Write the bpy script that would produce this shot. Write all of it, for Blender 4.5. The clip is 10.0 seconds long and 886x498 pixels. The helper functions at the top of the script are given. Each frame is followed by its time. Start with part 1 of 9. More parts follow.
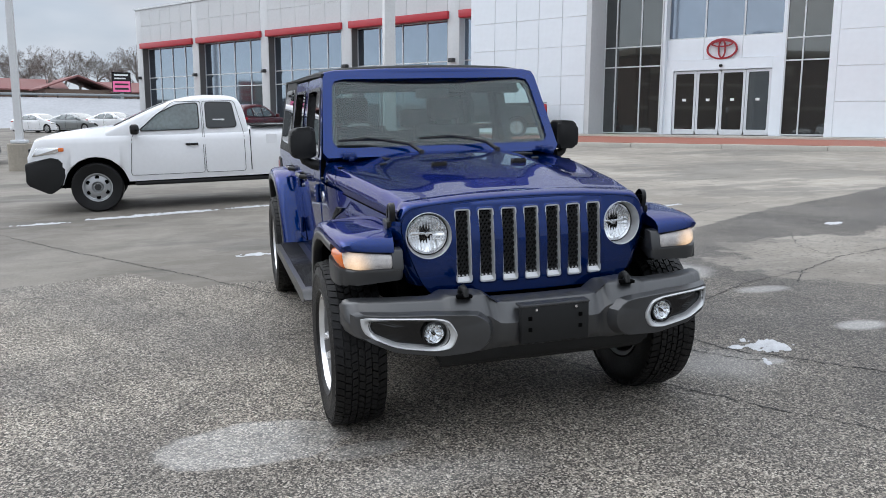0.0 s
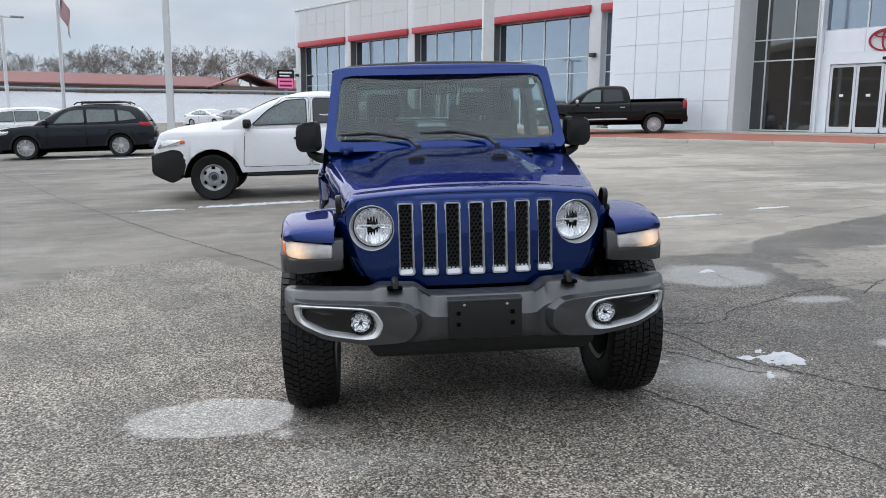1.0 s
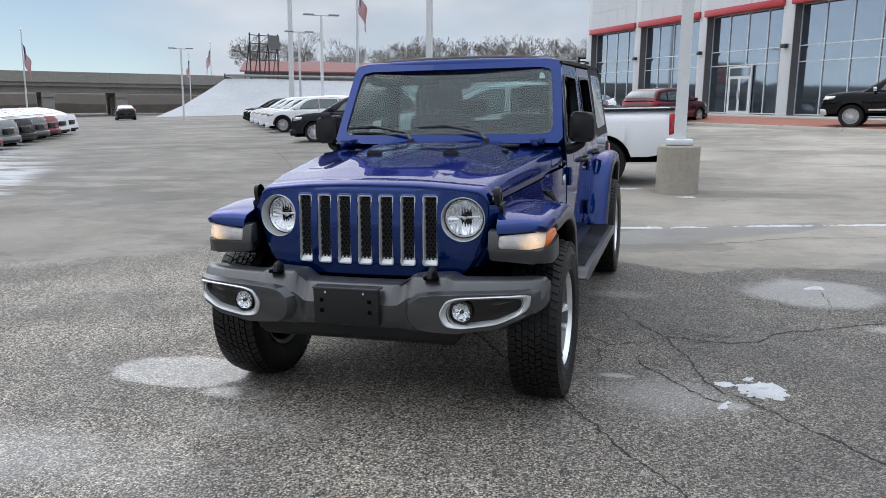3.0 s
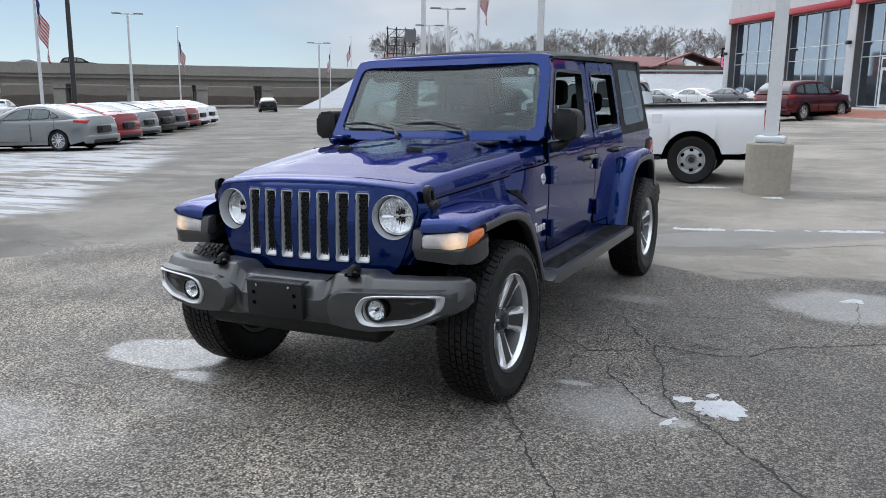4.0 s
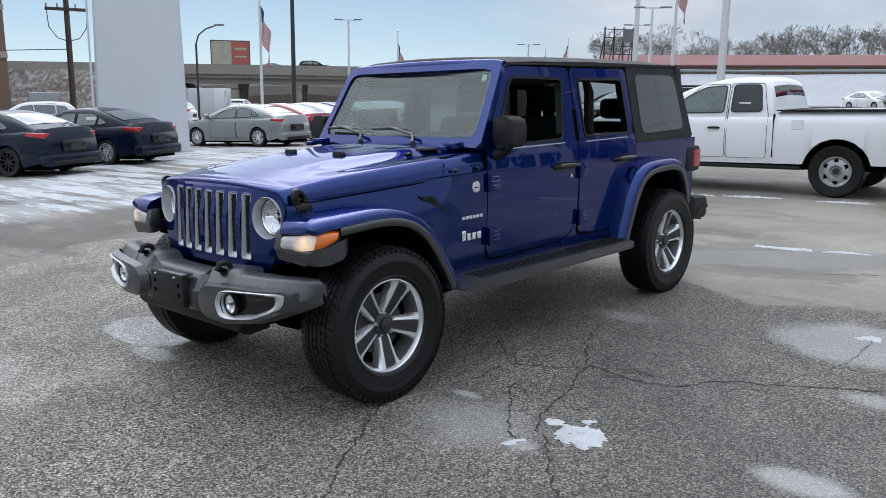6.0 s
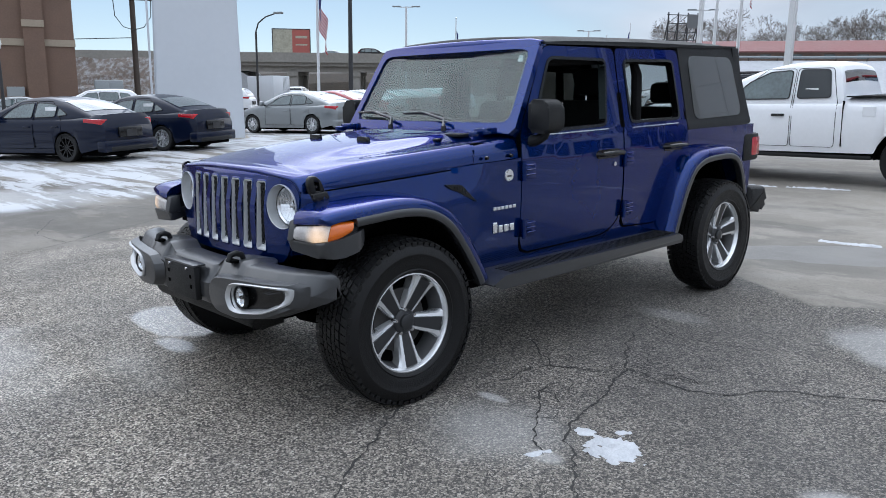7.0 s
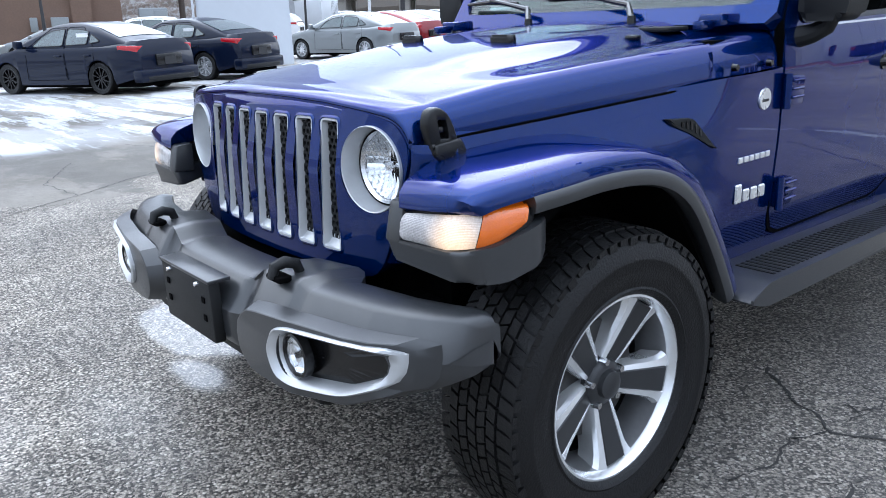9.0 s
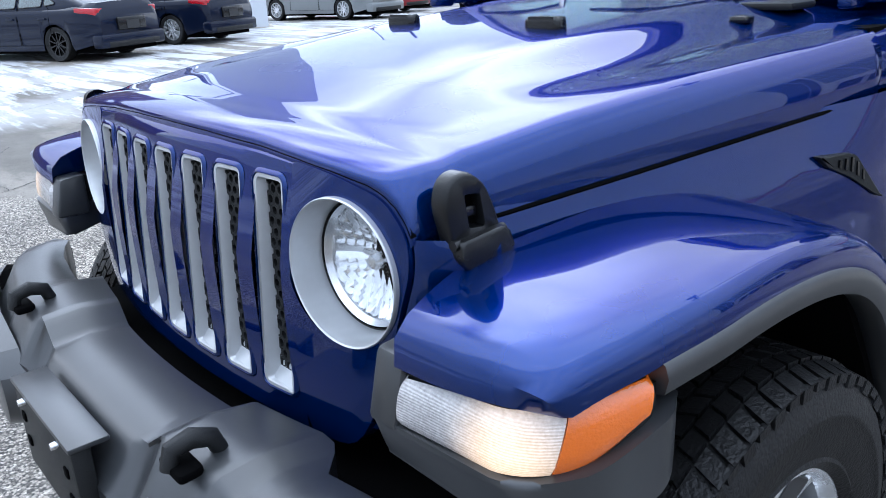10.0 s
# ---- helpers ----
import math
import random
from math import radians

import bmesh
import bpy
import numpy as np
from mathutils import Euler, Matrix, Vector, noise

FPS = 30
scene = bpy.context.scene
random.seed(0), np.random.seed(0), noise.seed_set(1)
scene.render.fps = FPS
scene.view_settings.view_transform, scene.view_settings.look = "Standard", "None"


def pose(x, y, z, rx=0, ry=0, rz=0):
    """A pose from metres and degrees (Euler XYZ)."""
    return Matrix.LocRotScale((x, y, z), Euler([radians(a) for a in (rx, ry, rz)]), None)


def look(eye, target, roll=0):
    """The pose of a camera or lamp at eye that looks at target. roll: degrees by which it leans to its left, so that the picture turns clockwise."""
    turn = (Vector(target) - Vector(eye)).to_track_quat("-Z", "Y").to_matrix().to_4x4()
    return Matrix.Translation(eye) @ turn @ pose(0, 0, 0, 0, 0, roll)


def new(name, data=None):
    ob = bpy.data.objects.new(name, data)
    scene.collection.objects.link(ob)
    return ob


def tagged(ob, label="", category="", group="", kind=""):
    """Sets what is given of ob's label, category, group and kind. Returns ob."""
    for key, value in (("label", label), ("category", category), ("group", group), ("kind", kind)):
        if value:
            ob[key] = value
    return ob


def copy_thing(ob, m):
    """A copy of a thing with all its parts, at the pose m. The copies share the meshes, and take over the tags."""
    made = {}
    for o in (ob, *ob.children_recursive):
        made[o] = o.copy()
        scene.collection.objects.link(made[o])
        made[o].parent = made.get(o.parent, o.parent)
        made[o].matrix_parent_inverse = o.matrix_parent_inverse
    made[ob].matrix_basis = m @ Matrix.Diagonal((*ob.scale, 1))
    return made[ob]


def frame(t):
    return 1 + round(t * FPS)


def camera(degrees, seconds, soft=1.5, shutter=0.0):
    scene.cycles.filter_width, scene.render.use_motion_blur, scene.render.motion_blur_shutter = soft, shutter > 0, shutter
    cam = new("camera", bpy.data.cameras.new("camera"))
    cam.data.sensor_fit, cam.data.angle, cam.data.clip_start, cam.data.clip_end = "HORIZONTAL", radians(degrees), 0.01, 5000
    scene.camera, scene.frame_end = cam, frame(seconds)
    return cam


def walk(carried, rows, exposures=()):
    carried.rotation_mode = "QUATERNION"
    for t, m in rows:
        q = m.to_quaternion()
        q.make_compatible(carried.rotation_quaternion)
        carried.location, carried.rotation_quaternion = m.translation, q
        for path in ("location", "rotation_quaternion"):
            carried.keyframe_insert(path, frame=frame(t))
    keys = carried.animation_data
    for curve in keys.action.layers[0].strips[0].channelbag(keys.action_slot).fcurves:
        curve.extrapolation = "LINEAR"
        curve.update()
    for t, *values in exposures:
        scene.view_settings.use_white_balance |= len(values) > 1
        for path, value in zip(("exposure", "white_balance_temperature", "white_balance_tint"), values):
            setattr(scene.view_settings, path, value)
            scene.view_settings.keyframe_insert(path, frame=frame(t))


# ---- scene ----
# World z is true up; the car park falls gently, so what stands on it is placed through LOT.
LOT = Vector((0.0300, 0.0145, 0.9994)).rotation_difference(Vector((0, 0, 1))).to_matrix().to_4x4()
cam = camera(58.5, 10.0, soft=0.9)
PATH = [
    (0, (-1.388, -3.766, 1.54), (-0.839, -1.877, 1.179), -1.2),
    (0.5, (-0.928, -3.942, 1.534), (-0.563, -2.009, 1.171), -1.2),
    (1, (-0.47, -4.004, 1.52), (-0.297, -2.045, 1.157), -1.2),
    (1.5, (0.026, -4.072, 1.525), (0.0, -2.106, 1.16), -1.2),
    (2, (0.498, -4.073, 1.507), (0.28, -2.119, 1.142), -1.3),
    (2.5, (0.977, -4.028, 1.514), (0.575, -2.104, 1.144), -1.3),
    (4, (2.334, -3.552, 1.529), (1.445, -1.803, 1.141), -1.3),
    (4.5, (2.729, -3.28, 1.519), (1.696, -1.611, 1.133), -1.3),
    (5, (3.138, -3.048, 1.528), (1.981, -1.462, 1.147), -1.3),
    (6.5, (3.825, -2.496, 1.525), (2.433, -1.112, 1.143), -1.0),
    (7, (3.655, -2.351, 1.495), (2.222, -1.015, 1.094), -1.1),
    (7.5, (3.293, -2.146, 1.463), (1.828, -0.855, 1.03), -1.4),
    (8, (2.902, -1.874, 1.423), (1.415, -0.624, 0.948), -1.7),
    (8.5, (2.439, -1.666, 1.367), (0.944, -0.445, 0.845), -2.1),
    (9, (2.017, -1.45, 1.313), (0.529, -0.243, 0.74), -2.6),
    (9.5, (1.628, -1.224, 1.294), (0.16, -0.018, 0.671), -2.9),
    (10, (1.313, -0.939, 1.338), (-0.126, 0.279, 0.67), -2.8),
]
walk(cam, [(t, LOT @ look(eye, target, roll)) for t, eye, target, roll in PATH],
     exposures=[(0, 0.92, 6250, 10), (2.5, 0.88, 6200, 10), (5, 0.83, 6150, 10), (6.5, 0.90, 5980, 10), (8, 1.19, 5800, 10), (9, 1.52, 5620, 10), (10, 1.56, 5500, 10)])

# ---------------------------------------------------------------- light
SUN_AZ, SUN_EL = 152.0, 34.0  # degrees from +x, and above the horizon
world = bpy.data.worlds.new("world")
scene.world = world
world.use_nodes = True
wt = world.node_tree
wt.nodes.clear()
w_out = wt.nodes.new("ShaderNodeOutputWorld")
sky = wt.nodes.new("ShaderNodeTexSky")
sky.sky_type = "NISHITA"
sky.sun_disc = False
sky.sun_elevation = radians(SUN_EL)
sky.sun_rotation = radians(90 - SUN_AZ)
sky.air_density, sky.dust_density, sky.ozone_density = 1.0, 0.0, 1.0
w_sky = wt.nodes.new("ShaderNodeBackground")
w_sky.inputs["Strength"].default_value = 0.052
w_tint = wt.nodes.new("ShaderNodeMix")
w_tint.data_type, w_tint.blend_type = "RGBA", "MULTIPLY"
w_tint.inputs["Factor"].default_value = 1.0
w_tint.inputs[7].default_value = (1.15, 1.0, 0.88, 1)
wt.links.new(sky.outputs[0], w_tint.inputs[6])
# keep clear of the pale haze band at the very horizon
w_lift = wt.nodes.new("ShaderNodeVectorMath")
w_lift.operation = "ADD"
w_lift.inputs[1].default_value = (0.0, 0.0, 0.09)
w_norm = wt.nodes.new("ShaderNodeVectorMath")
w_norm.operation = "NORMALIZE"
w_gen = wt.nodes.new("ShaderNodeTexCoord")
wt.links.new(w_gen.outputs["Generated"], w_lift.inputs[0])
wt.links.new(w_lift.outputs[0], w_norm.inputs[0])
wt.links.new(w_norm.outputs[0], sky.inputs["Vector"])
wt.links.new(w_tint.outputs[2], w_sky.inputs["Color"])
w_co = wt.nodes.new("ShaderNodeTexCoord")
w_map = wt.nodes.new("ShaderNodeMapping")
w_map.inputs["Scale"].default_value = (1.0, 1.0, 2.6)
w_map.inputs["Location"].default_value = (0.35, 0.1, 0.0)
wt.links.new(w_co.outputs["Generated"], w_map.inputs["Vector"])
w_noise = wt.nodes.new("ShaderNodeTexNoise")
w_noise.inputs["Scale"].default_value = 2.1
w_noise.inputs["Detail"].default_value = 4.0
w_noise.inputs["Roughness"].default_value = 0.52
w_noise.inputs["Distortion"].default_value = 0.35
wt.links.new(w_map.outputs[0], w_noise.inputs["Vector"])
w_ramp = wt.nodes.new("ShaderNodeValToRGB")
w_ramp.color_ramp.elements[0].position, w_ramp.color_ramp.elements[1].position = 0.30, 0.56
# the deck breaks up towards -x
w_dir = wt.nodes.new("ShaderNodeSeparateXYZ")
wt.links.new(w_co.outputs["Generated"], w_dir.inputs[0])
w_open = wt.nodes.new("ShaderNodeMapRange")
w_open.interpolation_type = "SMOOTHSTEP"
w_open.inputs["From Min"].default_value, w_open.inputs["From Max"].default_value = -0.78, -0.42
w_open.inputs["To Min"].default_value, w_open.inputs["To Max"].default_value = -0.30, 0.10
wt.links.new(w_dir.outputs["X"], w_open.inputs["Value"])
w_break = wt.nodes.new("ShaderNodeMath")
w_break.operation = "ADD"
w_south = wt.nodes.new("ShaderNodeMapRange")
w_south.interpolation_type = "SMOOTHSTEP"
w_south.inputs["From Min"].default_value, w_south.inputs["From Max"].default_value = -0.40, 0.05
w_south.inputs["To Min"].default_value, w_south.inputs["To Max"].default_value = 0.38, 0.0
wt.links.new(w_dir.outputs["Y"], w_south.inputs["Value"])
w_both = wt.nodes.new("ShaderNodeMath")
w_both.operation = "ADD"
wt.links.new(w_open.outputs[0], w_both.inputs[0])
wt.links.new(w_south.outputs[0], w_both.inputs[1])
w_up = wt.nodes.new("ShaderNodeMapRange")
w_up.interpolation_type = "SMOOTHSTEP"
w_up.inputs["From Min"].default_value, w_up.inputs["From Max"].default_value = 0.17, 0.42
w_up.inputs["To Min"].default_value, w_up.inputs["To Max"].default_value = 0.0, 0.24
wt.links.new(w_dir.outputs["Z"], w_up.inputs["Value"])
w_all = wt.nodes.new("ShaderNodeMath")
w_all.operation = "ADD"
wt.links.new(w_both.outputs[0], w_all.inputs[0])
wt.links.new(w_up.outputs[0], w_all.inputs[1])
wt.links.new(w_all.outputs[0], w_break.inputs[0])
wt.links.new(w_noise.outputs["Fac"], w_break.inputs[1])
wt.links.new(w_break.outputs[0], w_ramp.inputs["Fac"])
w_tone = wt.nodes.new("ShaderNodeTexNoise")
w_tone.inputs["Scale"].default_value = 4.2
w_tone.inputs["Detail"].default_value = 5.0
wt.links.new(w_map.outputs[0], w_tone.inputs["Vector"])
w_col = wt.nodes.new("ShaderNodeValToRGB")
w_col.color_ramp.elements[0].position, w_col.color_ramp.elements[1].position = 0.36, 0.64
w_col.color_ramp.elements[0].color = (0.68, 0.73, 0.80, 1)
w_col.color_ramp.elements[1].color = (0.90, 0.94, 1.0, 1)
wt.links.new(w_tone.outputs["Fac"], w_col.inputs["Fac"])
# the cloud deck is thinner and brighter towards the sun
w_dot = wt.nodes.new("ShaderNodeVectorMath")
w_dot.operation = "DOT_PRODUCT"
w_dot.inputs[1].default_value = (math.cos(radians(SUN_AZ)) * math.cos(radians(SUN_EL)), math.sin(radians(SUN_AZ)) * math.cos(radians(SUN_EL)), math.sin(radians(SUN_EL)))
wt.links.new(w_co.outputs["Generated"], w_dot.inputs[0])
w_glow = wt.nodes.new("ShaderNodeMapRange")
w_glow.interpolation_type = "SMOOTHERSTEP"
w_glow.inputs["From Min"].default_value, w_glow.inputs["From Max"].default_value = 0.88, 1.0
w_glow.inputs["To Min"].default_value, w_glow.inputs["To Max"].default_value = 0.0, 1.50
wt.links.new(w_dot.outputs["Value"], w_glow.inputs["Value"])
# an overcast deck is about three times as bright overhead as at the horizon
w_sep = wt.nodes.new("ShaderNodeSeparateXYZ")
wt.links.new(w_co.outputs["Generated"], w_sep.inputs[0])
w_high = wt.nodes.new("ShaderNodeMapRange")
w_high.interpolation_type = "SMOOTHSTEP"
w_high.inputs["From Min"].default_value, w_high.inputs["From Max"].default_value = 0.10, 1.0
w_high.inputs["To Min"].default_value, w_high.inputs["To Max"].default_value = 0.42, 1.04
wt.links.new(w_sep.outputs["Z"], w_high.inputs["Value"])
w_sum = wt.nodes.new("ShaderNodeMath")
w_sum.operation = "ADD"
wt.links.new(w_glow.outputs[0], w_sum.inputs[0])
wt.links.new(w_high.outputs[0], w_sum.inputs[1])
w_cloud = wt.nodes.new("ShaderNodeBackground")
wt.links.new(w_sum.outputs[0], w_cloud.inputs["Strength"])
wt.links.new(w_col.outputs[0], w_cloud.inputs["Color"])
w_mix = wt.nodes.new("ShaderNodeMixShader")
wt.links.new(w_ramp.outputs[0], w_mix.inputs[0])
wt.links.new(w_sky.outputs[0], w_mix.inputs[1])
wt.links.new(w_cloud.outputs[0], w_mix.inputs[2])
wt.links.new(w_mix.outputs[0], w_out.inputs[0])

sun = new("sun", bpy.data.lights.new("sun", "SUN"))
sun.data.energy, sun.data.angle, sun.data.color = 0.90, radians(112), (1.0, 0.95, 0.88)
_sd = Vector((math.cos(radians(SUN_AZ)) * math.cos(radians(SUN_EL)), math.sin(radians(SUN_AZ)) * math.cos(radians(SUN_EL)), math.sin(radians(SUN_EL))))
sun.matrix_world = look(_sd * 50, (0, 0, 0))


# ---------------------------------------------------------------- materials
def mat(name, base, rough=0.5, metal=0.0, vary=0.12, scale=6.0, bump=0.0, bump_scale=60.0, coat=0.0, coat_rough=0.03, spec=0.5, rough_vary=0.08,
        emit=None, emit_strength=0.0, fleck=0.0, ior=1.5):
    """A surface with two scales of colour variation, uneven gloss and fine relief."""
    m = bpy.data.materials.new(name)
    m.use_nodes = True
    nt = m.node_tree
    b = nt.nodes["Principled BSDF"]
    co = nt.nodes.new("ShaderNodeTexCoord")
    n1 = nt.nodes.new("ShaderNodeTexNoise")
    n1.inputs["Scale"].default_value = scale
    n1.inputs["Detail"].default_value = 6
    n2 = nt.nodes.new("ShaderNodeTexNoise")
    n2.inputs["Scale"].default_value = scale * 9
    n2.inputs["Detail"].default_value = 3
    for n in (n1, n2):
        nt.links.new(co.outputs["Object"], n.inputs["Vector"])
    add = nt.nodes.new("ShaderNodeMath")
    add.operation = "ADD"
    nt.links.new(n1.outputs["Fac"], add.inputs[0])
    nt.links.new(n2.outputs["Fac"], add.inputs[1])
    rng = nt.nodes.new("ShaderNodeMapRange")
    rng.inputs["From Min"].default_value, rng.inputs["From Max"].default_value = 0.6, 1.4
    rng.inputs["To Min"].default_value, rng.inputs["To Max"].default_value = 1 - vary, 1 + vary
    nt.links.new(add.outputs[0], rng.inputs["Value"])
    mul = nt.nodes.new("ShaderNodeMix")
    mul.data_type, mul.blend_type = "RGBA", "MULTIPLY"
    mul.inputs["Factor"].default_value = 1.0
    mul.inputs[6].default_value = (*base, 1)
    nt.links.new(rng.outputs[0], mul.inputs[7])
    nt.links.new(mul.outputs[2], b.inputs["Base Color"])
    b.inputs["Metallic"].default_value = metal
    b.inputs["IOR"].default_value = ior
    b.inputs["Specular IOR Level"].default_value = spec
    rr = nt.nodes.new("ShaderNodeMapRange")
    rr.inputs["From Min"].default_value, rr.inputs["From Max"].default_value = 0.35, 0.65
    rr.inputs["To Min"].default_value, rr.inputs["To Max"].default_value = max(0.0, rough - rough_vary * rough), min(1.0, rough + rough_vary * rough)
    nt.links.new(n1.outputs["Fac"], rr.inputs["Value"])
    nt.links.new(rr.outputs[0], b.inputs["Roughness"])
    b.inputs["Coat Weight"].default_value = coat
    b.inputs["Coat Roughness"].default_value = coat_rough
    if bump:
        n3 = nt.nodes.new("ShaderNodeTexNoise")
        n3.inputs["Scale"].default_value = bump_scale
        n3.inputs["Detail"].default_value = 4
        nt.links.new(co.outputs["Object"], n3.inputs["Vector"])
        bp = nt.nodes.new("ShaderNodeBump")
        bp.inputs["Strength"].default_value = bump
        bp.inputs["Distance"].default_value = 0.01
        nt.links.new(n3.outputs["Fac"], bp.inputs["Height"])
        nt.links.new(bp.outputs[0], b.inputs["Normal"])
    if emit:
        b.inputs["Emission Color"].default_value = (*emit, 1)
        b.inputs["Emission Strength"].default_value = emit_strength
    return m


def glass(name, tint=(0.8, 0.85, 0.85), rough=0.0, facing=0.04):
    """Thin clear glass: tinted through, mirror-like at a slant."""
    m = bpy.data.materials.new(name)
    m.use_nodes = True
    nt = m.node_tree
    nt.nodes.remove(nt.nodes["Principled BSDF"])
    clear = nt.nodes.new("ShaderNodeBsdfTransparent")
    clear.inputs["Color"].default_value = (*tint, 1)
    gloss = nt.nodes.new("ShaderNodeBsdfGlossy")
    gloss.inputs["Color"].default_value = (1, 1, 1, 1)
    gloss.inputs["Roughness"].default_value = rough
    lw = nt.nodes.new("ShaderNodeLayerWeight")
    lw.inputs["Blend"].default_value = 0.5
    pw = nt.nodes.new("ShaderNodeMath")
    pw.operation = "POWER"
    nt.links.new(lw.outputs["Facing"], pw.inputs[0])
    pw.inputs[1].default_value = 5.0
    ma = nt.nodes.new("ShaderNodeMapRange")
    ma.inputs["To Min"].default_value, ma.inputs["To Max"].default_value = facing, 1.0
    nt.links.new(pw.outputs[0], ma.inputs["Value"])
    mx = nt.nodes.new("ShaderNodeMixShader")
    nt.links.new(ma.outputs[0], mx.inputs[0])
    nt.links.new(clear.outputs[0], mx.inputs[1])
    nt.links.new(gloss.outputs[0], mx.inputs[2])
    nt.links.new(mx.outputs[0], nt.nodes["Material Output"].inputs["Surface"])
    return m


M = {}
M["blue"] = mat("blue_metallic_paint", (0.0003, 0.0195, 0.128), 0.26, 0.72, 0.05, 2.0, coat=0.84, coat_rough=0.015, spec=0.05)
M["blue"].node_tree.nodes["Principled BSDF"].inputs["Specular Tint"].default_value = (0.02, 0.14, 0.60, 1)
M["white_paint"] = mat("white_car_paint", (0.78, 0.79, 0.81), 0.35, 0.0, 0.03, 2.0, coat=0.8, spec=0.05)
M["black_paint"] = mat("black_car_paint", (0.002, 0.002, 0.0023), 0.3, 0.0, 0.05, 2.0, coat=0.6, spec=0.05)
M["navy_paint"] = mat("navy_car_paint", (0.004, 0.0075, 0.022), 0.3, 0.0, 0.05, 2.0, coat=0.55, spec=0.05)
M["graphite_paint"] = mat("graphite_car_paint", (0.010, 0.012, 0.019), 0.33, 0.1, 0.05, 2.0, coat=0.6, spec=0.05)
M["silver_paint"] = mat("silver_car_paint", (0.24, 0.255, 0.26), 0.32, 0.6, 0.05, 2.0, coat=1.0, spec=0.05)
M["grey_paint"] = mat("grey_car_paint", (0.12, 0.12, 0.13), 0.32, 0.5, 0.05, 2.0, coat=1.0, spec=0.05)
M["red_paint"] = mat("red_car_paint", (0.22, 0.012, 0.018), 0.32, 0.3, 0.05, 2.0, coat=1.0, spec=0.05)
M["maroon_paint"] = mat("maroon_car_paint", (0.075, 0.006, 0.012), 0.32, 0.3, 0.05, 2.0, coat=1.0, spec=0.05)
M["plastic"] = mat("textured_black_plastic", (0.009, 0.0095, 0.010), 0.55, 0.0, 0.15, 5.0, bump=0.2, bump_scale=500, spec=0.32)
M["bumper"] = mat("grained_bumper_plastic", (0.024, 0.0254, 0.0278), 0.33, 0.0, 0.14, 4.0, bump=0.05, bump_scale=700, spec=0.85)
# near-black of the underbody, also painted in for the shade of gaps and openings
M["dark"] = mat("underbody_gap_black", (0.0016, 0.0016, 0.0018), 0.9, 0.0, 0.2, 5.0, spec=0.04)
M["latch_rubber"] = mat("latch_rubber", (0.006, 0.0063, 0.007), 0.28, 0.0, 0.2, 12.0, bump=0.08, bump_scale=400, spec=0.4)
M["gloss_black"] = mat("gloss_black_trim", (0.004, 0.004, 0.0045), 0.2, 0.0, 0.1, 5.0)
M["rubber"] = mat("tyre_rubber", (0.0036, 0.0036, 0.004), 0.46, 0.0, 0.25, 9.0, bump=0.3, bump_scale=160, spec=0.34)
M["hardtop"] = mat("black_hardtop", (0.018, 0.019, 0.020), 0.62, 0.0, 0.12, 5.0, bump=0.12, bump_scale=500, spec=0.25)
M["chrome"] = mat("satin_chrome", (0.72, 0.73, 0.75), 0.22, 1.0, 0.04, 8.0)
M["silver_trim"] = mat("silver_painted_trim", (0.52, 0.53, 0.54), 0.34, 0.5, 0.04, 8.0)
M["alloy"] = mat("polished_alloy", (0.80, 0.81, 0.82), 0.25, 0.70, 0.05, 8.0)
M["alloy_dark"] = mat("dark_grey_wheel_paint", (0.030, 0.031, 0.033), 0.36, 0.2, 0.08, 8.0)
M["barrel"] = mat("grey_wheel_barrel", (0.17, 0.172, 0.175), 0.36, 0.7, 0.08, 8.0)
M["steel_wheel"] = mat("silver_steel_wheel", (0.42, 0.43, 0.44), 0.36, 0.7, 0.08, 8.0)
M["brake"] = mat("brake_steel", (0.05, 0.048, 0.046), 0.5, 0.6, 0.2, 20.0)
M["lamp_glass"] = glass("lamp_lens", (0.95, 0.96, 0.97))
M["reflector"] = mat("lamp_reflector", (0.90, 0.91, 0.92), 0.16, 1.0, 0.06, 40.0)
M["amber"] = mat("amber_lens", (0.58, 0.115, 0.001), 0.18, 0.0, 0.06, 40.0, coat=1.0, emit=(0.9, 0.18, 0.005), emit_strength=0.04, bump=0.2, bump_scale=220)
M["clear_lens"] = mat("clear_lamp_lens", (0.66, 0.62, 0.58), 0.15, 0.0, 0.18, 30.0, coat=1.0, bump=0.4, bump_scale=160)
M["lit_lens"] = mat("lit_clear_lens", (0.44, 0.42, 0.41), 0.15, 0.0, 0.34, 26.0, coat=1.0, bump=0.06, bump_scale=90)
M["tail_red"] = mat("red_tail_lens", (0.40, 0.004, 0.012), 0.2, 0.0, 0.12, 25.0, coat=1.0)
M["windscreen"] = glass("windscreen_glass", (0.66, 0.76, 0.75), facing=0.05)
M["side_glass"] = glass("side_window_glass", (0.62, 0.66, 0.66), facing=0.035)
M["privacy_glass"] = mat("privacy_glass", (0.008, 0.011, 0.012), 0.03, 0.0, 0.1, 3.0, coat=0.5, coat_rough=0.0, spec=0.5)
M["car_glass"] = mat("dark_car_glass", (0.060, 0.085, 0.085), 0.03, 0.0, 0.5, 2.5, coat=1.0, coat_rough=0.0, spec=0.8)
M["seat"] = mat("black_seat_cloth", (0.006, 0.006, 0.0065), 0.9, 0.0, 0.2, 20.0, spec=0.2)
M["sticker"] = mat("paper_sticker", (0.75, 0.76, 0.76), 0.6)
M["emblem"] = mat("bright_emblem", (0.72, 0.73, 0.74), 0.28, 0.7, 0.04, 20.0)
M["flag_red"] = mat("flag_red_cloth", (0.34, 0.03, 0.04), 0.8, 0.0, 0.15, 6.0)
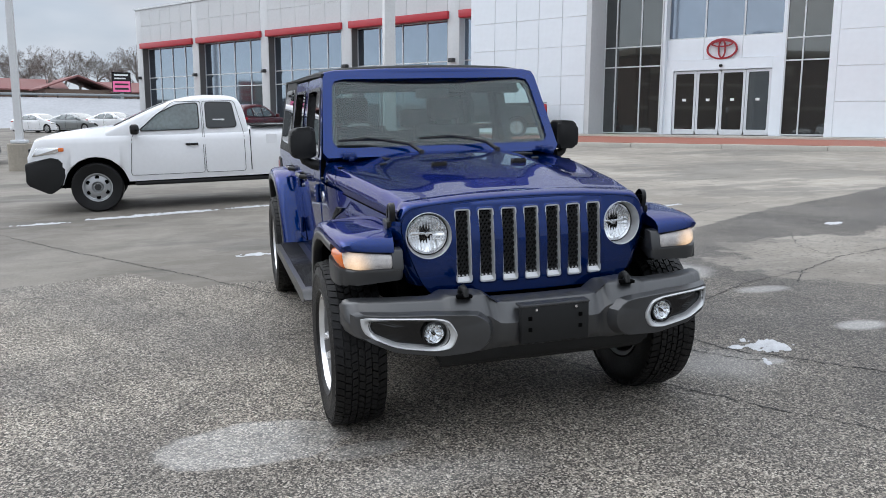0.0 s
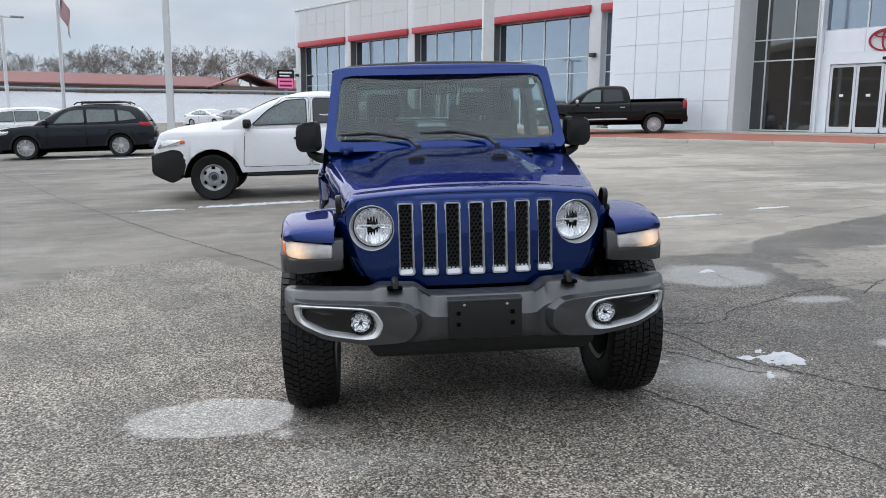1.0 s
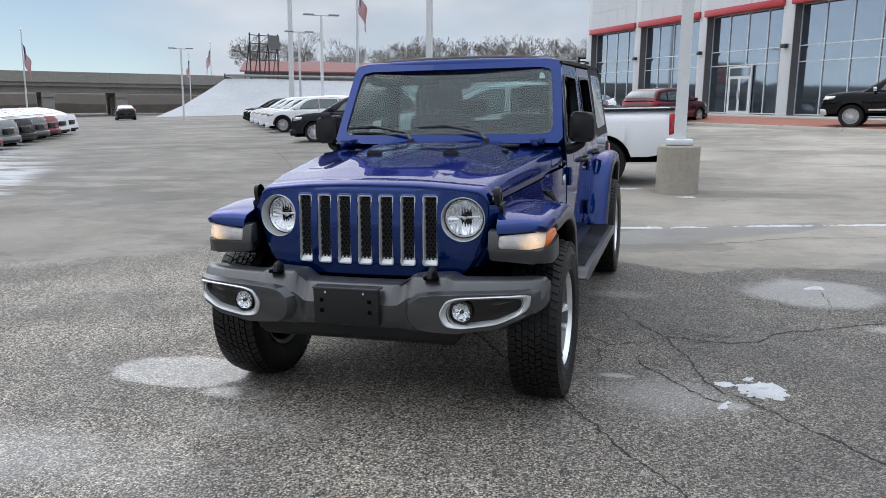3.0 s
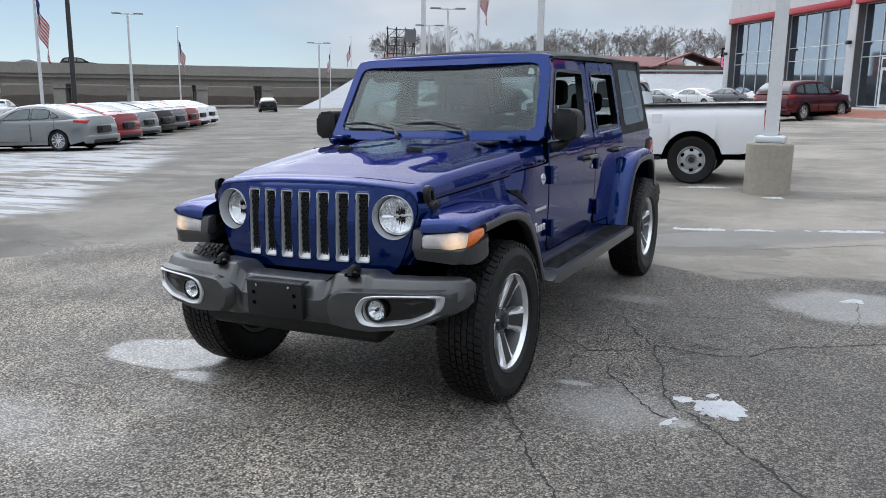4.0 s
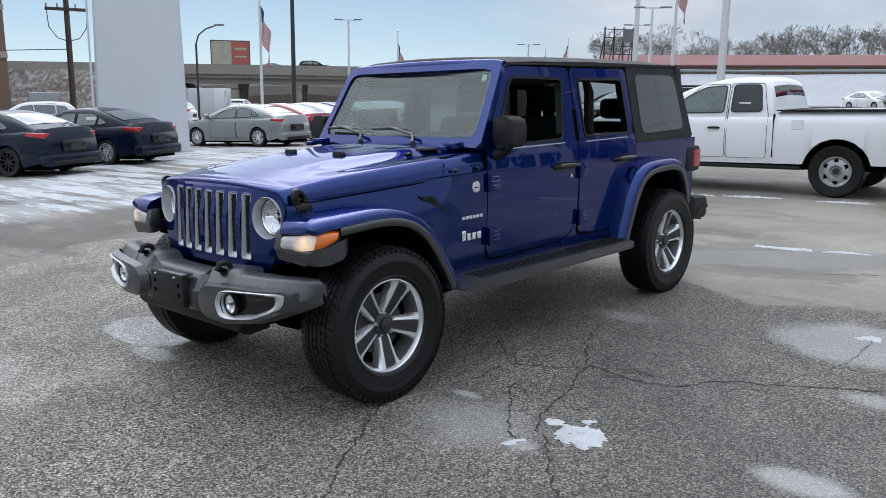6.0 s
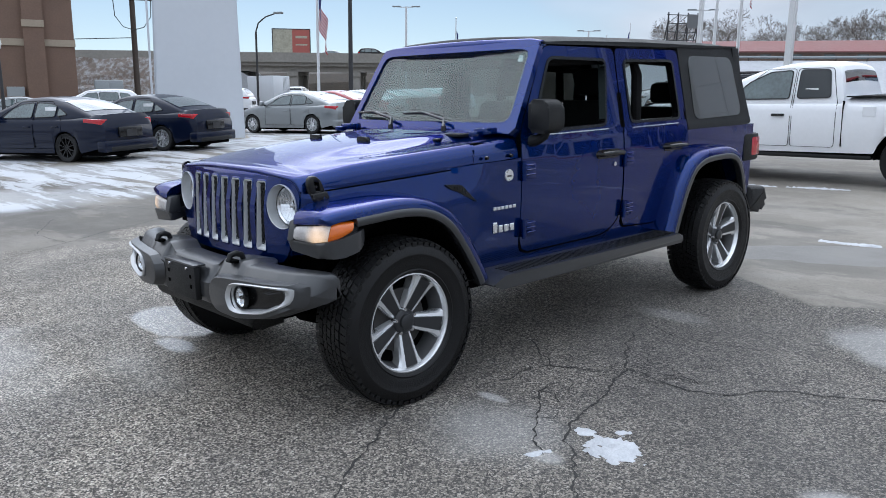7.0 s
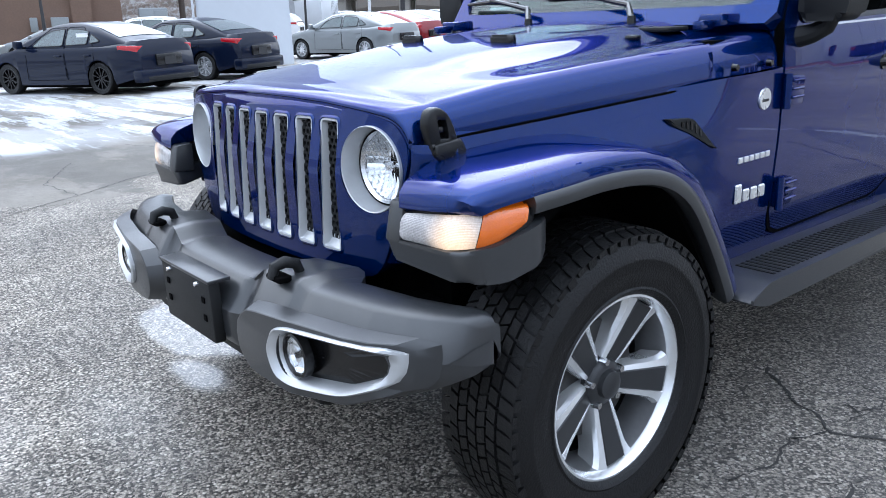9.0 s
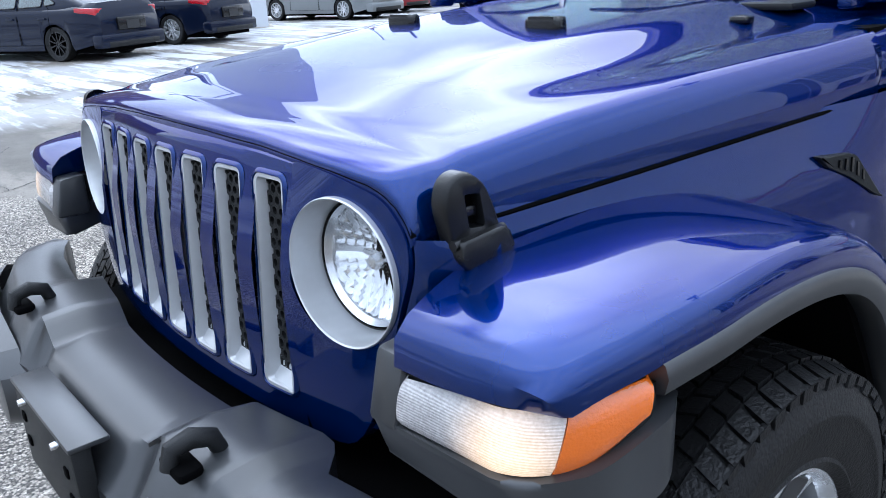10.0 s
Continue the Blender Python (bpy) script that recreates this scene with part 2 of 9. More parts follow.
M["flag_white"] = mat("flag_white_cloth", (0.66, 0.66, 0.66), 0.8, 0.0, 0.1, 6.0)
M["flag_blue"] = mat("flag_blue_cloth", (0.03, 0.04, 0.13), 0.8, 0.0, 0.15, 6.0)
M["white_metal"] = mat("white_coated_metal", (0.60, 0.625, 0.66), 0.42, 0.0, 0.025, 0.7)
M["pole_white"] = mat("white_pole_paint", (0.62, 0.63, 0.64), 0.45, 0.0, 0.08, 3.0)
M["pole_dark"] = mat("dark_pole_paint", (0.03, 0.03, 0.032), 0.5, 0.0, 0.1, 3.0)
M["wood_pole"] = mat("weathered_wood_pole", (0.07, 0.055, 0.045), 0.85, 0.0, 0.25, 3.0, bump=0.4, bump_scale=40)
M["concrete"] = mat("cast_concrete", (0.33, 0.30, 0.25), 0.85, 0.0, 0.16, 2.2, bump=0.35, bump_scale=55)
M["bridge_concrete"] = mat("bridge_concrete", (0.27, 0.255, 0.23), 0.9, 0.0, 0.18, 0.3, bump=0.2, bump_scale=6)
M["panel_white"] = mat("white_wall_panel", (0.74, 0.78, 0.83), 0.30, 0.0, 0.035, 0.5, coat=0.3)
M["panel_gap"] = mat("panel_joint", (0.80, 0.81, 0.82), 0.6)
M["stone_grey"] = mat("grey_column_cladding", (0.55, 0.565, 0.58), 0.55, 0.0, 0.06, 0.8)
M["reveal"] = mat("dark_grey_reveal", (0.12, 0.12, 0.12), 0.55, 0.0, 0.1, 0.8)
M["red_band"] = mat("red_metal_band", (0.40, 0.022, 0.034), 0.40, 0.0, 0.05, 1.0)
M["red_sign"] = mat("red_sign_face", (0.30, 0.012, 0.022), 0.4, 0.0, 0.05, 1.0)
M["window_glass"] = mat("reflective_window_glass", (0.215, 0.255, 0.31), 0.04, 0.9, 0.08, 0.4)
M["dark_glass"] = mat("dark_entrance_glass", (0.085, 0.092, 0.092), 0.04, 0.75, 0.15, 0.4, coat=1.0, coat_rough=0.0)
M["frame_metal"] = mat("pale_window_frame", (0.58, 0.60, 0.62), 0.4, 0.2, 0.05, 2.0)
M["brick_paving"] = mat("red_brick_paving", (0.28, 0.105, 0.070), 0.75, 0.0, 0.2, 3.0, bump=0.3, bump_scale=30)
M["kerb"] = mat("pale_concrete_kerb", (0.42, 0.40, 0.36), 0.85, 0.0, 0.12, 2.0, bump=0.2, bump_scale=50)
M["snow"] = mat("old_snow", (0.50, 0.51, 0.53), 0.8, 0.0, 0.18, 14.0, bump=0.8, bump_scale=60)
M["snow_bank"] = mat("snow_covered_bank", (0.38, 0.39, 0.41), 0.9, 0.0, 0.14, 0.35, bump=0.3, bump_scale=1.5)
M["red_roof"] = mat("red_metal_roof", (0.205, 0.085, 0.080), 0.7, 0.0, 0.15, 0.3)
M["brick_wall"] = mat("brown_brick_wall", (0.185, 0.120, 0.090), 0.85, 0.0, 0.15, 1.2, bump=0.3, bump_scale=14)
M["stone_band"] = mat("tan_stone_band", (0.36, 0.30, 0.23), 0.8, 0.0, 0.1, 1.0)
M["house_wall"] = mat("brown_house_wall", (0.16, 0.115, 0.09), 0.85, 0.0, 0.15, 0.6)
M["bark"] = mat("grey_brown_bark", (0.17, 0.150, 0.135), 0.9, 0.0, 0.2, 4.0)
# dark brown of the backdrop added beyond the overpass
M["backdrop"] = mat("backdrop_brown", (0.060, 0.050, 0.040), 0.95, 0.0, 0.45, 0.6, bump=0.8, bump_scale=3.0)
M["grass"] = mat("winter_grass", (0.16, 0.15, 0.075), 0.9, 0.0, 0.3, 1.5, bump=0.4, bump_scale=20)
M["cabinet"] = mat("grey_utility_cabinet", (0.26, 0.28, 0.29), 0.5, 0.0, 0.08, 2.0)
M["poster_red"] = mat("red_poster", (0.40, 0.11, 0.09), 0.6, 0.0, 0.08, 1.0)
M["poster_pale"] = mat("pale_poster", (0.40, 0.38, 0.30), 0.6, 0.0, 0.35, 0.9)
M["screen_red"] = mat("red_led_screen", (0.2, 0.1, 0.2), 0.5, emit=(0.72, 0.09, 0.22), emit_strength=0.42)
M["crack"] = mat("crack_filler", (0.022, 0.021, 0.020), 0.8, 0.0, 0.2, 30.0)
M["bar_dark"] = mat("dark_lettering", (0.02, 0.02, 0.022), 0.5)


def paint_glow(m, x, y, z, reach, colour, strength):
    """Paints a bulb's glow into a lens as emission that fades from one point."""
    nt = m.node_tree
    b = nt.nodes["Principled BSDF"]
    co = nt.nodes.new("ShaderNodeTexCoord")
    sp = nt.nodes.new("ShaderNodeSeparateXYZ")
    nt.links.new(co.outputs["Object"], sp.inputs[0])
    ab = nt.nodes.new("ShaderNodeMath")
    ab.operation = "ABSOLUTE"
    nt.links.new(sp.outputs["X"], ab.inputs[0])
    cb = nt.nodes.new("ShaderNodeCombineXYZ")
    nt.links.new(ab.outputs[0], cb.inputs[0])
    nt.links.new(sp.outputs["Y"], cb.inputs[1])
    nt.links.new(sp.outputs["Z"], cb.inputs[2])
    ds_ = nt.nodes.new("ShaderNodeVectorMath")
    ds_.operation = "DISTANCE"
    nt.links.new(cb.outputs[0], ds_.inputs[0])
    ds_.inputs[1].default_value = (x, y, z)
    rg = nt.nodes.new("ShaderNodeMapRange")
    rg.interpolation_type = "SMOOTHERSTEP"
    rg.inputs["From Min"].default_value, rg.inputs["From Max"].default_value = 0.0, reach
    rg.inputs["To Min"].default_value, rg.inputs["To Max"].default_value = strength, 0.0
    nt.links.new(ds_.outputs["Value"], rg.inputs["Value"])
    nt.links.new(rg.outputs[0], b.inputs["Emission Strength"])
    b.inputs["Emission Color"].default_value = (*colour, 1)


def rib(m, scale, strength):
    """Fine upright ribs moulded into a lens."""
    nt = m.node_tree
    co = nt.nodes.new("ShaderNodeTexCoord")
    wv = nt.nodes.new("ShaderNodeTexWave")
    wv.bands_direction = "Z"
    wv.inputs["Scale"].default_value, wv.inputs["Distortion"].default_value = scale, 1.2
    nt.links.new(co.outputs["Object"], wv.inputs["Vector"])
    bp_n = nt.nodes.new("ShaderNodeBump")
    bp_n.inputs["Strength"].default_value, bp_n.inputs["Distance"].default_value = strength, 0.004
    nt.links.new(wv.outputs["Fac"], bp_n.inputs["Height"])
    nt.links.new(bp_n.outputs[0], nt.nodes["Principled BSDF"].inputs["Normal"])


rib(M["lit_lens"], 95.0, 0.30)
paint_glow(M["lit_lens"], 0.825, -0.462, 0.862, 0.100, (1.0, 0.62, 0.30), 0.40)


def ground_material():
    """Worn asphalt round the blue car, paler concrete further out, with damp, salt and snow-melt stains and the car's
    soft shade painted in.
    """
    m = bpy.data.materials.new("car_park_surface")
    m.use_nodes = True
    nt = m.node_tree
    L = nt.links
    b = nt.nodes["Principled BSDF"]
    co = nt.nodes.new("ShaderNodeTexCoord")

    def tex_noise(scale, detail=5, rough=0.55, stretch=(1, 1, 1)):
        mp = nt.nodes.new("ShaderNodeMapping")
        mp.inputs["Scale"].default_value = stretch
        L.new(co.outputs["Object"], mp.inputs["Vector"])
        n = nt.nodes.new("ShaderNodeTexNoise")
        n.inputs["Scale"].default_value, n.inputs["Detail"].default_value, n.inputs["Roughness"].default_value = scale, detail, rough
        L.new(mp.outputs[0], n.inputs["Vector"])
        return n.outputs["Fac"]

    def span(value, a, c, lo=0.0, hi=1.0):
        n = nt.nodes.new("ShaderNodeMapRange")
        n.interpolation_type = "SMOOTHSTEP"
        n.inputs["From Min"].default_value, n.inputs["From Max"].default_value = a, c
        n.inputs["To Min"].default_value, n.inputs["To Max"].default_value = lo, hi
        L.new(value, n.inputs["Value"])
        return n.outputs[0]

    def span_linear(value, a, c):
        n = nt.nodes.new("ShaderNodeMapRange")
        n.inputs["From Min"].default_value, n.inputs["From Max"].default_value = a, c
        L.new(value, n.inputs["Value"])
        return n.outputs[0]

    def op(kind, a, c=None):
        n = nt.nodes.new("ShaderNodeMath")
        n.operation = kind
        for i, v in enumerate((a, c)):
            if v is None:
                continue
            if isinstance(v, (int, float)):
                n.inputs[i].default_value = v
            else:
                L.new(v, n.inputs[i])
        return n.outputs[0]

    def blend(fac, a, c):
        n = nt.nodes.new("ShaderNodeMix")
        n.data_type = "RGBA"
        L.new(fac, n.inputs["Factor"])
        for i, v in ((6, a), (7, c)):
            if isinstance(v, tuple):
                n.inputs[i].default_value = (*v, 1)
            else:
                L.new(v, n.inputs[i])
        return n.outputs[2]

    sep = nt.nodes.new("ShaderNodeSeparateXYZ")
    L.new(co.outputs["Object"], sep.inputs[0])
    X, Y = sep.outputs[0], sep.outputs[1]

    def patch(cx, cy, rx, ry, soft=0.5, ragged=0.35):
        ux = op("DIVIDE", op("SUBTRACT", X, cx), rx)
        uy = op("DIVIDE", op("SUBTRACT", Y, cy), ry)
        dist = op("SQRT", op("ADD", op("MULTIPLY", ux, ux), op("MULTIPLY", uy, uy)))
        dist = op("ADD", dist, op("MULTIPLY", op("SUBTRACT", tex_noise(2.6, 5), 0.5), ragged * 2))
        return span(dist, 1.0 - soft, 1.0, 1.0, 0.0)

    # asphalt aggregate: stones of two sizes, some pale, with dark gaps where the binder has worn away
    def stones(scale):
        v = nt.nodes.new("ShaderNodeTexVoronoi")
        v.inputs["Scale"].default_value = scale
        v.inputs["Randomness"].default_value = 1.0
        wander = nt.nodes.new("ShaderNodeTexNoise")
        wander.inputs["Scale"].default_value = scale * 1.4
        off = nt.nodes.new("ShaderNodeMix")
        off.data_type = "VECTOR"
        off.inputs["Factor"].default_value = 0.010
        L.new(co.outputs["Object"], wander.inputs["Vector"])
        L.new(co.outputs["Object"], off.inputs[4])
        L.new(wander.outputs["Color"], off.inputs[5])
        L.new(off.outputs[1], v.inputs["Vector"])
        c = nt.nodes.new("ShaderNodeSeparateColor")
        L.new(v.outputs["Color"], c.inputs[0])
        return v, c
    vor, stone = stones(116)
    vor_f, stone_f = stones(250)
    chip = op("ADD", op("MULTIPLY", stone.outputs[0], 0.62), op("MULTIPLY", stone_f.outputs[0], 0.38))
    asphalt = blend(span(chip, 0.15, 0.85), (0.066, 0.060, 0.052), (0.46, 0.42, 0.365))
    asphalt = blend(span(stone.outputs[1], 0.86, 0.93), asphalt, (0.60, 0.56, 0.50))
    pit = op("MULTIPLY", span(stone.outputs[2], 0.70, 0.80), span(vor.outputs["Distance"], 0.10, 0.35))
    edge = op("MAXIMUM", pit, op("MULTIPLY", span(vor.outputs["Distance"], 0.45, 0.75), 0.55))
    asphalt = blend(edge, asphalt, (0.034, 0.031, 0.028))
    tone = span(tex_noise(0.9, 6), 0.36, 0.66)
    shade = nt.nodes.new("ShaderNodeMix")
    shade.data_type, shade.blend_type = "RGBA", "MULTIPLY"
    shade.inputs["Factor"].default_value = 1
    L.new(asphalt, shade.inputs[6])
    L.new(blend(tone, (0.74, 0.73, 0.72), (1.16, 1.14, 1.10)), shade.inputs[7])
    asphalt = shade.outputs[2]
    # damp and the car's soft shadow, both painted in as darker asphalt towards +x
    damp_shade = op("MULTIPLY", span(op("ADD", op("ADD", X, op("MULTIPLY", Y, 0.25)), op("MULTIPLY", tex_noise(0.7, 6), 2.4)), 1.3, 2.9), 0.50)
    asphalt = blend(damp_shade, asphalt, (0.052, 0.051, 0.051))
    # concrete
    cn = span(tex_noise(0.30, 8, 0.60, (0.8, 0.6, 1)), 0.41, 0.60)
    concrete = blend(cn, (0.165, 0.148, 0.125), (0.262, 0.238, 0.202))
    wear = span(tex_noise(0.55, 9, 0.62, (0.6, 1.2, 1)), 0.53, 0.57)
    concrete = blend(op("MULTIPLY", wear, 0.34), concrete, (0.110, 0.100, 0.087))
    fine = span(tex_noise(38, 4), 0.3, 0.7)
    concrete = blend(op("MULTIPLY", fine, 0.35), concrete, (0.15, 0.139, 0.122))
    mott = span(tex_noise(2.6, 9, 0.66, (0.8, 1.2, 1)), 0.49, 0.55)
    concrete = blend(op("MULTIPLY", mott, 0.16), concrete, (0.36, 0.335, 0.295))
    grit = span(tex_noise(70, 3, 0.6), 0.56, 0.68)
    concrete = blend(op("MULTIPLY", grit, 0.45), concrete, (0.080, 0.074, 0.066))
    damp = span(tex_noise(0.22, 9, 0.66, (0.7, 1.5, 1)), 0.525, 0.555)
    concrete = blend(op("MULTIPLY", damp, 0.55), concrete, (0.105, 0.098, 0.087))
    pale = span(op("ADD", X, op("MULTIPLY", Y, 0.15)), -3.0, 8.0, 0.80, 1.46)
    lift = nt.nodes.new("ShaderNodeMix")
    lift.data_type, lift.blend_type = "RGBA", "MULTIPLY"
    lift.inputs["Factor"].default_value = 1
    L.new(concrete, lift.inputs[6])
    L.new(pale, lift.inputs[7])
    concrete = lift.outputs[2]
    # concrete lies beyond a ragged line behind the car
    wob = op("MULTIPLY", op("SUBTRACT", tex_noise(0.55, 9, 0.6), 0.5), 3.2)
    line_left = op("ADD", op("ADD", op("MULTIPLY", X, 1.55), Y), op("MULTIPLY", wob, 0.25))   # the joint on the right-hand side of the car
    left_side = span(line_left, 0.82, 0.90, 1.0, 0.0)
    edge_of = nt.nodes.new("ShaderNodeValToRGB")      # where the concrete begins, by place across the car park
    L.new(span_linear(X, -2.0, 10.0), edge_of.inputs["Fac"])
    stops = ((-2.0, 3.3), (0.6, 3.5), (1.25, 3.22), (1.6, 3.02), (2.4, 3.41), (3.25, 3.46), (3.55, 3.98), (4.3, 4.50), (5.3, 5.15), (10.0, 7.2))
    while len(edge_of.color_ramp.elements) < len(stops):
        edge_of.color_ramp.elements.new(0.5)
    for el_, (sx_, sy_) in zip(edge_of.color_ramp.elements, stops):
        el_.position = (sx_ + 2.0) / 12.0
        el_.color = (sy_ / 10.0, sy_ / 10.0, sy_ / 10.0, 1)
    sepc = nt.nodes.new("ShaderNodeSeparateColor")
    L.new(edge_of.outputs[0], sepc.inputs[0])
    jag = op("MULTIPLY", op("SUBTRACT", tex_noise(1.6, 9, 0.62), 0.5), 0.55)
    behind = span(op("ADD", op("SUBTRACT", Y, op("MULTIPLY", sepc.outputs[0], 10.0)), jag), -0.05, 0.05)
    beyond = span(op("ADD", Y, op("ADD", op("MULTIPLY", X, -0.9), wob)), 6.42, 6.55)
    far_left = span(op("ADD", op("MULTIPLY", X, -1.0), wob), 4.8, 4.95)
    mask = op("MAXIMUM", op("MULTIPLY", behind, op("SUBTRACT", 1.0, left_side)), op("MAXIMUM", beyond, far_left))
    # worn-through islands of concrete in the asphalt behind the car
    for cx, cy, rx, ry in ((4.7, 2.30, 1.50, 1.30), (6.4, 2.9, 1.1, 0.8)):
        mask = op("MAXIMUM", mask, op("MULTIPLY", op("MULTIPLY", patch(cx, cy, rx, ry, 0.10, 0.55), span(tex_noise(24, 5, 0.65), 0.30, 0.50)), 0.85))
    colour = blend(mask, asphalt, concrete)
    # a grey film of meltwater beside the ridge of snow
    ux = op("DIVIDE", op("ADD", op("MULTIPLY", op("SUBTRACT", X, 1.55), 0.86), op("MULTIPLY", op("SUBTRACT", Y, 5.0), 0.51)), 2.0)
    uy = op("DIVIDE", op("SUBTRACT", op("MULTIPLY", op("SUBTRACT", Y, 5.0), 0.86), op("MULTIPLY", op("SUBTRACT", X, 1.55), 0.51)), 0.42)
    melt = op("ADD", op("SQRT", op("ADD", op("MULTIPLY", ux, ux), op("MULTIPLY", uy, uy))), op("MULTIPLY", op("SUBTRACT", tex_noise(1.3, 6), 0.5), 0.9))
    melt = span(melt, 0.92, 1.0, 1.0, 0.0)
    colour = blend(op("MULTIPLY", melt, 0.75), colour, (0.135, 0.130, 0.122))
    # salt and ice stains
    ice = op("MAXIMUM", patch(-1.28, -0.18, 0.47, 0.27, 0.16, 0.30), patch(-0.78, -0.42, 0.24, 0.10, 0.5, 0.5))
    salt = op("MULTIPLY", op("MULTIPLY", ice, span(tex_noise(6.0, 6, 0.65), 0.30, 0.60, 0.55, 1.0)), 0.20)
    glaze = op("MAXIMUM", ice, op("MULTIPLY", patch(-1.35, -1.25, 1.2, 0.42, 0.8, 0.6), 0.45))
    for cx, cy, rx, ry, soft, much in ((1.40, 0.05, 0.46, 0.42, 0.8, 0.24), (2.42, 2.48, 0.60, 0.52, 0.35, 0.34), (-1.5, -1.35, 1.5, 0.5, 0.9, 0.16), (2.78, 0.43, 0.24, 0.13, 0.6, 0.42),
                                       (2.88, 1.54, 0.32, 0.14, 0.6, 0.34), (1.14, 0.31, 0.13, 0.05, 0.6, 0.40), (1.72, 0.0, 0.12, 0.07, 0.6, 0.36), (-0.6, -0.75, 0.7, 0.25, 0.9, 0.12), (1.0, 2.15, 0.35, 0.16, 0.7, 0.16)):
        salt = op("MAXIMUM", salt, op("MULTIPLY", patch(cx, cy, rx, ry, soft), much))
    colour = blend(salt, colour, (0.58, 0.575, 0.56))
    thaw = op("MULTIPLY", span(tex_noise(0.16, 7, 0.62, (0.8, 1.2, 1)), 0.50, 0.58), span(op("ADD", op("MULTIPLY", X, -1.0), op("MULTIPLY", Y, -0.25)), 5.2, 8.5))
    streak = span(tex_noise(1.1, 9, 0.66, (0.35, 2.2, 1)), 0.45, 0.54)
    near_row = span(op("ADD", op("SUBTRACT", op("MULTIPLY", X, -1.0), op("MULTIPLY", op("MAXIMUM", op("SUBTRACT", Y, 4.0), 0.0), 0.72)), op("MULTIPLY", wob, 0.5)), 7.3, 8.3)
    snowy = op("MULTIPLY", op("MULTIPLY", near_row, span(op("ADD", Y, op("MULTIPLY", X, 0.9)), -1.5, 1.5, 1.0, 0.0)), op("ADD", op("MULTIPLY", streak, 0.75), op("MULTIPLY", thaw, 0.4)))
    snowy = op("MULTIPLY", snowy, span(X, -36.0, -29.0))
    colour = blend(op("MINIMUM", snowy, 0.9), colour, (0.50, 0.515, 0.54))
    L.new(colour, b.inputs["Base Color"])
    r1 = span(tex_noise(0.8, 5), 0.35, 0.65, 0.66, 0.84)
    L.new(op("SUBTRACT", r1, op("MAXIMUM", op("MULTIPLY", glaze, 0.56), op("MULTIPLY", melt, 0.30))), b.inputs["Roughness"])
    b.inputs["Specular IOR Level"].default_value = 0.35
    bp = nt.nodes.new("ShaderNodeBump")
    bp.inputs["Strength"].default_value = 0.6
    bp.inputs["Distance"].default_value = 0.004
    hgt = op("MULTIPLY", op("SUBTRACT", 1.0, op("MULTIPLY", vor.outputs["Distance"], 1.3)), op("MULTIPLY", op("SUBTRACT", 1.0, op("MULTIPLY", mask, 0.75)), op("SUBTRACT", 1.0, op("MULTIPLY", glaze, 0.8))))
    L.new(hgt, bp.inputs["Height"])
    L.new(bp.outputs[0], b.inputs["Normal"])
    return m


M["ground"] = ground_material()


# ---------------------------------------------------------------- mesh helpers
def mesh_from(bm, name, material, smooth=30):
    bmesh.ops.remove_doubles(bm, verts=bm.verts, dist=1e-5)
    bmesh.ops.recalc_face_normals(bm, faces=bm.faces)
    me = bpy.data.meshes.new(name)
    bm.to_mesh(me)
    bm.free()
    for mm in material if isinstance(material, (list, tuple)) else (material,):
        me.materials.append(mm)
    if smooth:
        me.polygons.foreach_set("use_smooth", [True] * len(me.polygons))
        me.set_sharp_from_angle(angle=radians(smooth))
    return me


def part(name, bm, material, parent, label="", smooth=30):
    ob = new(name, mesh_from(bm, name, material, smooth))
    ob.parent = parent
    if label:
        ob["label"] = label
    return ob


def solo(name, bm, material, label, category, m=None, group="", kind="", smooth=30):
    ob = new(name, mesh_from(bm, name, material, smooth))
    if m is not None:
        ob.matrix_world = m
    return tagged(ob, label, category, group, kind)


def empty(name, m, label, category, group="", kind=""):
    ob = new(name)
    ob.empty_display_size = 0.2
    ob.matrix_world = m
    return tagged(ob, label, category, group, kind)


def box(bm, x0, x1, y0, y1, z0, z1, bevel=0.0, segs=2, m=None):
    vs = bmesh.ops.create_cube(bm, size=1.0)["verts"]
    t = Matrix.Translation(((x0 + x1) / 2, (y0 + y1) / 2, (z0 + z1) / 2)) @ Matrix.Diagonal((abs(x1 - x0), abs(y1 - y0), abs(z1 - z0), 1))
    bmesh.ops.transform(bm, matrix=(m @ t) if m is not None else t, verts=vs)
    if bevel:
        es = {e for v in vs for e in v.link_edges}
        bmesh.ops.bevel(bm, geom=list(es), offset=bevel, segments=segs, affect="EDGES", profile=0.5)
    return bm


def bx(*a, **k):
    return box(bmesh.new(), *a, **k)


def cyl(bm, p0, p1, r0, r1=None, n=20, caps=True):
    p0, p1 = Vector(p0), Vector(p1)
    q = (p1 - p0).to_track_quat("Z", "Y").to_matrix()
    r1 = r0 if r1 is None else r1
    a, c = [], []
    for i in range(n):
        th = 2 * math.pi * i / n
        o = Vector((math.cos(th), math.sin(th), 0))
        a.append(bm.verts.new(p0 + q @ (o * r0)))
        c.append(bm.verts.new(p1 + q @ (o * r1)))
    for i in range(n):
        bm.faces.new((a[i], a[(i + 1) % n], c[(i + 1) % n], c[i]))
    if caps:
        bm.faces.new(a[::-1])
        bm.faces.new(c)
    return bm


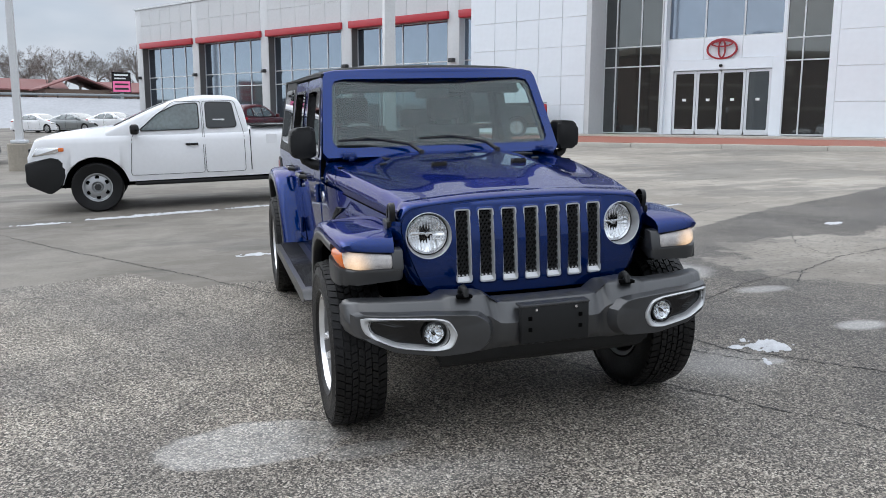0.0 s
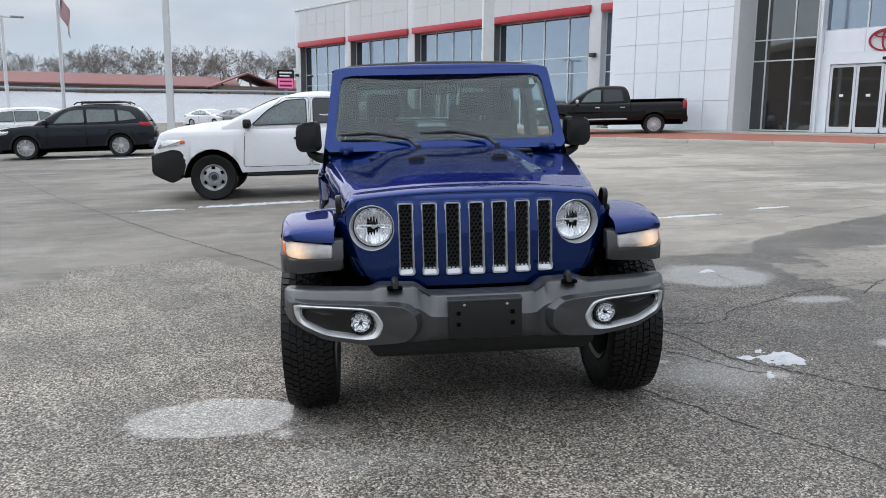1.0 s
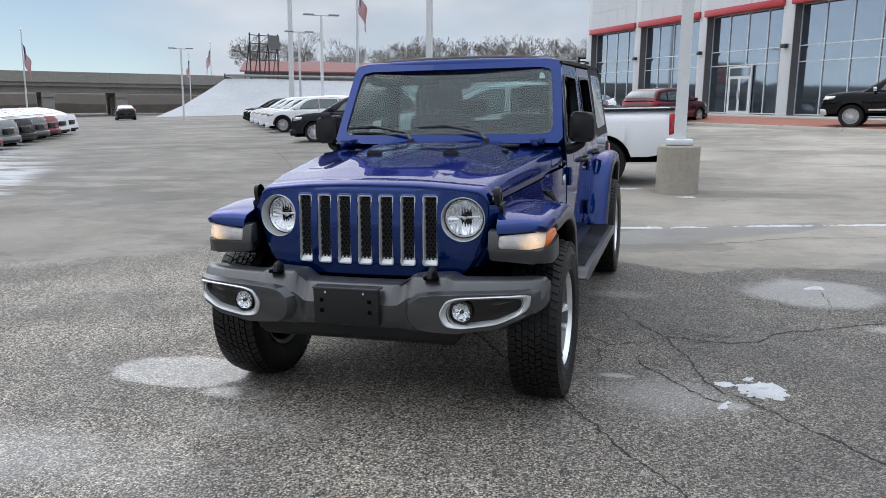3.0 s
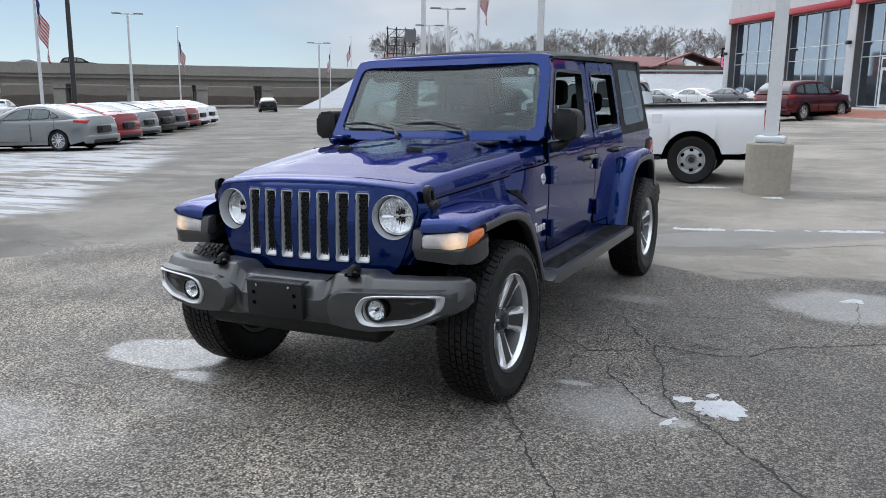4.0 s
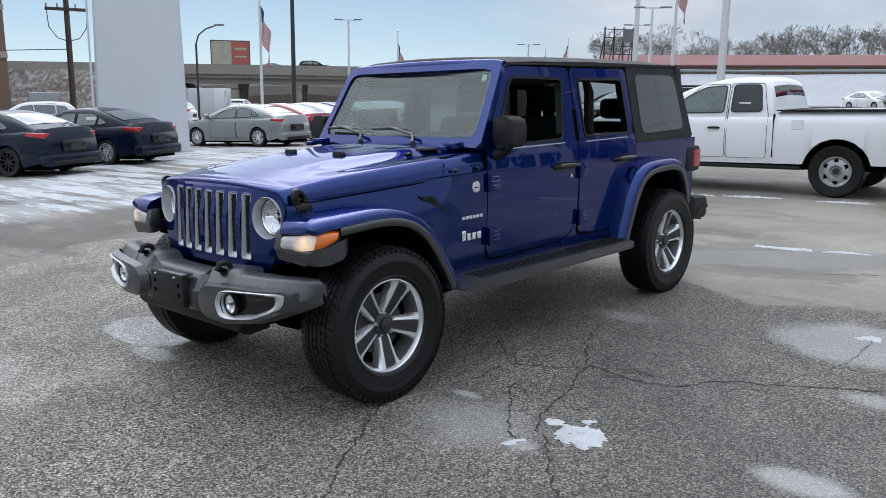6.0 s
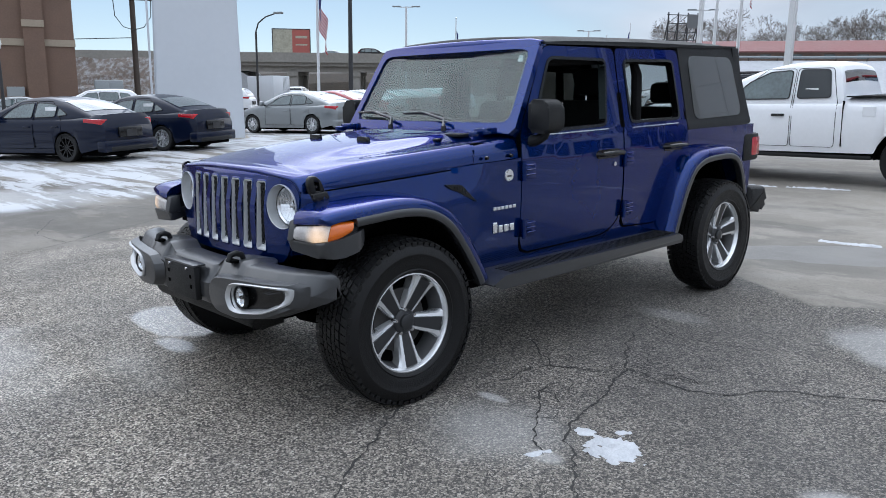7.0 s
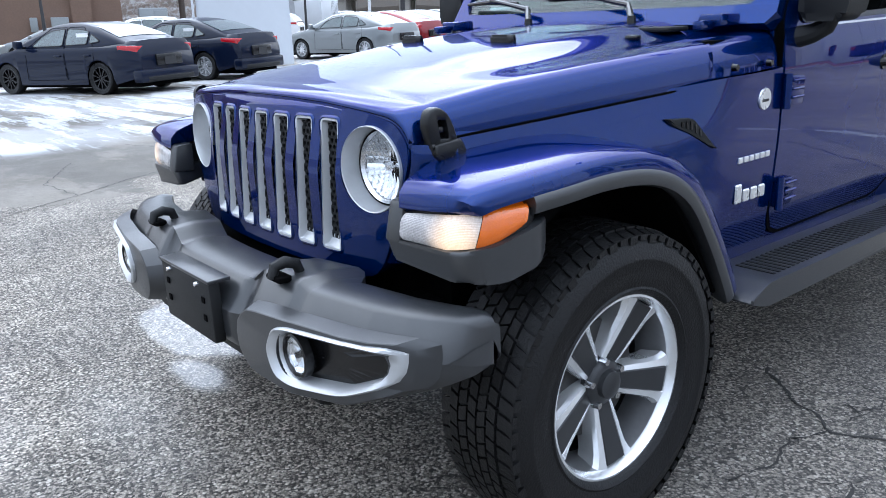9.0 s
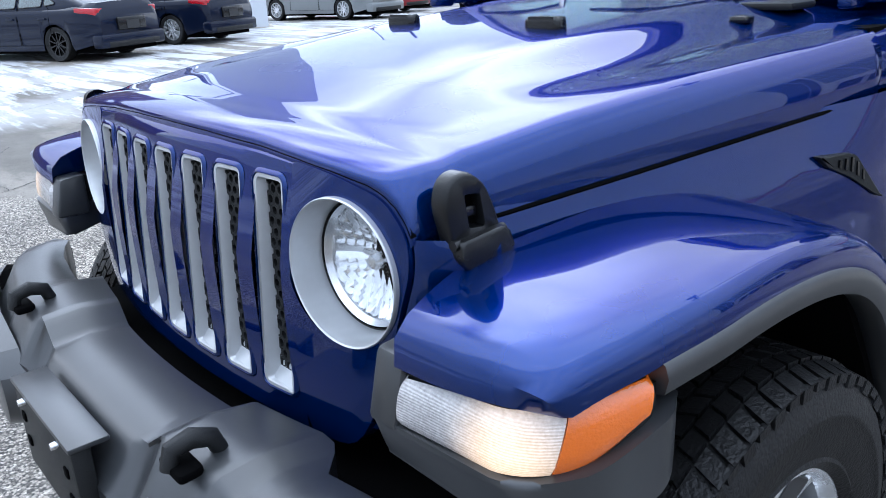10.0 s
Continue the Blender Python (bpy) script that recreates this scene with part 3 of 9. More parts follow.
def lathe(bm, profile, axis_p, axis_d, n=48, closed=False):
    """Turn (radius, along) pairs round an axis."""
    axis_p, q = Vector(axis_p), Vector(axis_d).to_track_quat("Z", "Y").to_matrix()
    rings = []
    for r, a in profile:
        rings.append([bm.verts.new(axis_p + q @ Vector((r * math.cos(2 * math.pi * i / n), r * math.sin(2 * math.pi * i / n), a))) for i in range(n)])
    k = len(rings)
    for j in range(k if closed else k - 1):
        a, c = rings[j], rings[(j + 1) % k]
        for i in range(n):
            bm.faces.new((a[i], a[(i + 1) % n], c[(i + 1) % n], c[i]))
    return bm


def loft(bm, rings, close_ring=False, cap=False):
    vr = [[bm.verts.new(p) for p in r] for r in rings]
    n = len(vr[0])
    for a, c in zip(vr, vr[1:]):
        for i in range(n if close_ring else n - 1):
            bm.faces.new((a[i], a[(i + 1) % n], c[(i + 1) % n], c[i]))
    if cap:
        bm.faces.new(vr[0][::-1])
        bm.faces.new(vr[-1])
    return bm


def tube(bm, pts, r, n=8):
    pts = [Vector(p) for p in pts]
    rings = []
    for i, p in enumerate(pts):
        d = (pts[min(i + 1, len(pts) - 1)] - pts[max(i - 1, 0)]).normalized()
        q = d.to_track_quat("Z", "Y").to_matrix()
        rr = r[i] if isinstance(r, (list, tuple)) else r
        rings.append([p + q @ Vector((rr * math.cos(2 * math.pi * k / n), rr * math.sin(2 * math.pi * k / n), 0)) for k in range(n)])
    return loft(bm, rings, True, True)


def slab(bm, outline, lo, hi, axes="yzx", bevel=0.0, segs=2, shape=None):
    """An outline in two axes, extruded along the third; shape maps each point at the end."""
    idx = ["xyz".index(c) for c in axes]

    def at(u, v, w):
        p = [0, 0, 0]
        p[idx[0]], p[idx[1]], p[idx[2]] = u, v, w
        return bm.verts.new(p)
    a = [at(u, v, lo) for u, v in outline]
    c = [at(u, v, hi) for u, v in outline]
    n = len(outline)
    fs = [bm.faces.new(a), bm.faces.new(c[::-1])]
    for i in range(n):
        fs.append(bm.faces.new((a[i], c[i], c[(i + 1) % n], a[(i + 1) % n])))
    new_v = set(a + c)
    if bevel:
        es = [e for f in fs[:2] for e in f.edges]
        r = bmesh.ops.bevel(bm, geom=es, offset=bevel, segments=segs, affect="EDGES", profile=0.5)
        new_v = {v for v in new_v if v.is_valid} | set(r["verts"])
    if shape:
        for v in new_v:
            v.co = shape(v.co.copy())
    return bm


def rounded(points, radius, steps=5):
    """A polygon with its corners rounded. radius: one number or one for each corner."""
    out = []
    n = len(points)
    for i, p in enumerate(points):
        p = Vector(p)
        a, c = Vector(points[i - 1]) - p, Vector(points[(i + 1) % n]) - p
        r = radius[i] if isinstance(radius, (list, tuple)) else radius
        r = min(r, a.length * 0.48, c.length * 0.48)
        if r < 1e-4:
            out.append(tuple(p))
            continue
        s, e = p + a.normalized() * r, p + c.normalized() * r
        for k in range(steps + 1):
            t = k / steps
            out.append(tuple((1 - t) ** 2 * s + 2 * t * (1 - t) * p + t * t * e))
    return out


def grow(outline, d):
    """The outline moved outwards by d (inwards if negative)."""
    n = len(outline)
    pts = [Vector(p) for p in outline]
    area = sum(pts[i].x * pts[(i + 1) % n].y - pts[(i + 1) % n].x * pts[i].y for i in range(n))
    sgn = 1 if area > 0 else -1
    out = []
    for i in range(n):
        a, c = pts[i] - pts[i - 1], pts[(i + 1) % n] - pts[i]
        na, nc = Vector((a.y, -a.x)).normalized(), Vector((c.y, -c.x)).normalized()
        nv = na + nc
        nv = nv.normalized() if nv.length > 1e-6 else na
        out.append(tuple(pts[i] + nv * (sgn * d / max(0.4, nv.dot(na)))))
    return out


def by_angle(outline, centre, n):
    """n points where rays from the centre meet the outline."""
    c = Vector(centre)
    pts = [Vector(p) - c for p in outline]
    res = []
    for k in range(n):
        th = 2 * math.pi * k / n
        dv = Vector((math.cos(th), math.sin(th)))
        best = 0.0
        for i in range(len(pts)):
            a, e = pts[i], pts[(i + 1) % len(pts)]
            s = e - a
            den = dv.x * s.y - dv.y * s.x
            if abs(den) < 1e-9:
                continue
            t = (a.x * s.y - a.y * s.x) / den
            u = (a.x * dv.y - a.y * dv.x) / den
            if t > 0 and -1e-6 <= u <= 1 + 1e-6:
                best = max(best, t)
        res.append(tuple(c + dv * best))
    return res


def holed(bm, outer, inner, lo, hi, axes="yzx", n=96, shape=None):
    """A plate with one opening."""
    cen = (sum(p[0] for p in inner) / len(inner), sum(p[1] for p in inner) / len(inner))
    o, i2 = by_angle(outer, cen, n), by_angle(inner, cen, n)
    idx = ["xyz".index(c) for c in axes]

    def at(uv, w):
        p = [0, 0, 0]
        p[idx[0]], p[idx[1]], p[idx[2]] = uv[0], uv[1], w
        return Vector(p) if shape is None else shape(Vector(p))
    rings = [[at(p, lo) for p in o], [at(p, hi) for p in o], [at(p, hi) for p in i2], [at(p, lo) for p in i2]]
    rings.append(rings[0])
    return loft(bm, rings, True)


def band(bm, outline, width, lo, hi, axes="yzx", shape=None):
    """A closed strip that follows an outline."""
    inner = grow(outline, -width)
    idx = ["xyz".index(c) for c in axes]

    def at(uv, w):
        p = [0, 0, 0]
        p[idx[0]], p[idx[1]], p[idx[2]] = uv[0], uv[1], w
        return Vector(p) if shape is None else shape(Vector(p))
    rings = [[at(p, lo) for p in outline], [at(p, hi) for p in outline], [at(p, hi) for p in inner], [at(p, lo) for p in inner]]
    rings.append(rings[0])
    return loft(bm, rings, True)


def smooth_path(pts, n):
    """Evenly spaced points on a Catmull-Rom curve through pts."""
    out = []
    P = [Vector(p) for p in pts]
    P = [P[0] * 2 - P[1]] + P + [P[-1] * 2 - P[-2]]
    for i in range(1, len(P) - 2):
        for k in range(n):
            t = k / n
            a, b_, c, d = P[i - 1], P[i], P[i + 1], P[i + 2]
            out.append(tuple(0.5 * ((2 * b_) + (c - a) * t + (2 * a - 5 * b_ + 4 * c - d) * t * t + (3 * b_ - a - 3 * c + d) * t ** 3)))
    out.append(tuple(P[-2]))
    return out


def interp(table, x):
    return float(np.interp(x, [a for a, _ in table], [c for _, c in table]))


# ---------------------------------------------------------------- ground
def soft_clamp(v, lo, hi):
    return min(max(v, lo), hi)


def lot_z(x, y):
    """Height of the ground in the world: a gentle fall near the cars, level further off."""
    return -(LOT[0][2] * soft_clamp(x, -75, 45) + LOT[1][2] * soft_clamp(y, -60, 100)) / LOT[2][2]


def on_lot(x, y, yaw=0.0, z=0.0):
    """Pose of a thing that stands square on the car park, given in the car park's own plane."""
    return LOT @ pose(x, y, z, 0, 0, yaw)


def upright(x, y, yaw=0.0, z=0.0):
    return pose(x, y, lot_z(x, y) + z, 0, 0, yaw)


def steps_out(reach, near):
    a, s, out = 0.0, near, [0.0]
    while a < reach:
        a += s
        s *= 1.35
        out.append(a)
    return sorted({-v for v in out} | set(out))


bm = bmesh.new()
gx = sorted(set(steps_out(1500, 4.0)) | {-75.0, 45.0})
gy = sorted(set(steps_out(1500, 4.0)) | {-60.0, 100.0})
gv = [[bm.verts.new((x, y, lot_z(x, y))) for x in gx] for y in gy]
for j in range(len(gy) - 1):
    for i in range(len(gx) - 1):
        bm.faces.new((gv[j][i], gv[j][i + 1], gv[j + 1][i + 1], gv[j + 1][i]))
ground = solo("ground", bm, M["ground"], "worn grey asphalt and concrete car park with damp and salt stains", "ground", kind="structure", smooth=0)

# ---------------------------------------------------------------- showroom
ALONG, OUT = Vector((-0.571, 0.821, 0)), Vector((-0.821, -0.571, 0))
FLOOR = 0.98
B = Matrix(((-ALONG.x, -OUT.x, 0, 13.6), (-ALONG.y, -OUT.y, 0, 26.9), (0, 0, 1, FLOOR), (0, 0, 0, 1)))
# local: x to the right along the front, y into the building, z up

apron = empty("paved_apron", B, "raised red brick apron with a pale concrete kerb before the showroom", "pavement", kind="structure")


def kerb_z(x, y):
    """Ground height at a place given in the showroom's frame, in that frame."""
    w = B @ Vector((x, y, 0))
    return lot_z(w.x, w.y) - FLOOR


part("entrance_slab", bx(-36, 40, -1.6, 6, -0.9, -0.005), M["kerb"], apron, smooth=0)
brick_rows = []
for i in range(4, 30):
    x0 = -46 + i * 3
    zk = kerb_z(x0, -5.4) + 0.15
    brick_rows.append([Vector((x0, -5.352, zk - 0.4)), Vector((x0, -5.352, zk)), Vector((x0, -1.602, max(-0.06, zk + 0.02))), Vector((x0, -1.602, -1.2))])
    if i < 29:
        zb = min(kerb_z(x0, -5.4), kerb_z(x0 + 3, -5.4))
        ks = bx(x0 + 0.006, x0 + 2.994, -5.55, -5.354, zb - 0.1, zb + 0.15, bevel=0.02)
        part("kerb_stone", ks, M["kerb"], apron)
part("paving", loft(bmesh.new(), brick_rows, True, True), M["brick_paving"], apron, smooth=0)

show = empty("showroom", B, "white panelled car showroom with red bands and tall windows", "building", kind="structure")
part("roof", bx(-38, 30, 3.0, 24, 8.0, 8.2), M["stone_grey"], show, smooth=0)
part("rear_wall", bx(-38, 30, 23.8, 24.1, -0.3, 8.0), M["stone_grey"], show, smooth=0)
part("end_wall", bx(-37.6, -37.2, 2.5, 24, -0.3, 8.25), M["panel_white"], show, smooth=0)


def panelled(x0, x1, z0, z1, y, nx, nz, gap=0.018, proud=0.03, material="panel_white"):
    part("wall", bx(x0, x1, y, y + 0.3, z0, z1), M["panel_gap"], show, smooth=0)
    w, h = (x1 - x0) / nx, (z1 - z0) / nz
    bmp = bx(gap / 2, w - gap / 2, -proud, 0.0, gap / 2, h - gap / 2, bevel=0.006, segs=1)
    me = mesh_from(bmp, "panel", M[material])
    for i in range(nx):
        for j in range(nz):
            o = new("panel", me)
            o.parent = show
            o.location = (x0 + i * w, y, z0 + j * h)


# white box to the left of the entrance, its returns, and the box beyond the entrance
panelled(-5.55, 0.2, 0.0, 9.6, 0.0, 5, 8)
panelled(9.8, 24.0, 0.0, 9.6, 0.0, 8, 8)
part("return_wall", bx(0.2, 0.42, -0.03, 3.0, 0.0, 9.6), M["stone_grey"], show, smooth=0)
part("return_wall", bx(9.55, 9.8, -0.03, 3.0, 0.0, 9.6), M["panel_white"], show, smooth=0)
part("return_wall", bx(-5.75, -5.55, 0.0, 3.0, 0.0, 9.6), M["panel_white"], show, smooth=0)


def glazing(x0, x1, z0, z1, y, xs, zs, bar=0.055, depth=0.10, glass_m="window_glass"):
    """A window wall with frame bars and a pane in each opening."""
    win = show
    xs, zs = [x0, *xs, x1], [z0, *zs, z1]
    for i in range(len(xs)):
        part("mullion", bx(xs[i] - bar / 2, xs[i] + bar / 2, y - depth, y, z0, z1), M["frame_metal"], win, smooth=0)
    for z in zs:
        part("transom", bx(x0, x1, y - depth + 0.004, y - 0.004, z - bar / 2, z + bar / 2), M["frame_metal"], win, smooth=0)
    for i in range(len(xs) - 1):
        for j in range(len(zs) - 1):
            part("pane", bx(xs[i] + bar / 2, xs[i + 1] - bar / 2, y - 0.055, y - 0.035, zs[j] + bar / 2, zs[j + 1] - bar / 2), M[glass_m], win, smooth=0)


# long front with four bays; its columns stand 2.1 m behind the white box
FY = 2.1
COLS = [(-8.8, -8.05), (-16.4, -15.6), (-23.45, -22.75), (-30.65, -29.95), (-37.5, -36.8)]
for x0, x1 in COLS:
    part("column", bx(x0, x1, FY, FY + 0.7, -0.02, 8.25, bevel=0.02), M["stone_grey"], show)
    part("wall_lamp", bx(x0 + 0.22, x1 - 0.22, FY - 0.26, FY, 3.42, 3.62, bevel=0.03), M["pole_dark"], show)
for k in range(4):
    x1, x0 = COLS[k][0], COLS[k + 1][1]
    w = x1 - x0
    part("reveal", bx(x0, x0 + 0.03, FY + 0.03, FY + 0.55, 0, 5.6), M["reveal"], show, smooth=0)
    part("reveal", bx(x1 - 0.03, x1, FY + 0.03, FY + 0.55, 0, 5.6), M["reveal"], show, smooth=0)
    glazing(x0 + 0.03, x1 - 0.03, 0.06, 5.55, FY + 0.55, [x0 + w * f for f in (0.25, 0.5, 0.75)], [2.72, 3.52])
    part("red_band", bx(x0 - 0.1, x1 + 0.1, FY - 0.16, FY + 0.3, 5.55, 5.92, bevel=0.02), M["red_band"], show)
    part("parapet_wall", bx(x0, x1, FY + 0.02, FY + 0.5, 5.92, 8.25), M["panel_gap"], show, smooth=0)
    nx = 5
    for i in range(nx):
        for j in range(2):
            z0 = 5.93 + j * 1.16
            part("parapet_panel", bx(x0 + w * i / nx + 0.008, x0 + w * (i + 1) / nx - 0.008, FY - 0.01, FY + 0.02, z0, z0 + 1.145, bevel=0.004, segs=1), M["stone_grey"], show)
part("coping", bx(-37.6, -5.6, FY - 0.06, FY + 0.6, 8.25, 8.37), M["frame_metal"], show, smooth=0)
# narrow bay beside the white box
glazing(-8.02, -5.78, 0.06, 5.55, FY + 0.45, [-7.2], [2.72, 3.52])
part("red_band", bx(-8.05, -5.78, FY - 0.1, FY + 0.3, 5.55, 5.92, bevel=0.02), M["red_band"], show)
part("parapet_wall", bx(-8.05, -5.78, FY + 0.02, FY + 0.5, 5.92, 8.25), M["stone_grey"], show, smooth=0)
# glazed side door in the second bay
dx = -19.9
door = part("side_door", bx(dx - 0.98, dx + 0.98, FY + 0.36, FY + 0.44, 0.0, 2.66), M["frame_metal"], show, "pale framed glass double door", smooth=0)
for sx in (-0.44, 0.44):
    part("door_pane", bx(dx + sx - 0.32, dx + sx + 0.32, FY + 0.335, FY + 0.355, 0.18, 1.95), M["window_glass"], door, smooth=0)
    part("door_pull", bx(dx + sx * 0.2 - 0.012, dx + sx * 0.2 + 0.012, FY + 0.29, FY + 0.33, 0.8, 1.3), M["chrome"], door, smooth=0)
part("door_pane", bx(dx - 0.85, dx + 0.85, FY + 0.335, FY + 0.355, 2.12, 2.55), M["window_glass"], door, smooth=0)

# entrance recess: dark glazing either side of a white portal with four sliding leaves
glazing(0.42, 2.95, 0.05, 9.5, 1.30, [0.95, 2.05], [2.75, 3.55, 5.9, 7.6], bar=0.05, glass_m="dark_glass")
glazing(7.75, 9.55, 0.05, 9.5, 1.30, [8.35], [2.75, 3.55, 5.9, 7.6], bar=0.05, glass_m="dark_glass")
part("portal_jamb", bx(2.86, 3.08, 1.25, 2.6, 0.0, 9.6), M["panel_white"], show, smooth=0)
part("portal_jamb", bx(7.60, 7.82, 1.25, 2.6, 0.0, 9.6), M["panel_white"], show, smooth=0)
part("portal_head", bx(3.08, 7.60, 1.5, 2.3, 2.92, 3.75), M["panel_gap"], show, smooth=0)
for i in range(3):
    w = 4.52 / 3
    part("panel", bx(3.08 + i * w + 0.012, 3.08 + (i + 1) * w - 0.012, 1.47, 1.5, 2.94, 3.74), M["panel_white"], show, smooth=0)
glazing(3.08, 7.60, 3.77, 9.5, 1.65, [3.08 + 4.52 / 3, 3.08 + 9.04 / 3], [5.9, 7.6], bar=0.06)
part("portal_frame", bx(3.08, 3.42, 1.4, 1.6, 0.0, 2.92), M["panel_white"], show, smooth=0)
part("portal_frame", bx(7.26, 7.60, 1.4, 1.6, 0.0, 2.92), M["panel_white"], show, smooth=0)
part("portal_frame", bx(3.42, 7.26, 1.38, 1.6, 2.52, 2.92), M["panel_white"], show, smooth=0)
part("door_sensor", bx(5.28, 5.40, 1.30, 1.38, 2.62, 2.72, bevel=0.02), M["gloss_black"], show)
for i in range(4):
    x0 = 3.42 + i * 0.96
    leaf = part("sliding_door", holed(bmesh.new(), [(x0 + 0.01, 0.02), (x0 + 0.95, 0.02), (x0 + 0.95, 2.5), (x0 + 0.01, 2.5)],
                [(x0 + 0.10, 0.22), (x0 + 0.86, 0.22), (x0 + 0.86, 2.40), (x0 + 0.10, 2.40)], 1.44, 1.50, "xzy"), M["white_metal"], show, "white framed glass door leaf", smooth=0)
    part("door_pane", bx(x0 + 0.10, x0 + 0.86, 1.462, 1.478, 0.22, 2.40), M["dark_glass"], leaf, smooth=0)
    part("decal", bx(x0 + 0.40, x0 + 0.55, 1.455, 1.459, 1.32, 1.42), M["sticker"], leaf, smooth=0)
# oval emblem as plain rings
sgn = empty("oval_sign", B @ pose(5.33, 1.42, 3.30), "red oval ring sign over the entrance", "sign")


def ring_xz(rx, rz, t, cx=0.0, cz=0.0, n=48, depth=0.06):
    outer = [(cx + rx * math.cos(2 * math.pi * i / n), cz + rz * math.sin(2 * math.pi * i / n)) for i in range(n)]
    return band(bmesh.new(), outer, t, -depth, 0.0, "xzy")


part("outer_ring", ring_xz(0.60, 0.40, 0.062), M["red_sign"], sgn)
part("upright_ring", ring_xz(0.155, 0.36, 0.05), M["red_sign"], sgn)
part("cross_ring", ring_xz(0.42, 0.13, 0.05, 0, 0.20), M["red_sign"], sgn)


# ---------------------------------------------------------------- poles, pedestals, flags
def light_pole(x, y, h, name="light_pole", pedestal=True, heads=2, square=0.09, label="", yaw=0.0):
    p = empty(name, upright(x, y, yaw), label or "white square light pole on a round concrete pedestal", "pole", "car park light poles")
    z0 = 0.0
    if pedestal:
        part("pedestal", lathe(bmesh.new(), [(0.0, -0.3), (0.315, -0.3), (0.315, 0.0), (0.318, 0.70), (0.300, 0.725), (0.0, 0.725)], (0, 0, 0), (0, 0, 1), 40), M["concrete"], p, "pale cast concrete pedestal")
        part("base_cover", bx(-0.20, 0.20, -0.20, 0.20, 0.725, 0.82, bevel=0.03), M["white_metal"], p)
        z0 = 0.8
    bmq = bmesh.new()
    loft(bmq, [[(sx * s, sy * s, z) for sx, sy in ((-1, -1), (1, -1), (1, 1), (-1, 1))] for z, s in ((z0, square), (h, square * 0.72))], True, True)
    part("shaft", bmq, M["pole_white"], p, smooth=0)
    for i in range(heads):
        sx = 1 if i else -1
        part("arm", bx(0, sx * 0.5, -0.03, 0.03, h - 0.08, h - 0.02), M["pole_white"], p, smooth=0)
        part("lamp_head", bx(sx * 0.42, sx * 1.05, -0.17, 0.17, h - 0.05, h + 0.04, bevel=0.03), M["cabinet"], p)
    return p


light_pole(1.36, 8.72, 10.5)
light_pole(-6.3, 20.1, 10.5)
for x, y, h in ((-33.7, 63.8, 14.5),):
    light_pole(x, y, h, pedestal=False, square=0.19, label="plain white light pole at the far parking row")
for x, y, h, yaw in ((-19.3, 39.9, 6.4, 33), (-26.2, 50.7, 6.5, 33), (-43.6, 38.1, 7.5, 40), (-41.0, 57.4, 6.2, 33)):
    light_pole(x, y, h, "double_lamp", False, 2, 0.09, "pale lamp post with two flat lamp heads", yaw)


def flagpole(x, y, h, fz, fs, yaw, droop=0.75):
    p = empty("flagpole", upright(x, y, yaw), "white flagpole with a limp striped flag", "flagpole", "flagpoles")
    part("pole", cyl(bmesh.new(), (0, 0, -0.3), (0, 0, h), 0.085, 0.05, 14), M["pole_white"], p)
    part("finial", lathe(bmesh.new(), [(0.0, -0.09), (0.06, -0.06), (0.09, 0.0), (0.06, 0.06), (0.0, 0.09)], (0, 0, h + 0.08), (0, 0, 1), 14), M["chrome"], p)
    rows, cols = 13, 14
    bmf = bmesh.new()
    L2, H2 = fs * 1.55, fs
    grid = []
    for j in range(rows * 2 + 1):
        r = []
        for i in range(cols + 1):
            u, v = i / cols, j / (rows * 2)
            xx = L2 * u * (1 - droop) + 0.06 + 0.05 * math.sin(9 * u + 3 * v)
            zz = fz - H2 * v - L2 * u * droop * 0.92
            yy = 0.12 * math.sin(10 * u + 2.5 * v) * u ** 0.5
            r.append(bmf.verts.new((xx, yy, zz)))
        grid.append(r)
    for j in range(rows * 2):
        for i in range(cols):
            f = bmf.faces.new((grid[j][i], grid[j][i + 1], grid[j + 1][i + 1], grid[j + 1][i]))
            f.material_index = 2 if (i < cols * 0.4 and j < rows) else (j // 2) % 2
    part("flag", bmf, [M["flag_red"], M["flag_white"], M["flag_blue"]], p, "red and white striped cloth with a blue corner")
    return p


for x, y, h, fz, fs, yaw in ((-31.3, 21.6, 9.5, 6.3, 1.5, 20), (-13.0, 30.3, 8.4, 6.5, 1.0, 20), (-57.5, 56.8, 8.4, 7.2, 1.7, 20),
                             (-63.0, 91.0, 8.0, 7.2, 1.7, 160), (-69.0, 105.5, 10.6, 9.5, 1.8, 200)):
    flagpole(x, y, h, fz, fs, yaw)
for x, y, h in ((-36.7, 27.7, 12.0),):
    p = empty("dark_pole", upright(x, y), "tall slim dark pole", "pole")
    part("shaft", cyl(bmesh.new(), (0, 0, -0.3), (0, 0, h), 0.15, 0.10, 14), M["pole_dark"], p)
    part("base_flange", cyl(bmesh.new(), (0, 0, -0.05), (0, 0, 0.12), 0.24, 0.22, 14), M["pole_dark"], p)

# white pylon sign slab
py = empty("pylon_sign", upright(-20.4, 9.55, 64.5), "tall plain white pylon sign slab", "sign")
bmq = bmesh.new()
loft(bmq, [[(sx * w, sy * 0.42, z) for sx, sy in ((-1, -1), (1, -1), (1, 1), (-1, 1))] for z, w in ((-0.3, 1.36), (4.5, 1.24), (9.5, 1.20))], True, True)
bmesh.ops.bevel(bmq, geom=list(bmq.edges), offset=0.05, segments=2, affect="EDGES")
part("slab", bmq, M["white_metal"], py)
part("edge_strip", bx(-1.43, -1.37, -0.46, -0.36, -0.2, 9.4), M["white_metal"], py, smooth=0)
part("footing", bx(-1.5, 1.5, -0.55, 0.55, -0.4, 0.06, bevel=0.02), M["concrete"], py)


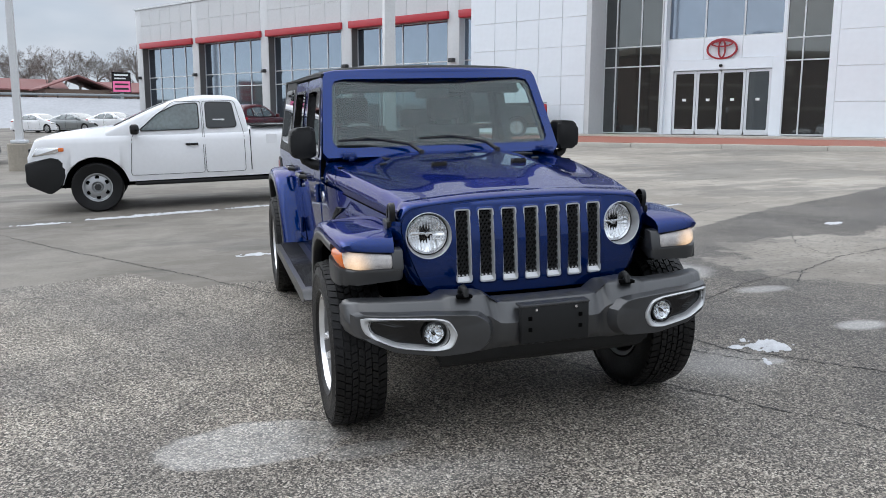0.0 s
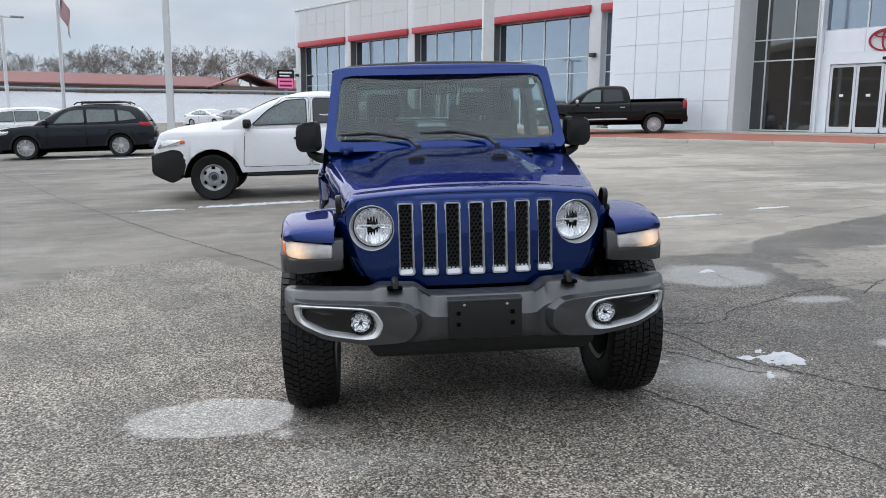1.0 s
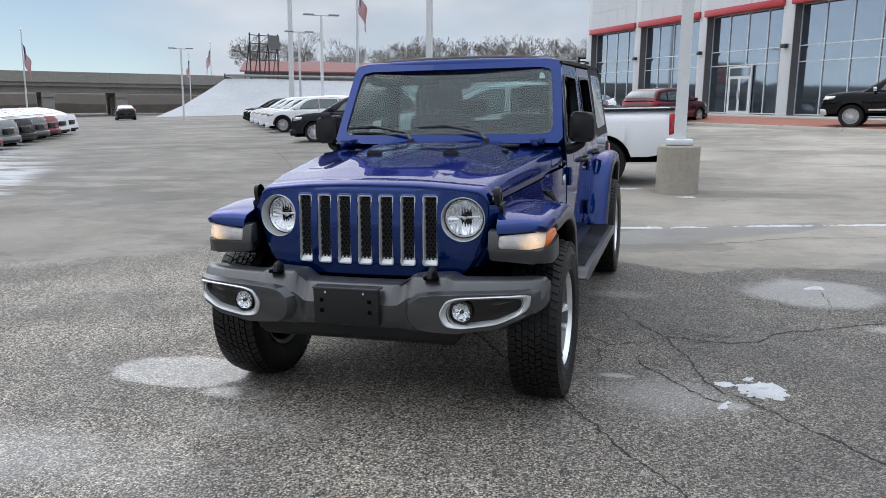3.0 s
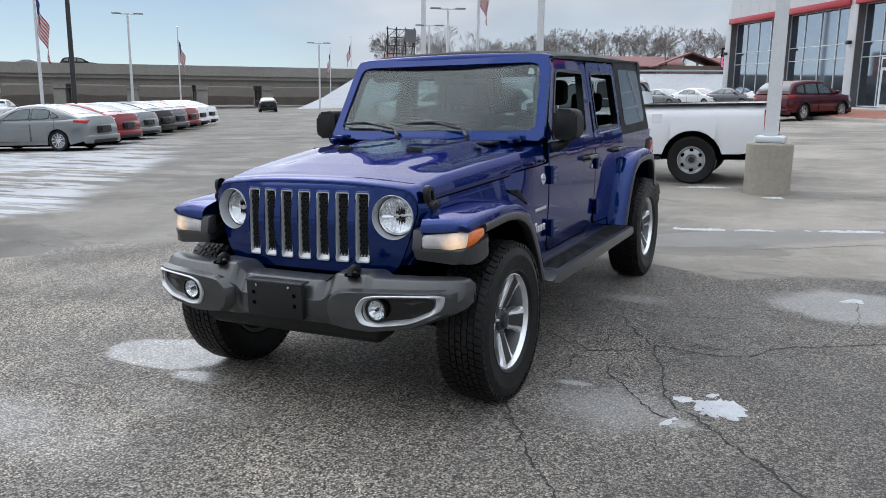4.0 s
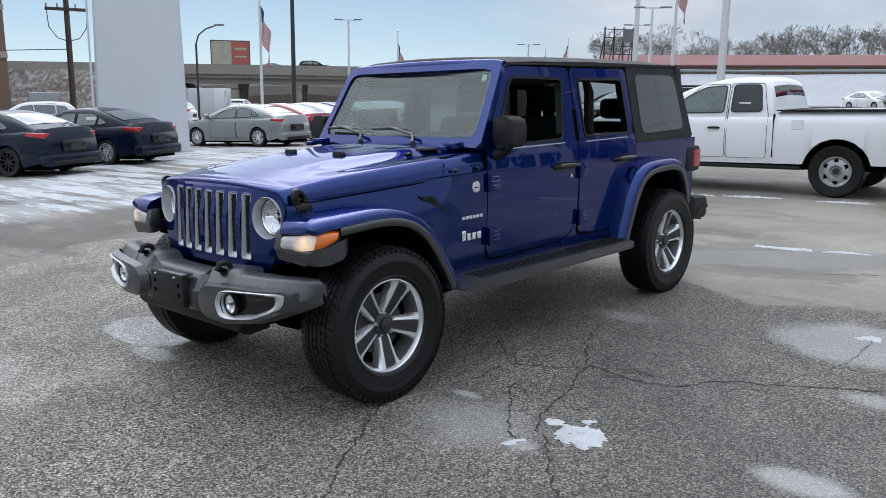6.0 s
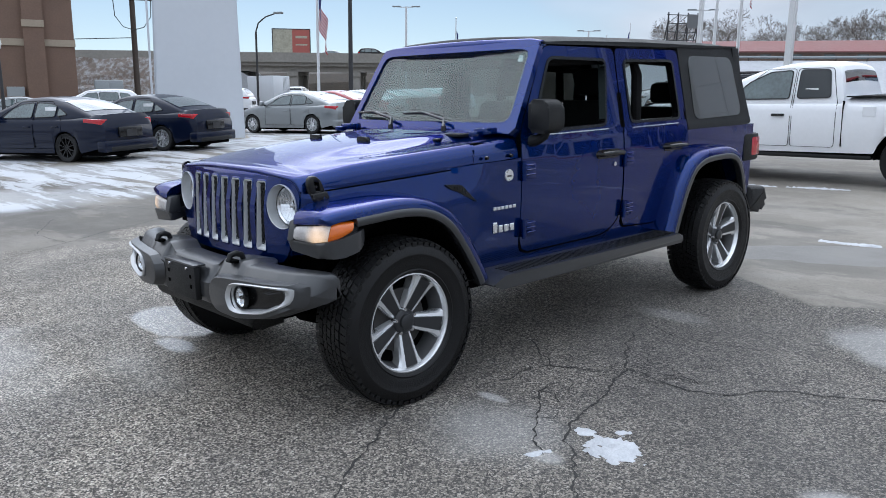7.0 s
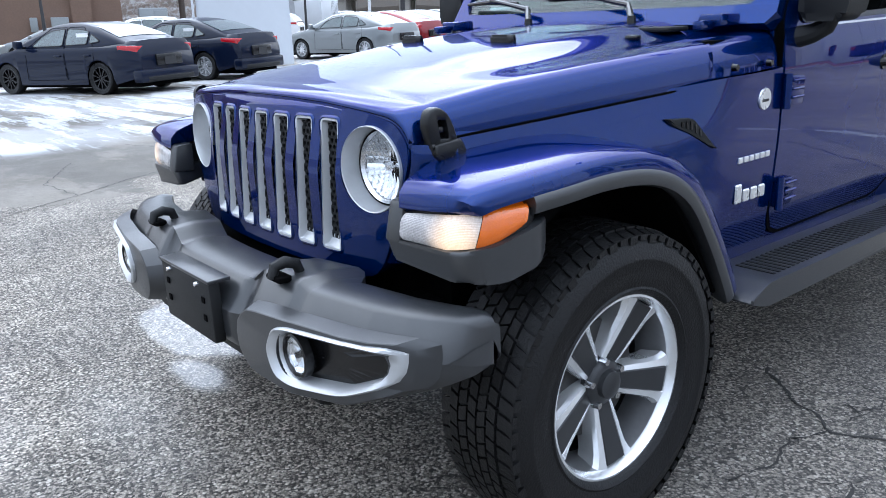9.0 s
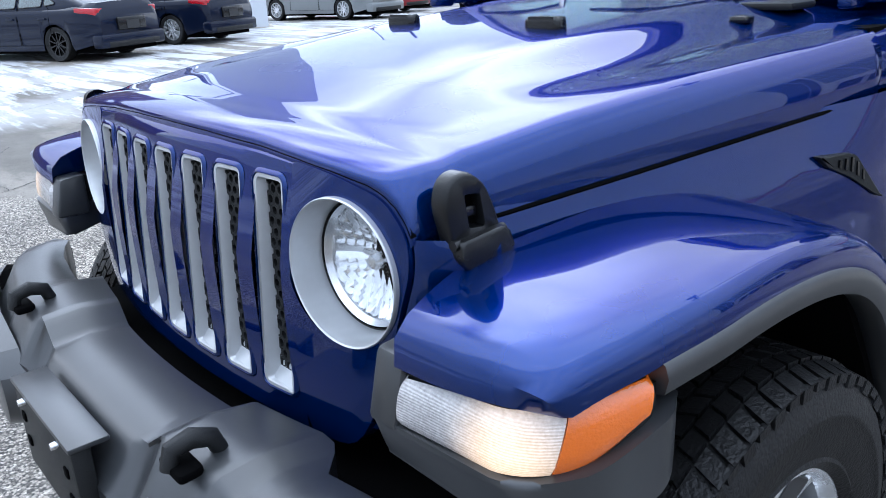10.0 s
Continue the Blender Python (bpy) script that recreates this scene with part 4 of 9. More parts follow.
# ---------------------------------------------------------------- overpass and snowy bank
A0, A1 = Vector((-128, 27, 0)), Vector((-60.5, 99.5, 0))
deck_dir = (A1 - A0).normalized()
deck_n = Vector((deck_dir.y, -deck_dir.x, 0))
OVER = Matrix(((deck_dir.x, -deck_n.x, 0, A0.x), (deck_dir.y, -deck_n.y, 0, A0.y), (0, 0, 1, 0), (0, 0, 0, 1)))
LEN = (A1 - A0).length
over = empty("overpass", OVER, "grey concrete road overpass on piers", "bridge", kind="structure")
part("deck", bx(-60, LEN + 2, 0.3, 11, 2.9, 3.9), M["bridge_concrete"], over, smooth=0)
part("parapet", bx(-60, LEN + 2, -0.05, 0.3, 3.4, 4.75), M["bridge_concrete"], over, smooth=0)
part("parapet", bx(-60, LEN + 2, 11, 11.3, 3.4, 4.75), M["bridge_concrete"], over, smooth=0)
for gi in range(5):
    part("girder", bx(-60, LEN + 2, 0.9 + gi * 2.2, 1.4 + gi * 2.2, 2.1, 2.9), M["bridge_concrete"], over, smooth=0)
for k in range(10):
    u = 2 + k * 9.0
    part("pier_cap", bx(u - 0.8, u + 0.8, 0.6, 10.6, 1.5, 2.1), M["bridge_concrete"], over, smooth=0)
    for v in (1.4, 5.6, 9.8):
        part("pier", bx(u - 0.75, u + 0.75, v - 0.6, v + 0.6, -3.2, 1.5, bevel=0.05), M["bridge_concrete"], over)

# dark backdrop added so that the space under the deck looks shaded
bm = bmesh.new()
rows_b = []
for k in range(60):
    u = -60 + k * 3.0
    jag = 0.5 * noise.noise(Vector((u * 0.3, 1.7, 0.0)))
    rows_b.append([OVER @ Vector((u, 15.0 + jag, -3.5)), OVER @ Vector((u, 18.0 + jag, 0.4 + jag)), OVER @ Vector((u, 21.0 + jag, 1.9 + jag * 0.6)), OVER @ Vector((u, 27.0, 2.4 + jag * 0.5))])
loft(bm, rows_b)
solo("shade_backdrop", bm, M["backdrop"], "dark backdrop added beyond the overpass for the shade under it", "bank", kind="structure", smooth=0)
part("abutment", slab(bmesh.new(), [(34.0, -3.5), (34.0, 2.05), (39.5, 2.05), (48.5, -3.5)], 0.4, 10.8, "xzy"), M["snow_bank"], over, "snow-dusted abutment slope", smooth=0)

# bank: crest and toe lines lofted into one long slope
toe = [(-63, 86), (-56, 73.5), (-40, 79), (-20, 88), (5, 93), (40, 92), (80, 80)]
crest = [(-61, 99), (-54.5, 86), (-38, 97), (-18, 99), (8, 104), (45, 104), (90, 92)]
top = [(-66, 112), (-60, 110), (-42, 122), (-18, 132), (12, 136), (60, 136), (110, 120)]
bm = bmesh.new()
rows_b = []
for k in range(7):
    t0, c0, p0 = toe[k], crest[k], top[k]
    zt = lot_z(*t0) - 0.1
    rows_b.append([(*t0, zt), (t0[0] * 0.6 + c0[0] * 0.4, t0[1] * 0.6 + c0[1] * 0.4, zt * 0.6 + 4.0 * 0.4 - 0.25), (*c0, 4.0), (*p0, 4.35), (p0[0] * 1.3, p0[1] * 2.2, 5.5)])
loft(bm, rows_b)
bmesh.ops.subdivide_edges(bm, edges=bm.edges, cuts=3, use_grid_fill=True, smooth=0.4)
for v in bm.verts:
    v.co.z += 0.25 * noise.noise(v.co * 0.15)
solo("snowy_bank", bm, M["snow_bank"], "long snow-covered earth bank below a road", "bank", kind="structure", smooth=60)
gr = empty("guard_rail", Matrix(), "low metal guard rail along the top of the bank", "guard rail", kind="structure")
pts = [Vector((*c, 4.45)) for c in crest]
for a, c in zip(pts, pts[1:]):
    part("rail", cyl(bmesh.new(), a, c, 0.16, n=6), M["cabinet"], gr)
    for i in range(6):
        q = a.lerp(c, i / 6)
        part("post", cyl(bmesh.new(), q - Vector((0, 0, 0.8)), q + Vector((0, 0, 0.2)), 0.09, n=6), M["wood_pole"], gr)


# ---------------------------------------------------------------- buildings beyond the bank
def long_house(name, x, y, z, yaw, length, depth, wall_h, roof_h, label):
    h = empty(name, pose(x, y, z, 0, 0, yaw), label, "building")
    part("wall", bx(-length / 2, length / 2, -depth / 2, depth / 2, -1, wall_h), M["house_wall"], h, smooth=0)
    part("roof", slab(bmesh.new(), [(-depth / 2 - 0.7, wall_h - 0.1), (0, wall_h + roof_h), (depth / 2 + 0.7, wall_h - 0.1), (depth / 2 + 0.7, wall_h + 0.08), (0, wall_h + roof_h + 0.22), (-depth / 2 - 0.7, wall_h + 0.08)],
                      -length / 2 - 0.6, length / 2 + 0.6), M["red_roof"], h, "faded red metal roof", smooth=0)
    n = max(2, int(length / 4))
    for i in range(n):
        xx = -length / 2 + length * (i + 0.5) / n
        part("window", bx(xx - 0.7, xx + 0.7, -depth / 2 - 0.05, -depth / 2 + 0.02, 0.4, wall_h - 0.35), M["car_glass"], h, smooth=0)
    return h


long_house("long_building", -44, 119, 4.3, 22, 46, 9, 1.4, 1.5, "long low building with a faded red roof")
gh = long_house("gabled_house", -19.5, 119, 4.2, -70, 9, 8, 1.4, 1.7, "brown house with a red gable roof")
long_house("low_building", -4, 128, 4.2, 10, 26, 9, 1.3, 1.4, "low building with a faded red roof")

# digital sign on a post
ds = empty("digital_sign", upright(-11.5, 104.5, 6), "black roadside sign with a glowing red screen", "sign")
part("cabinet", bx(-1.1, 1.1, -0.3, 0.3, 3.8, 6.3), M["gloss_black"], ds, smooth=0)
part("screen", bx(-1.0, 1.0, -0.33, -0.301, 3.9, 5.2), M["screen_red"], ds, smooth=0)
for i, (a, c) in enumerate(((5.85, 6.05), (5.45, 5.62))):
    part("lettering_bar", bx(-0.8, 0.8 - 0.3 * i, -0.33, -0.301, a, c), M["sticker"], ds, smooth=0)
for a, c in ((4.7, 4.92), (4.15, 4.4)):
    part("lettering_bar", bx(-0.8, 0.8, -0.345, -0.331, a, c), M["bar_dark"], ds, smooth=0)
part("post", bx(-0.2, 0.2, -0.2, 0.2, -1, 3.8), M["cabinet"], ds, smooth=0)

# open lattice hoarding seen from behind
lh = empty("lattice_hoarding", pose(-54.7, 96.5, 4.2, 0, 0, 60), "old steel lattice hoarding seen from behind", "hoarding")
for i in range(4):
    xx = -2.2 + i * 1.45
    part("post", cyl(bmesh.new(), (xx, 0, 0), (xx, 0, 6.2), 0.10, n=8), M["pole_dark"], lh)
    part("stay", cyl(bmesh.new(), (xx, 1.6, 0), (xx, 0, 5.2), 0.07, n=8), M["pole_dark"], lh)
for j in range(4):
    part("rail", cyl(bmesh.new(), (-2.4, 0, 2.6 + j * 1.1), (2.4, 0, 2.6 + j * 1.1), 0.06, n=8), M["pole_dark"], lh)
for j in range(3):
    for i in range(3):
        xx = -2.2 + i * 1.45
        part("brace", cyl(bmesh.new(), (xx, 0, 2.6 + j * 1.1), (xx + 1.45, 0, 3.7 + j * 1.1), 0.04, n=6), M["pole_dark"], lh)
part("back_board", bx(0.5, 2.3, -0.25, -0.15, 4.2, 6.0), M["reveal"], lh, smooth=0)

# hoarding above the overpass
hb = empty("hoarding", pose(-147.6, 94.6, -1.5, 0, 0, 55), "roadside hoarding with a pale picture and red panel", "hoarding")
part("post", cyl(bmesh.new(), (0, 0.4, -2), (0, 0.4, 7.6), 0.5, n=12), M["pole_dark"], hb)
part("frame", bx(-4.1, 4.1, 0.0, 0.8, 7.6, 12.9), M["pole_dark"], hb, smooth=0)
part("poster", bx(-3.9, 0.2, -0.06, -0.004, 7.9, 12.7), M["poster_pale"], hb, smooth=0)
part("poster", bx(0.2, 3.9, -0.06, -0.004, 7.9, 12.7), M["poster_red"], hb, smooth=0)
for a, c in ((10.9, 11.4), (9.4, 9.7)):
    part("lettering_bar", bx(0.9, 3.4, -0.08, -0.061, a, c), M["poster_pale"], hb, smooth=0)

# brick building, stone bank, cabinets, utility pole and lamp beyond the pylon
bb = empty("brick_building", pose(-48.3, 15.4, -1.5, 0, 0, 75), "brown brick building with tan stone bands", "building")
part("wall", bx(-40, 0, 0, 20, -0.5, 11), M["brick_wall"], bb, smooth=0)
for xx in (-2.2, -11, -20, -29):
    part("pilaster", bx(xx - 0.55, xx + 0.55, -0.35, 0.0, -0.5, 11), M["brick_wall"], bb, smooth=0)
for za, zc in ((4.6, 5.0), (7.4, 7.7)):
    part("stone_band", bx(-40, 0.05, -0.08, 0.0, za, zc), M["stone_band"], bb, smooth=0)
for xx in (-2.2, -11, -20, -29):
    part("stone_cap", bx(xx - 0.6, xx + 0.6, -0.42, -0.351, 5.7, 6.1), M["stone_band"], bb, smooth=0)
    part("stone_cap", bx(xx - 0.6, xx + 0.6, -0.42, -0.351, 8.8, 9.9), M["stone_band"], bb, smooth=0)
part("cornice", bx(-40.4, 0.4, -0.5, 20, 11, 11.8), M["stone_band"], bb, smooth=0)
part("meter_box", bx(-3.9, -2.95, -0.5, -0.003, 0.4, 2.2, bevel=0.03), M["cabinet"], bb)
part("vent_box", bx(-5.0, -4.6, -0.3, -0.003, 1.4, 2.2, bevel=0.03), M["cabinet"], bb)

solo("verge", bx(-24, 24, -3.5, 3.5, -0.4, 0.06, bevel=0.05), M["grass"], "strip of yellowed winter grass with old snow", "grass", upright(-44.5, 8, 78), kind="structure")
cab = empty("utility_cabinet", upright(-46.5, 16.6, 75), "pale grey metal utility cabinet", "cabinet")
part("body", bx(-0.8, 0.8, -0.4, 0.4, 0, 2.3, bevel=0.05), M["cabinet"], cab)
part("door", bx(-0.72, -0.03, -0.43, -0.402, 0.2, 2.15, bevel=0.01), M["cabinet"], cab)
part("door", bx(0.03, 0.72, -0.43, -0.402, 0.2, 2.15, bevel=0.01), M["cabinet"], cab)
sb = bmesh.new()
vg = [[sb.verts.new((-75 + i * 1.0 - j * 0.4, 14 + i * 0.9 + j * 0.15, lot_z(-60, 20) + j * 0.55 + 0.4 * noise.noise(Vector((i, j, 3.1)) * 0.7))) for j in range(9)] for i in range(-4, 17)]
for a, c in zip(vg, vg[1:]):
    for j in range(8):
        sb.faces.new((a[j], c[j], c[j + 1], a[j + 1]))


def rubble_material():
    m = mat("snowy_stone_bank", (0.20, 0.165, 0.14), 0.9, 0.0, 0.3, 3.0, bump=0.8, bump_scale=4.0)
    nt = m.node_tree
    b = nt.nodes["Principled BSDF"]
    src = b.inputs["Base Color"].links[0].from_socket
    co = nt.nodes.new("ShaderNodeTexCoord")
    n = nt.nodes.new("ShaderNodeTexNoise")
    n.inputs["Scale"].default_value, n.inputs["Detail"].default_value = 2.4, 9
    n.inputs["Roughness"].default_value = 0.68
    nt.links.new(co.outputs["Object"], n.inputs["Vector"])
    r = nt.nodes.new("ShaderNodeValToRGB")
    r.color_ramp.elements[0].position, r.color_ramp.elements[1].position = 0.46, 0.64
    nt.links.new(n.outputs["Fac"], r.inputs["Fac"])
    mx = nt.nodes.new("ShaderNodeMix")
    mx.data_type = "RGBA"
    nt.links.new(r.outputs[0], mx.inputs["Factor"])
    nt.links.new(src, mx.inputs[6])
    mx.inputs[7].default_value = (0.42, 0.43, 0.44, 1)
    nt.links.new(mx.outputs[2], b.inputs["Base Color"])
    return m


solo("stone_bank", sb, rubble_material(), "rubble bank under patches of snow", "bank", kind="structure", smooth=0)
up = empty("utility_pole", upright(-51.6, 20.5, 70), "dark wooden utility pole with a crossarm and drop wires", "utility pole")
part("pole", cyl(bmesh.new(), (0, 0, -0.5), (0, 0, 12), 0.21, 0.15, 12), M["wood_pole"], up)
part("crossarm", bx(-1.3, 1.3, -0.25, -0.12, 7.65, 7.85), M["wood_pole"], up, smooth=0)
for sx in (-1.2, -0.55, 0.55, 1.2):
    part("insulator", cyl(bmesh.new(), (sx, -0.18, 7.85), (sx, -0.18, 8.1), 0.06, 0.045, 8), M["cabinet"], up)
for sx in (-1.2, 1.2):
    part("wire", tube(bmesh.new(), [(sx, -0.18, 7.7), (sx * 0.95, -0.2, 6.6), (sx * 0.55, -0.2, 5.9), (0, -0.2, 5.7)], 0.03, 6), M["pole_dark"], up)
part("span_wire", tube(bmesh.new(), [(0, 0, 5.2), (-4, 0.2, 5.0), (-9, 0.5, 5.4)], 0.03, 6), M["pole_dark"], up)
cl = empty("street_lamp", upright(-48.0, 27.8, 20), "slim dark street lamp with a curved arm", "street lamp")
part("shaft", cyl(bmesh.new(), (0, 0, -0.3), (0, 0, 5.6), 0.09, 0.07, 10), M["pole_dark"], cl)
part("arm", tube(bmesh.new(), [(0, 0, 5.6), (0.25, 0, 6.2), (0.9, 0, 6.6), (1.9, 0, 6.85)], 0.05, 8), M["pole_dark"], cl)
part("lamp_head", bx(1.7, 2.4, -0.13, 0.13, 6.78, 6.92, bevel=0.03), M["cabinet"], cl)
gl = empty("globe_lamp", upright(-36.3, 8.0, 0), "dark ornamental post lamp with a pale globe", "street lamp")
part("shaft", cyl(bmesh.new(), (0, 0, -0.3), (0, 0, 3.55), 0.10, 0.05, 12), M["pole_dark"], gl)
part("base", cyl(bmesh.new(), (0, 0, -0.1), (0, 0, 0.5), 0.17, 0.11, 12), M["pole_dark"], gl)
part("globe", lathe(bmesh.new(), [(0.0, 3.5), (0.11, 3.55), (0.17, 3.75), (0.13, 3.98), (0.0, 4.12)], (0, 0, 0), (0, 0, 1), 16), M["flag_white"], gl)


# ---------------------------------------------------------------- bare trees
def bare_tree(x, y, z, h, seed, spread=0.9):
    """A tapered trunk with limbs that fork into fine twigs."""
    rng = random.Random(seed)
    t = empty("bare_tree", pose(x, y, z), "leafless tree with fine grey-brown twigs", "tree", "bare trees")
    trunk, twigs = bmesh.new(), bmesh.new()

    def stick(bmk, a, c, r0, r1, n):
        q = (c - a).to_track_quat("Z", "Y").to_matrix()
        ra = [bmk.verts.new(a + q @ Vector((r0 * math.cos(6.2832 * i / n), r0 * math.sin(6.2832 * i / n), 0))) for i in range(n)]
        rc = [bmk.verts.new(c + q @ Vector((r1 * math.cos(6.2832 * i / n), r1 * math.sin(6.2832 * i / n), 0))) for i in range(n)]
        for i in range(n):
            bmk.faces.new((ra[i], ra[(i + 1) % n], rc[(i + 1) % n], rc[i]))

    def grow_limb(p, d, length, r, depth):
        segs = 2
        for s in range(segs):
            d2 = (d + Vector((rng.uniform(-0.22, 0.22), rng.uniform(-0.22, 0.22), rng.uniform(-0.05, 0.18)))).normalized()
            q = p + d2 * (length / segs)
            stick(trunk if depth < 2 else twigs, p, q, max(r, 0.015), max(r * 0.82, 0.011), 6 if depth < 2 else 3)
            p, d, r = q, d2, r * 0.82
        if depth >= 6:
            return
        for k in range(rng.choice((2, 3, 3)) if depth else 4):
            a = rng.uniform(0, 6.28)
            tilt = rng.uniform(0.28, spread * 0.85)
            side = d.orthogonal().normalized()
            side.rotate(Matrix.Rotation(a, 3, d))
            nd = (d * math.cos(tilt) + side * math.sin(tilt)).normalized()
            grow_limb(p, nd, length * rng.uniform(0.6, 0.82), r * 0.62, depth + 1)
    grow_limb(Vector((0, 0, -0.3)), Vector((0, 0, 1)), h * 0.27, h * 0.030, 0)
    part("trunk", trunk, M["bark"], t)
    part("crown", twigs, M["bark"], t, smooth=0)
    return t


proto = [bare_tree(-22.5, 121, 4.2, 8.4, 3, 1.0), bare_tree(-64, 112, 4.4, 7.6, 8), bare_tree(-42, 134, 4.5, 9.5, 21)]
rt = random.Random(5)
for k in range(112):
    f = k / 111
    x = -78 + 112 * f + rt.uniform(-1.5, 1.5)
    y = 128 + 14 * f + rt.uniform(-4, 8)
    s = rt.uniform(0.8, 1.25)
    o = copy_thing(proto[k % 3], pose(x, y, 4.3, 0, 0, rt.uniform(0, 360)))
    o.scale = (s, s, s)


# ---------------------------------------------------------------- vehicles
def arch_floor(y, spec):
    z = spec["sill"]
    for yw in (0.0, spec["wb"]):
        r = spec["arch"]
        if abs(y - yw) < r:
            z = max(z, spec["tyre"] * 0.98 + math.sqrt(r * r - (y - yw) ** 2))
    return z


def road_wheel(parent, x, y, r, width, rim_r, style, left):
    """Tyre with rounded shoulders, a dished rim and spokes. style: five, ten, steel."""
    sx = 1 if left else -1
    hub = Vector((x, y, r))
    h = width / 2
    tyre = part("tyre", lathe(bmesh.new(), [(rim_r, -h * 0.8), (r * 0.93, -h * 0.98), (r * 0.985, -h * 0.8), (r, -h * 0.5), (r, h * 0.5), (r * 0.985, h * 0.8), (r * 0.93, h * 0.98), (rim_r + 0.02, h * 0.86), (rim_r, h * 0.8)], hub, (sx, 0, 0), 40), M["rubber"], parent)
    rim_m = {"five": "alloy_dark", "ten": "alloy", "steel": "steel_wheel", "black": "gloss_black"}[style]
    rim = part("rim", lathe(bmesh.new(), [(rim_r + 0.004, h * 0.82), (rim_r - 0.012, h * 0.80), (rim_r - 0.025, h * 0.55), (rim_r - 0.03, -h * 0.2), (0.05, -h * 0.2)], hub, (sx, 0, 0), 36), M["steel_wheel" if style != "black" else "gloss_black"], tyre)
    n = {"five": 5, "ten": 10, "steel": 7, "black": 10}[style]
    if style == "steel":
        part("wheel_disc", lathe(bmesh.new(), [(rim_r - 0.012, h * 0.62), (rim_r - 0.035, h * 0.52), (rim_r * 0.62, h * 0.66), (rim_r * 0.42, h * 0.70), (rim_r * 0.30, h * 0.46), (0.0, h * 0.46)], hub, (sx, 0, 0), 40), M[rim_m], tyre)
        # dark plugs on the closed disc stand for its shaded openings
        for i in range(6):
            th = math.pi / 3 * (i + 0.5)
            c_ = hub + Vector((sx * h * 0.52, rim_r * 0.70 * math.cos(th), rim_r * 0.70 * math.sin(th)))
            part("dark_plug", cyl(bmesh.new(), c_, c_ + Vector((sx * h * 0.13, 0, 0)), rim_r * 0.15, n=14), M["dark"], tyre)
        part("hub_cap", cyl(bmesh.new(), hub + Vector((sx * h * 0.4, 0, 0)), hub + Vector((sx * h * 0.66, 0, 0)), 0.055, 0.045, 20), M["alloy_dark"], tyre)
        return tyre
    bms = bmesh.new()
    for i in range(n):
        th = 2 * math.pi * i / n
        rot = Matrix.Translation(hub) @ Matrix.Rotation(th, 4, "X")
        wd = {"five": 0.055, "ten": 0.028, "steel": 0.06, "black": 0.024}[style]
        d0 = sx * h * 0.62
        box(bms, d0 - 0.02, d0 + 0.02, -wd * 0.5, wd * 0.5, 0.03, rim_r - 0.01, m=rot)
    part("spokes", bms, M[rim_m], tyre, smooth=0)
    part("hub_cap", cyl(bmesh.new(), hub + Vector((sx * h * 0.55, 0, 0)), hub + Vector((sx * h * 0.72, 0, 0)), 0.075, 0.06, 20), M[rim_m], tyre)
    return tyre


